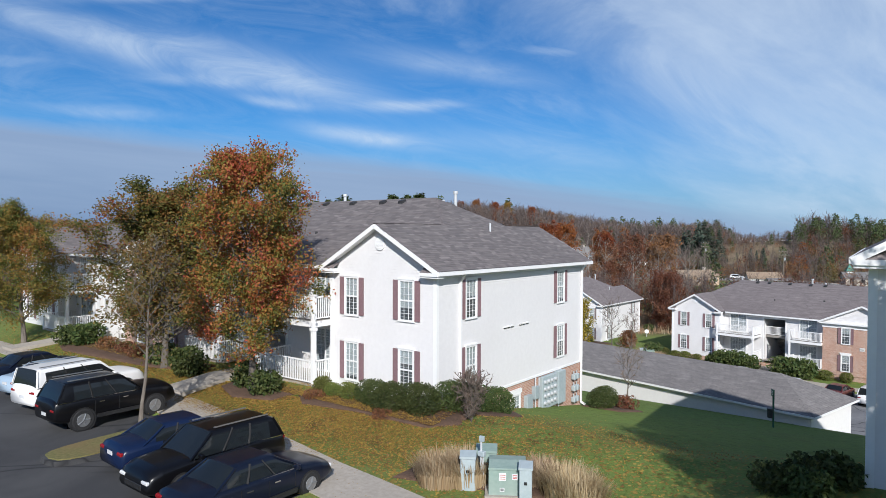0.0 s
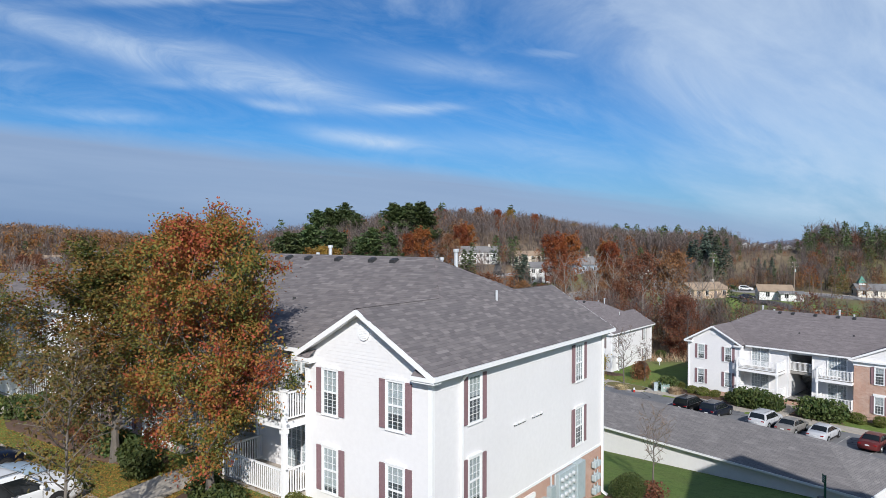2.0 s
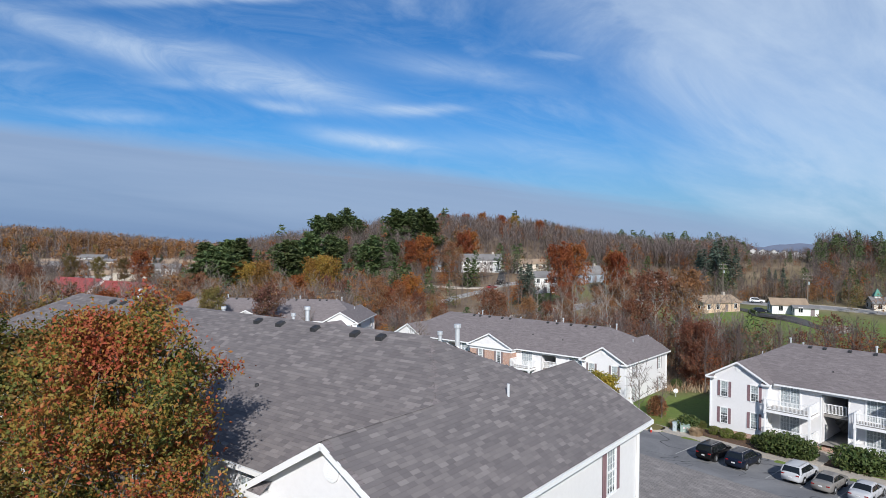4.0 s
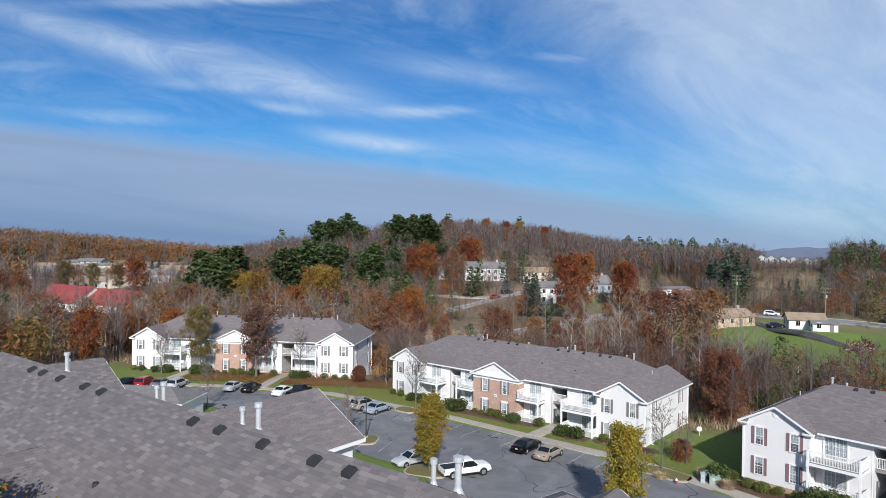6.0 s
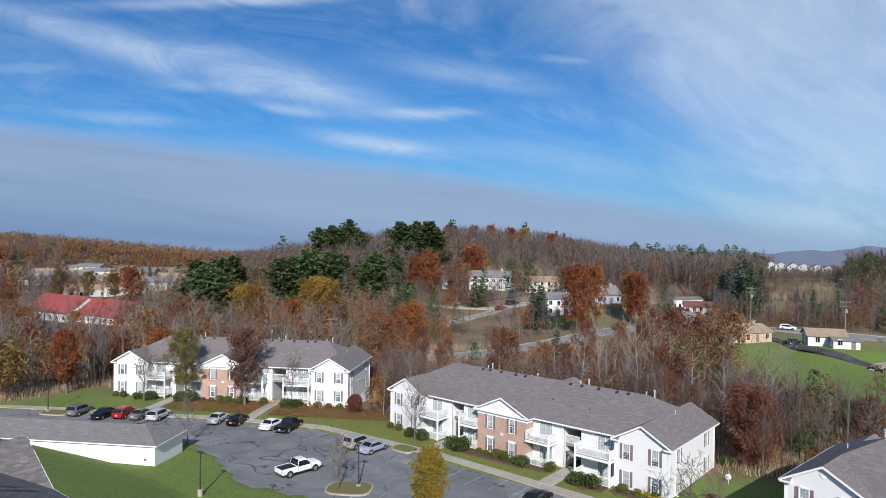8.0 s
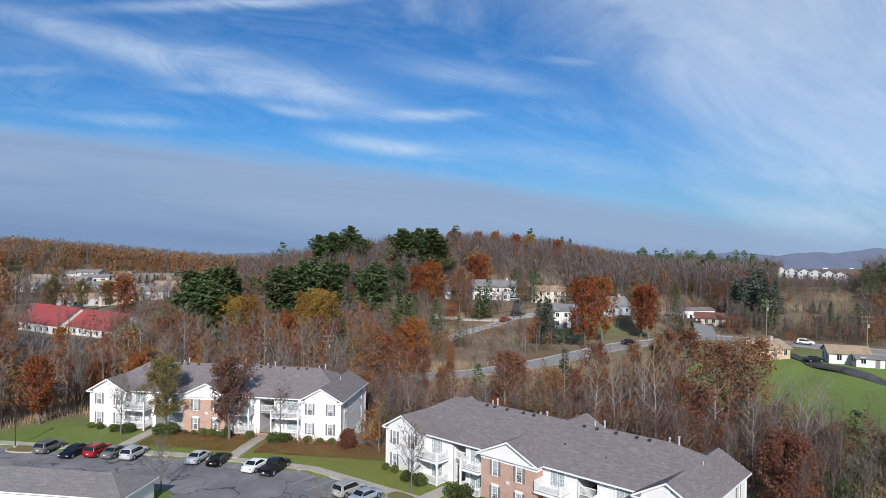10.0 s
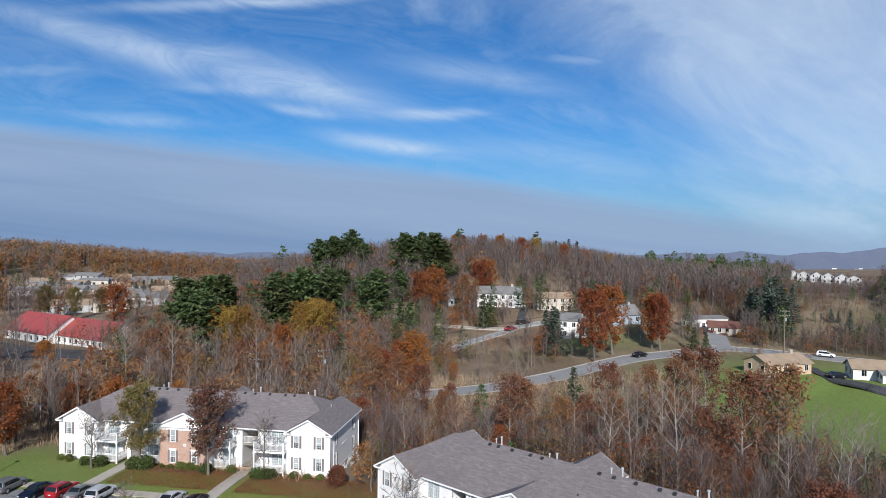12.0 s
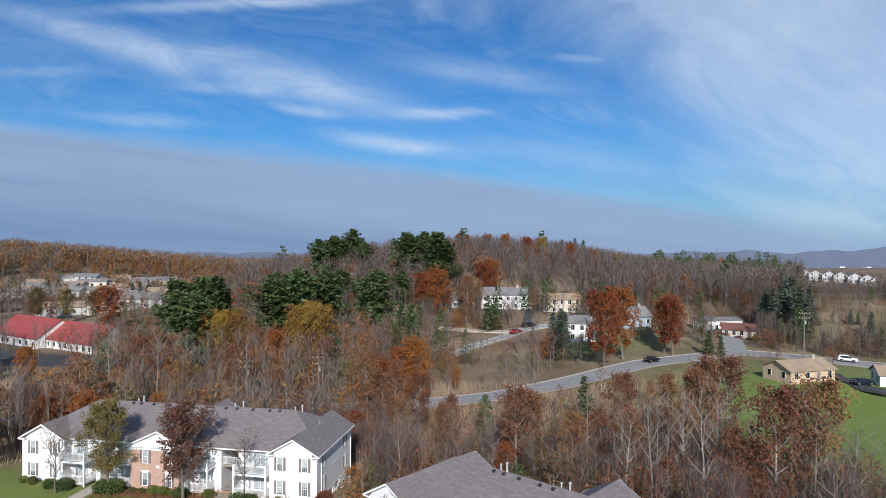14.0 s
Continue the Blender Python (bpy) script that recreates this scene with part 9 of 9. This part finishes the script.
def chapel(x, y, rot):
    """A low grey-roofed hall with a white cupola under a green spire."""
    hall = small_house(x, y, rot, 16.0, 8.0, 2.6, 1.6, CREAMWALL, GREYROOF, "low hall with a green-capped white cupola", 1, 5, name="chapel", category="chapel")
    bm = bmesh.new()
    box(bm, -7.0, -0.9, 2.4, -5.2, 0.9, 4.6)
    cup = part("cupola", bm, WHITEWALL, hall)
    bm = bmesh.new()
    v = [bm.verts.new(p) for p in ((-7.3, -1.2, 4.6), (-4.9, -1.2, 4.6), (-4.9, 1.2, 4.6), (-7.3, 1.2, 4.6), (-6.1, 0, 6.9))]
    bm.faces.new((v[3], v[2], v[1], v[0]))
    for k in range(4):
        bm.faces.new((v[k], v[(k + 1) % 4], v[4]))
    part("spire", bm, grained("green_copper", (0.05, 0.19, 0.14), (0.08, 0.25, 0.19), 5.0, 0.6), cup, "green pyramid spire")


chapel(-2.0, 233.0, 20)
town = random.Random(12)
for x, y, rot, w, d, h in ((-407, 165, 40, 26, 9, 3.0), (-414, 146, 40, 20, 9, 3.0), (-398, 181, 55, 24, 9, 3.0), (-380, 200, 62, 30, 10, 4.0), (-372, 214, 40, 16, 9, 4.5), (-379, 228, 62, 22, 9, 4.0), (-284, 150, 45, 22, 10, 4.0), (-290, 168, 45, 20, 10, 4.0), (-388, 272, 20, 12, 9, 5.5), (-336, 289, 70, 12, 9, 4.5), (-430, 172, 40, 24, 9, 3.0), (-425, 155, 20, 20, 9, 3.0), (-300, 130, 60, 24, 10, 3.5), (-458, 200, 30, 18, 9, 5.0), (-350, 205, 60, 18, 9, 4.0), (-330, 180, 30, 14, 9, 3.2), (-445, 130, 60, 24, 9, 3.0)):
    small_house(x, y, rot, w, d, h, 1.8, PALEWALL if town.random() < 0.7 else CREAMWALL, GREYROOF if town.random() < 0.75 else TANROOF, "pale low house in the distant estate", 1 if h < 4.4 else 2, max(3, int(w / 4)), doors=False)


def estate_home(x, y, rot, w, wall, roof):
    """A long low home of the distant estate."""
    root = empty("house", pose(x, y, float(land(x, y)), 0, 0, rot))
    bm = bmesh.new()
    box(bm, -w / 2, -4.2, -1.5, w / 2, 4.2, 3.4)
    for sd in (-1, 1):
        poly(bm, [(sd * w / 2, -4.2, 3.4), (sd * w / 2, 4.2, 3.4), (sd * w / 2, 0, 5.0)])
    part("wall", bm, wall, root)
    bm = bmesh.new()
    for sd in (-1, 1):
        slab(bm, [(-w / 2 - 0.4, sd * 4.6, 3.42), (w / 2 + 0.4, sd * 4.6, 3.42), (w / 2 + 0.4, 0, 5.18), (-w / 2 - 0.4, 0, 5.18)], 0.16)
    part("roof", bm, roof, root)
    for k in range(3):
        bm = bmesh.new()
        xx = w * (k - 1) * 0.31
        box(bm, xx - 0.8, -4.26, 0.9, xx + 0.8, -4.2, 2.3)
        part("window", bm, CARGLASS, root)
    return tagged(root, "long pale low home in the distant estate", "house", group="homes of the distant estate")


for k, (x, y, rot, w) in enumerate(((-429, 149, 38, 22), (-430, 163, 38, 20), (-431, 179, 40, 18), (-443, 197, 60, 16), (-391, 192, 70, 26), (-416, 220, 66, 30), (-397, 224, 66, 24), (-415, 252, 70, 26), (-366, 218, 40, 14), (-380, 234, 30, 14), (-327, 163, 62, 24), (-307, 169, 62, 26), (-339, 242, 30, 13), (-470, 190, 50, 22), (-462, 216, 62, 24), (-448, 240, 66, 26), (-452, 172, 40, 20), (-425, 256, 70, 20), (-287, 143, 62, 22), (-440, 212, 60, 22), (-400, 240, 66, 18))):
    estate_home(x, y, rot, w, PALEWALL if k % 3 else CREAMWALL, GREYROOF if k % 2 else TANROOF)
for k in range(7):
    x, y = -116 + k * 7.7, 531 - k * 2.0
    small_house(x, y, 100 + 8 * (k % 2), 8.0, 8.4, 4.4, 2.8, PALEWALL, GREYROOF, "pale gabled row house on the far slope", 2, 2, doors=False)



def far_town():
    """Specks of pale buildings on the distant slopes."""
    r = random.Random(21)
    V, F = [], []
    for k in range(75):
        u = r.uniform(560, 1500) if k < 55 else r.uniform(-700, -250)
        v = r.uniform(1900, 2400)
        x, y = xy_of(u, v)
        z = float(land(x, y)) + 5.0
        w, d, h = r.uniform(2.5, 7), r.uniform(3, 5), r.uniform(0, 2)
        n = len(V)
        V += [(x - w, y - d, z - 8), (x + w, y - d, z - 8), (x + w, y + d, z - 8), (x - w, y + d, z - 8), (x - w, y - d, z + h), (x + w, y - d, z + h), (x + w, y + d, z + h), (x - w, y + d, z + h), (x - w, y, z + h + 3), (x + w, y, z + h + 3)]
        F += [(n, n + 1, n + 5, n + 4), (n + 1, n + 2, n + 6, n + 9, n + 5), (n + 2, n + 3, n + 7, n + 6), (n + 3, n, n + 4, n + 8, n + 7), (n + 4, n + 5, n + 9, n + 8), (n + 7, n + 8, n + 9, n + 6)]
    tagged(mesh_ob("far_town", V, F, WHITEWALL, None, "scattered pale buildings on distant slopes"), "", "town", kind="stuff")


far_town()

# a few cars by the far houses
for kind, cname, rgb, x, y, head, label in (("suv", "black", BLACK, -128.5, 206.0, 60, "black car on the hill lane"), ("sedan", "red", RED, -128.6, 198.5, 80, "red car on the hill lane"), ("suv", "white", WHITE, -139.5, 221.0, 40, "white van parked by the hill house"), ("sedan", "black", BLACK, -79.0, 187.0, 72, "black car on the two-lane road"), ("suv", "white", WHITE, -40.0, 222.5, 5, "white car at the crossing"), ("sedan", "navy", NAVY, -33.0, 192.0, 40, "navy car on the bungalow drive"), ("suv", "silver", SILVER, -80.0, 268.0, 30, "silver car by the shops"), ("sedan", "white", WHITE, -74.0, 266.0, 30, "white car by the shops")):
    build_car(kind, cname, rgb, pose(x, y, float(ground_z(x, y)) + 0.30, 0, 0, head), label)


def far_ridges():
    """Distant ridges that close the horizon, the blue of the haze put into their base colour."""
    m, nt, b = principled("haze_tinted_ridge", 1.0, 0, 0.0)
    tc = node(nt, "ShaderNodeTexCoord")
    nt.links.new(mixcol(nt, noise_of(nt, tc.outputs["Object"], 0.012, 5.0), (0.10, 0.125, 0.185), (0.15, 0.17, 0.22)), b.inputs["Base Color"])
    for v, lift, amp, seed in ((2600, -14.0, 10.0, 1.0), (3400, -8.0, 16.0, 2.3)):
        V, F = [], []
        n = 220
        for k in range(n + 1):
            u = -0.95 * v + 1.9 * v * k / n
            x, y = xy_of(u, v)
            top = -28.0 + 0.013 * u + lift + amp * (0.7 * math.sin(u * 0.0021 + seed) + 0.5 * math.sin(u * 0.0067 + 2 * seed) + 0.45 * math.sin(u * 0.0165 + 3 * seed) + 0.16 * math.sin(u * 0.041)) + 0.8 * math.sin(u * 0.11)
            x2, y2 = xy_of(u, v + 260)
            V += [(x, y, -160.0), (x2, y2, top), (x2 - 300 * 0.6, y2 + 300 * 0.8, -160.0)]
            if k:
                i = 3 * k
                F += [(i - 3, i, i + 1, i - 2), (i - 2, i + 1, i + 2, i - 1)]
        tagged(mesh_ob("backdrop", V, F, m, None, "distant wooded ridge with blue haze in its colour"), "", "hills", kind="structure")


far_ridges()
# ------------------------------------------------------------------ shingles of the upper house's roof


def shingle_piece_mat(name, by_island):
    m, nt, b = principled(name, 0.93, 0, 0.2)
    if by_island:
        rnd_out = node(nt, "ShaderNodeNewGeometry").outputs["Random Per Island"]
    else:
        rnd_out = node(nt, "ShaderNodeObjectInfo").outputs["Random"]
    r = node(nt, "ShaderNodeValToRGB")
    els = r.color_ramp.elements
    while len(els) < 5:
        els.new(0.5)
    for k, (p, c) in enumerate(((0.0, (0.145, 0.130, 0.131)), (0.35, (0.17, 0.153, 0.153)), (0.62, (0.185, 0.166, 0.164)), (0.88, (0.215, 0.193, 0.188)), (1.0, (0.26, 0.235, 0.228)))):
        els[k].position, els[k].color = p, (*c, 1)
    nt.links.new(rnd_out, r.inputs[0])
    tc = node(nt, "ShaderNodeTexCoord")
    grain, broad = noise_of(nt, tc.outputs["Object"], 55.0, 2.0, 0.6), noise_of(nt, tc.outputs["Object"], 0.3, 3.0, 0.5)
    col = mixcol(nt, maths(nt, "MULTIPLY", grain, 0.28), r.outputs[0], (0.09, 0.082, 0.084))
    col = mixcol(nt, maths(nt, "MULTIPLY", ramp(nt, broad, 0.42, 0.7), 0.25), col, (0.13, 0.12, 0.122))
    nt.links.new(col, b.inputs["Base Color"])
    bump(nt, b, grain, 0.4, 0.006)
    return m


SHINGLE_ONE, SHINGLE_MANY = shingle_piece_mat("shingle_tab", False), shingle_piece_mat("shingle_field", True)


def shingle_slopes(roof):
    """Thin tabs in courses on the slopes of one roof: those over the near front slope singly, the rest joined."""
    rng = random.Random(31)
    W, E = 0.32, 0.145
    tab = bpy.data.meshes.new("shingle")
    V0 = [(-W / 2, 0, 0.009), (W / 2, 0, 0.009), (W / 2, E * 1.02, 0.003), (-W / 2, E * 1.02, 0.003), (-W / 2, 0, 0.0), (W / 2, 0, 0.0)]
    F0 = [(0, 1, 2, 3), (4, 5, 1, 0)]
    tab.from_pydata(V0, [], F0)
    tab.materials.append(SHINGLE_ONE)
    VV, FF, singles = [], [], 0
    for p in roof.data.polygons:
        co = [roof.data.vertices[i].co.copy() for i in p.vertices]
        n = p.normal.copy()
        if n.z < 0:
            n = -n
        up = Vector((-n.x, -n.y, 0))
        if up.length < 1e-4:
            continue
        up = (up.normalized() + Vector((0, 0, -(up.normalized().dot(n)) / n.z))).normalized()
        side = up.cross(n).normalized()
        o = co[0]
        ring = [((c - o).dot(side), (c - o).dot(up)) for c in co]
        a0, a1 = min(q[0] for q in ring), max(q[0] for q in ring)
        b0, b1 = min(q[1] for q in ring), max(q[1] for q in ring)
        if max(c.y for c in co) > 13.9 and min(c.y for c in co) > 6.5:
            continue
        na, nb = int((a1 - a0) / W) + 2, int((b1 - b0) / E) + 1
        ia, ib = np.meshgrid(np.arange(na), np.arange(nb))
        shift = np.array([rng.uniform(0, W) for _ in range(nb)])
        pa = a0 - W + ia * W + shift[ib] * 1.0
        pb = b0 + ib * E
        ok = inside(pa - W * 0.3, pb + E * 0.5, ring) & inside(pa + W * 0.3, pb + E * 0.5, ring)
        for sa, sb in zip(pa[ok].tolist(), pb[ok].tolist()):
            c = o + side * sa + up * sb + n * (0.004 + rng.random() * 0.004)
            if singles < 300 and n.y < -0.3 and abs(n.x) < 0.1 and -9.2 < c.x < -5.4 and 4.1 < c.y < 6.3:
                ob = new("shingle", tab)
                ob.parent = roof
                m = Matrix((side, up, n)).transposed().to_4x4()
                m.translation = c
                ob.matrix_local = m
                singles += 1
                continue
            base = len(VV)
            VV += [tuple(c + side * x + up * y + n * z) for x, y, z in V0]
            FF += [tuple(i + base for i in f) for f in F0]
    field = mesh_ob("shingle_field", VV, FF, SHINGLE_MANY, roof)
    tagged(field, "courses of grey-brown asphalt shingle tabs", kind="stuff")


for child in list(house.children):
    if child.name.split(".")[0] == "roof":
        shingle_slopes(child)
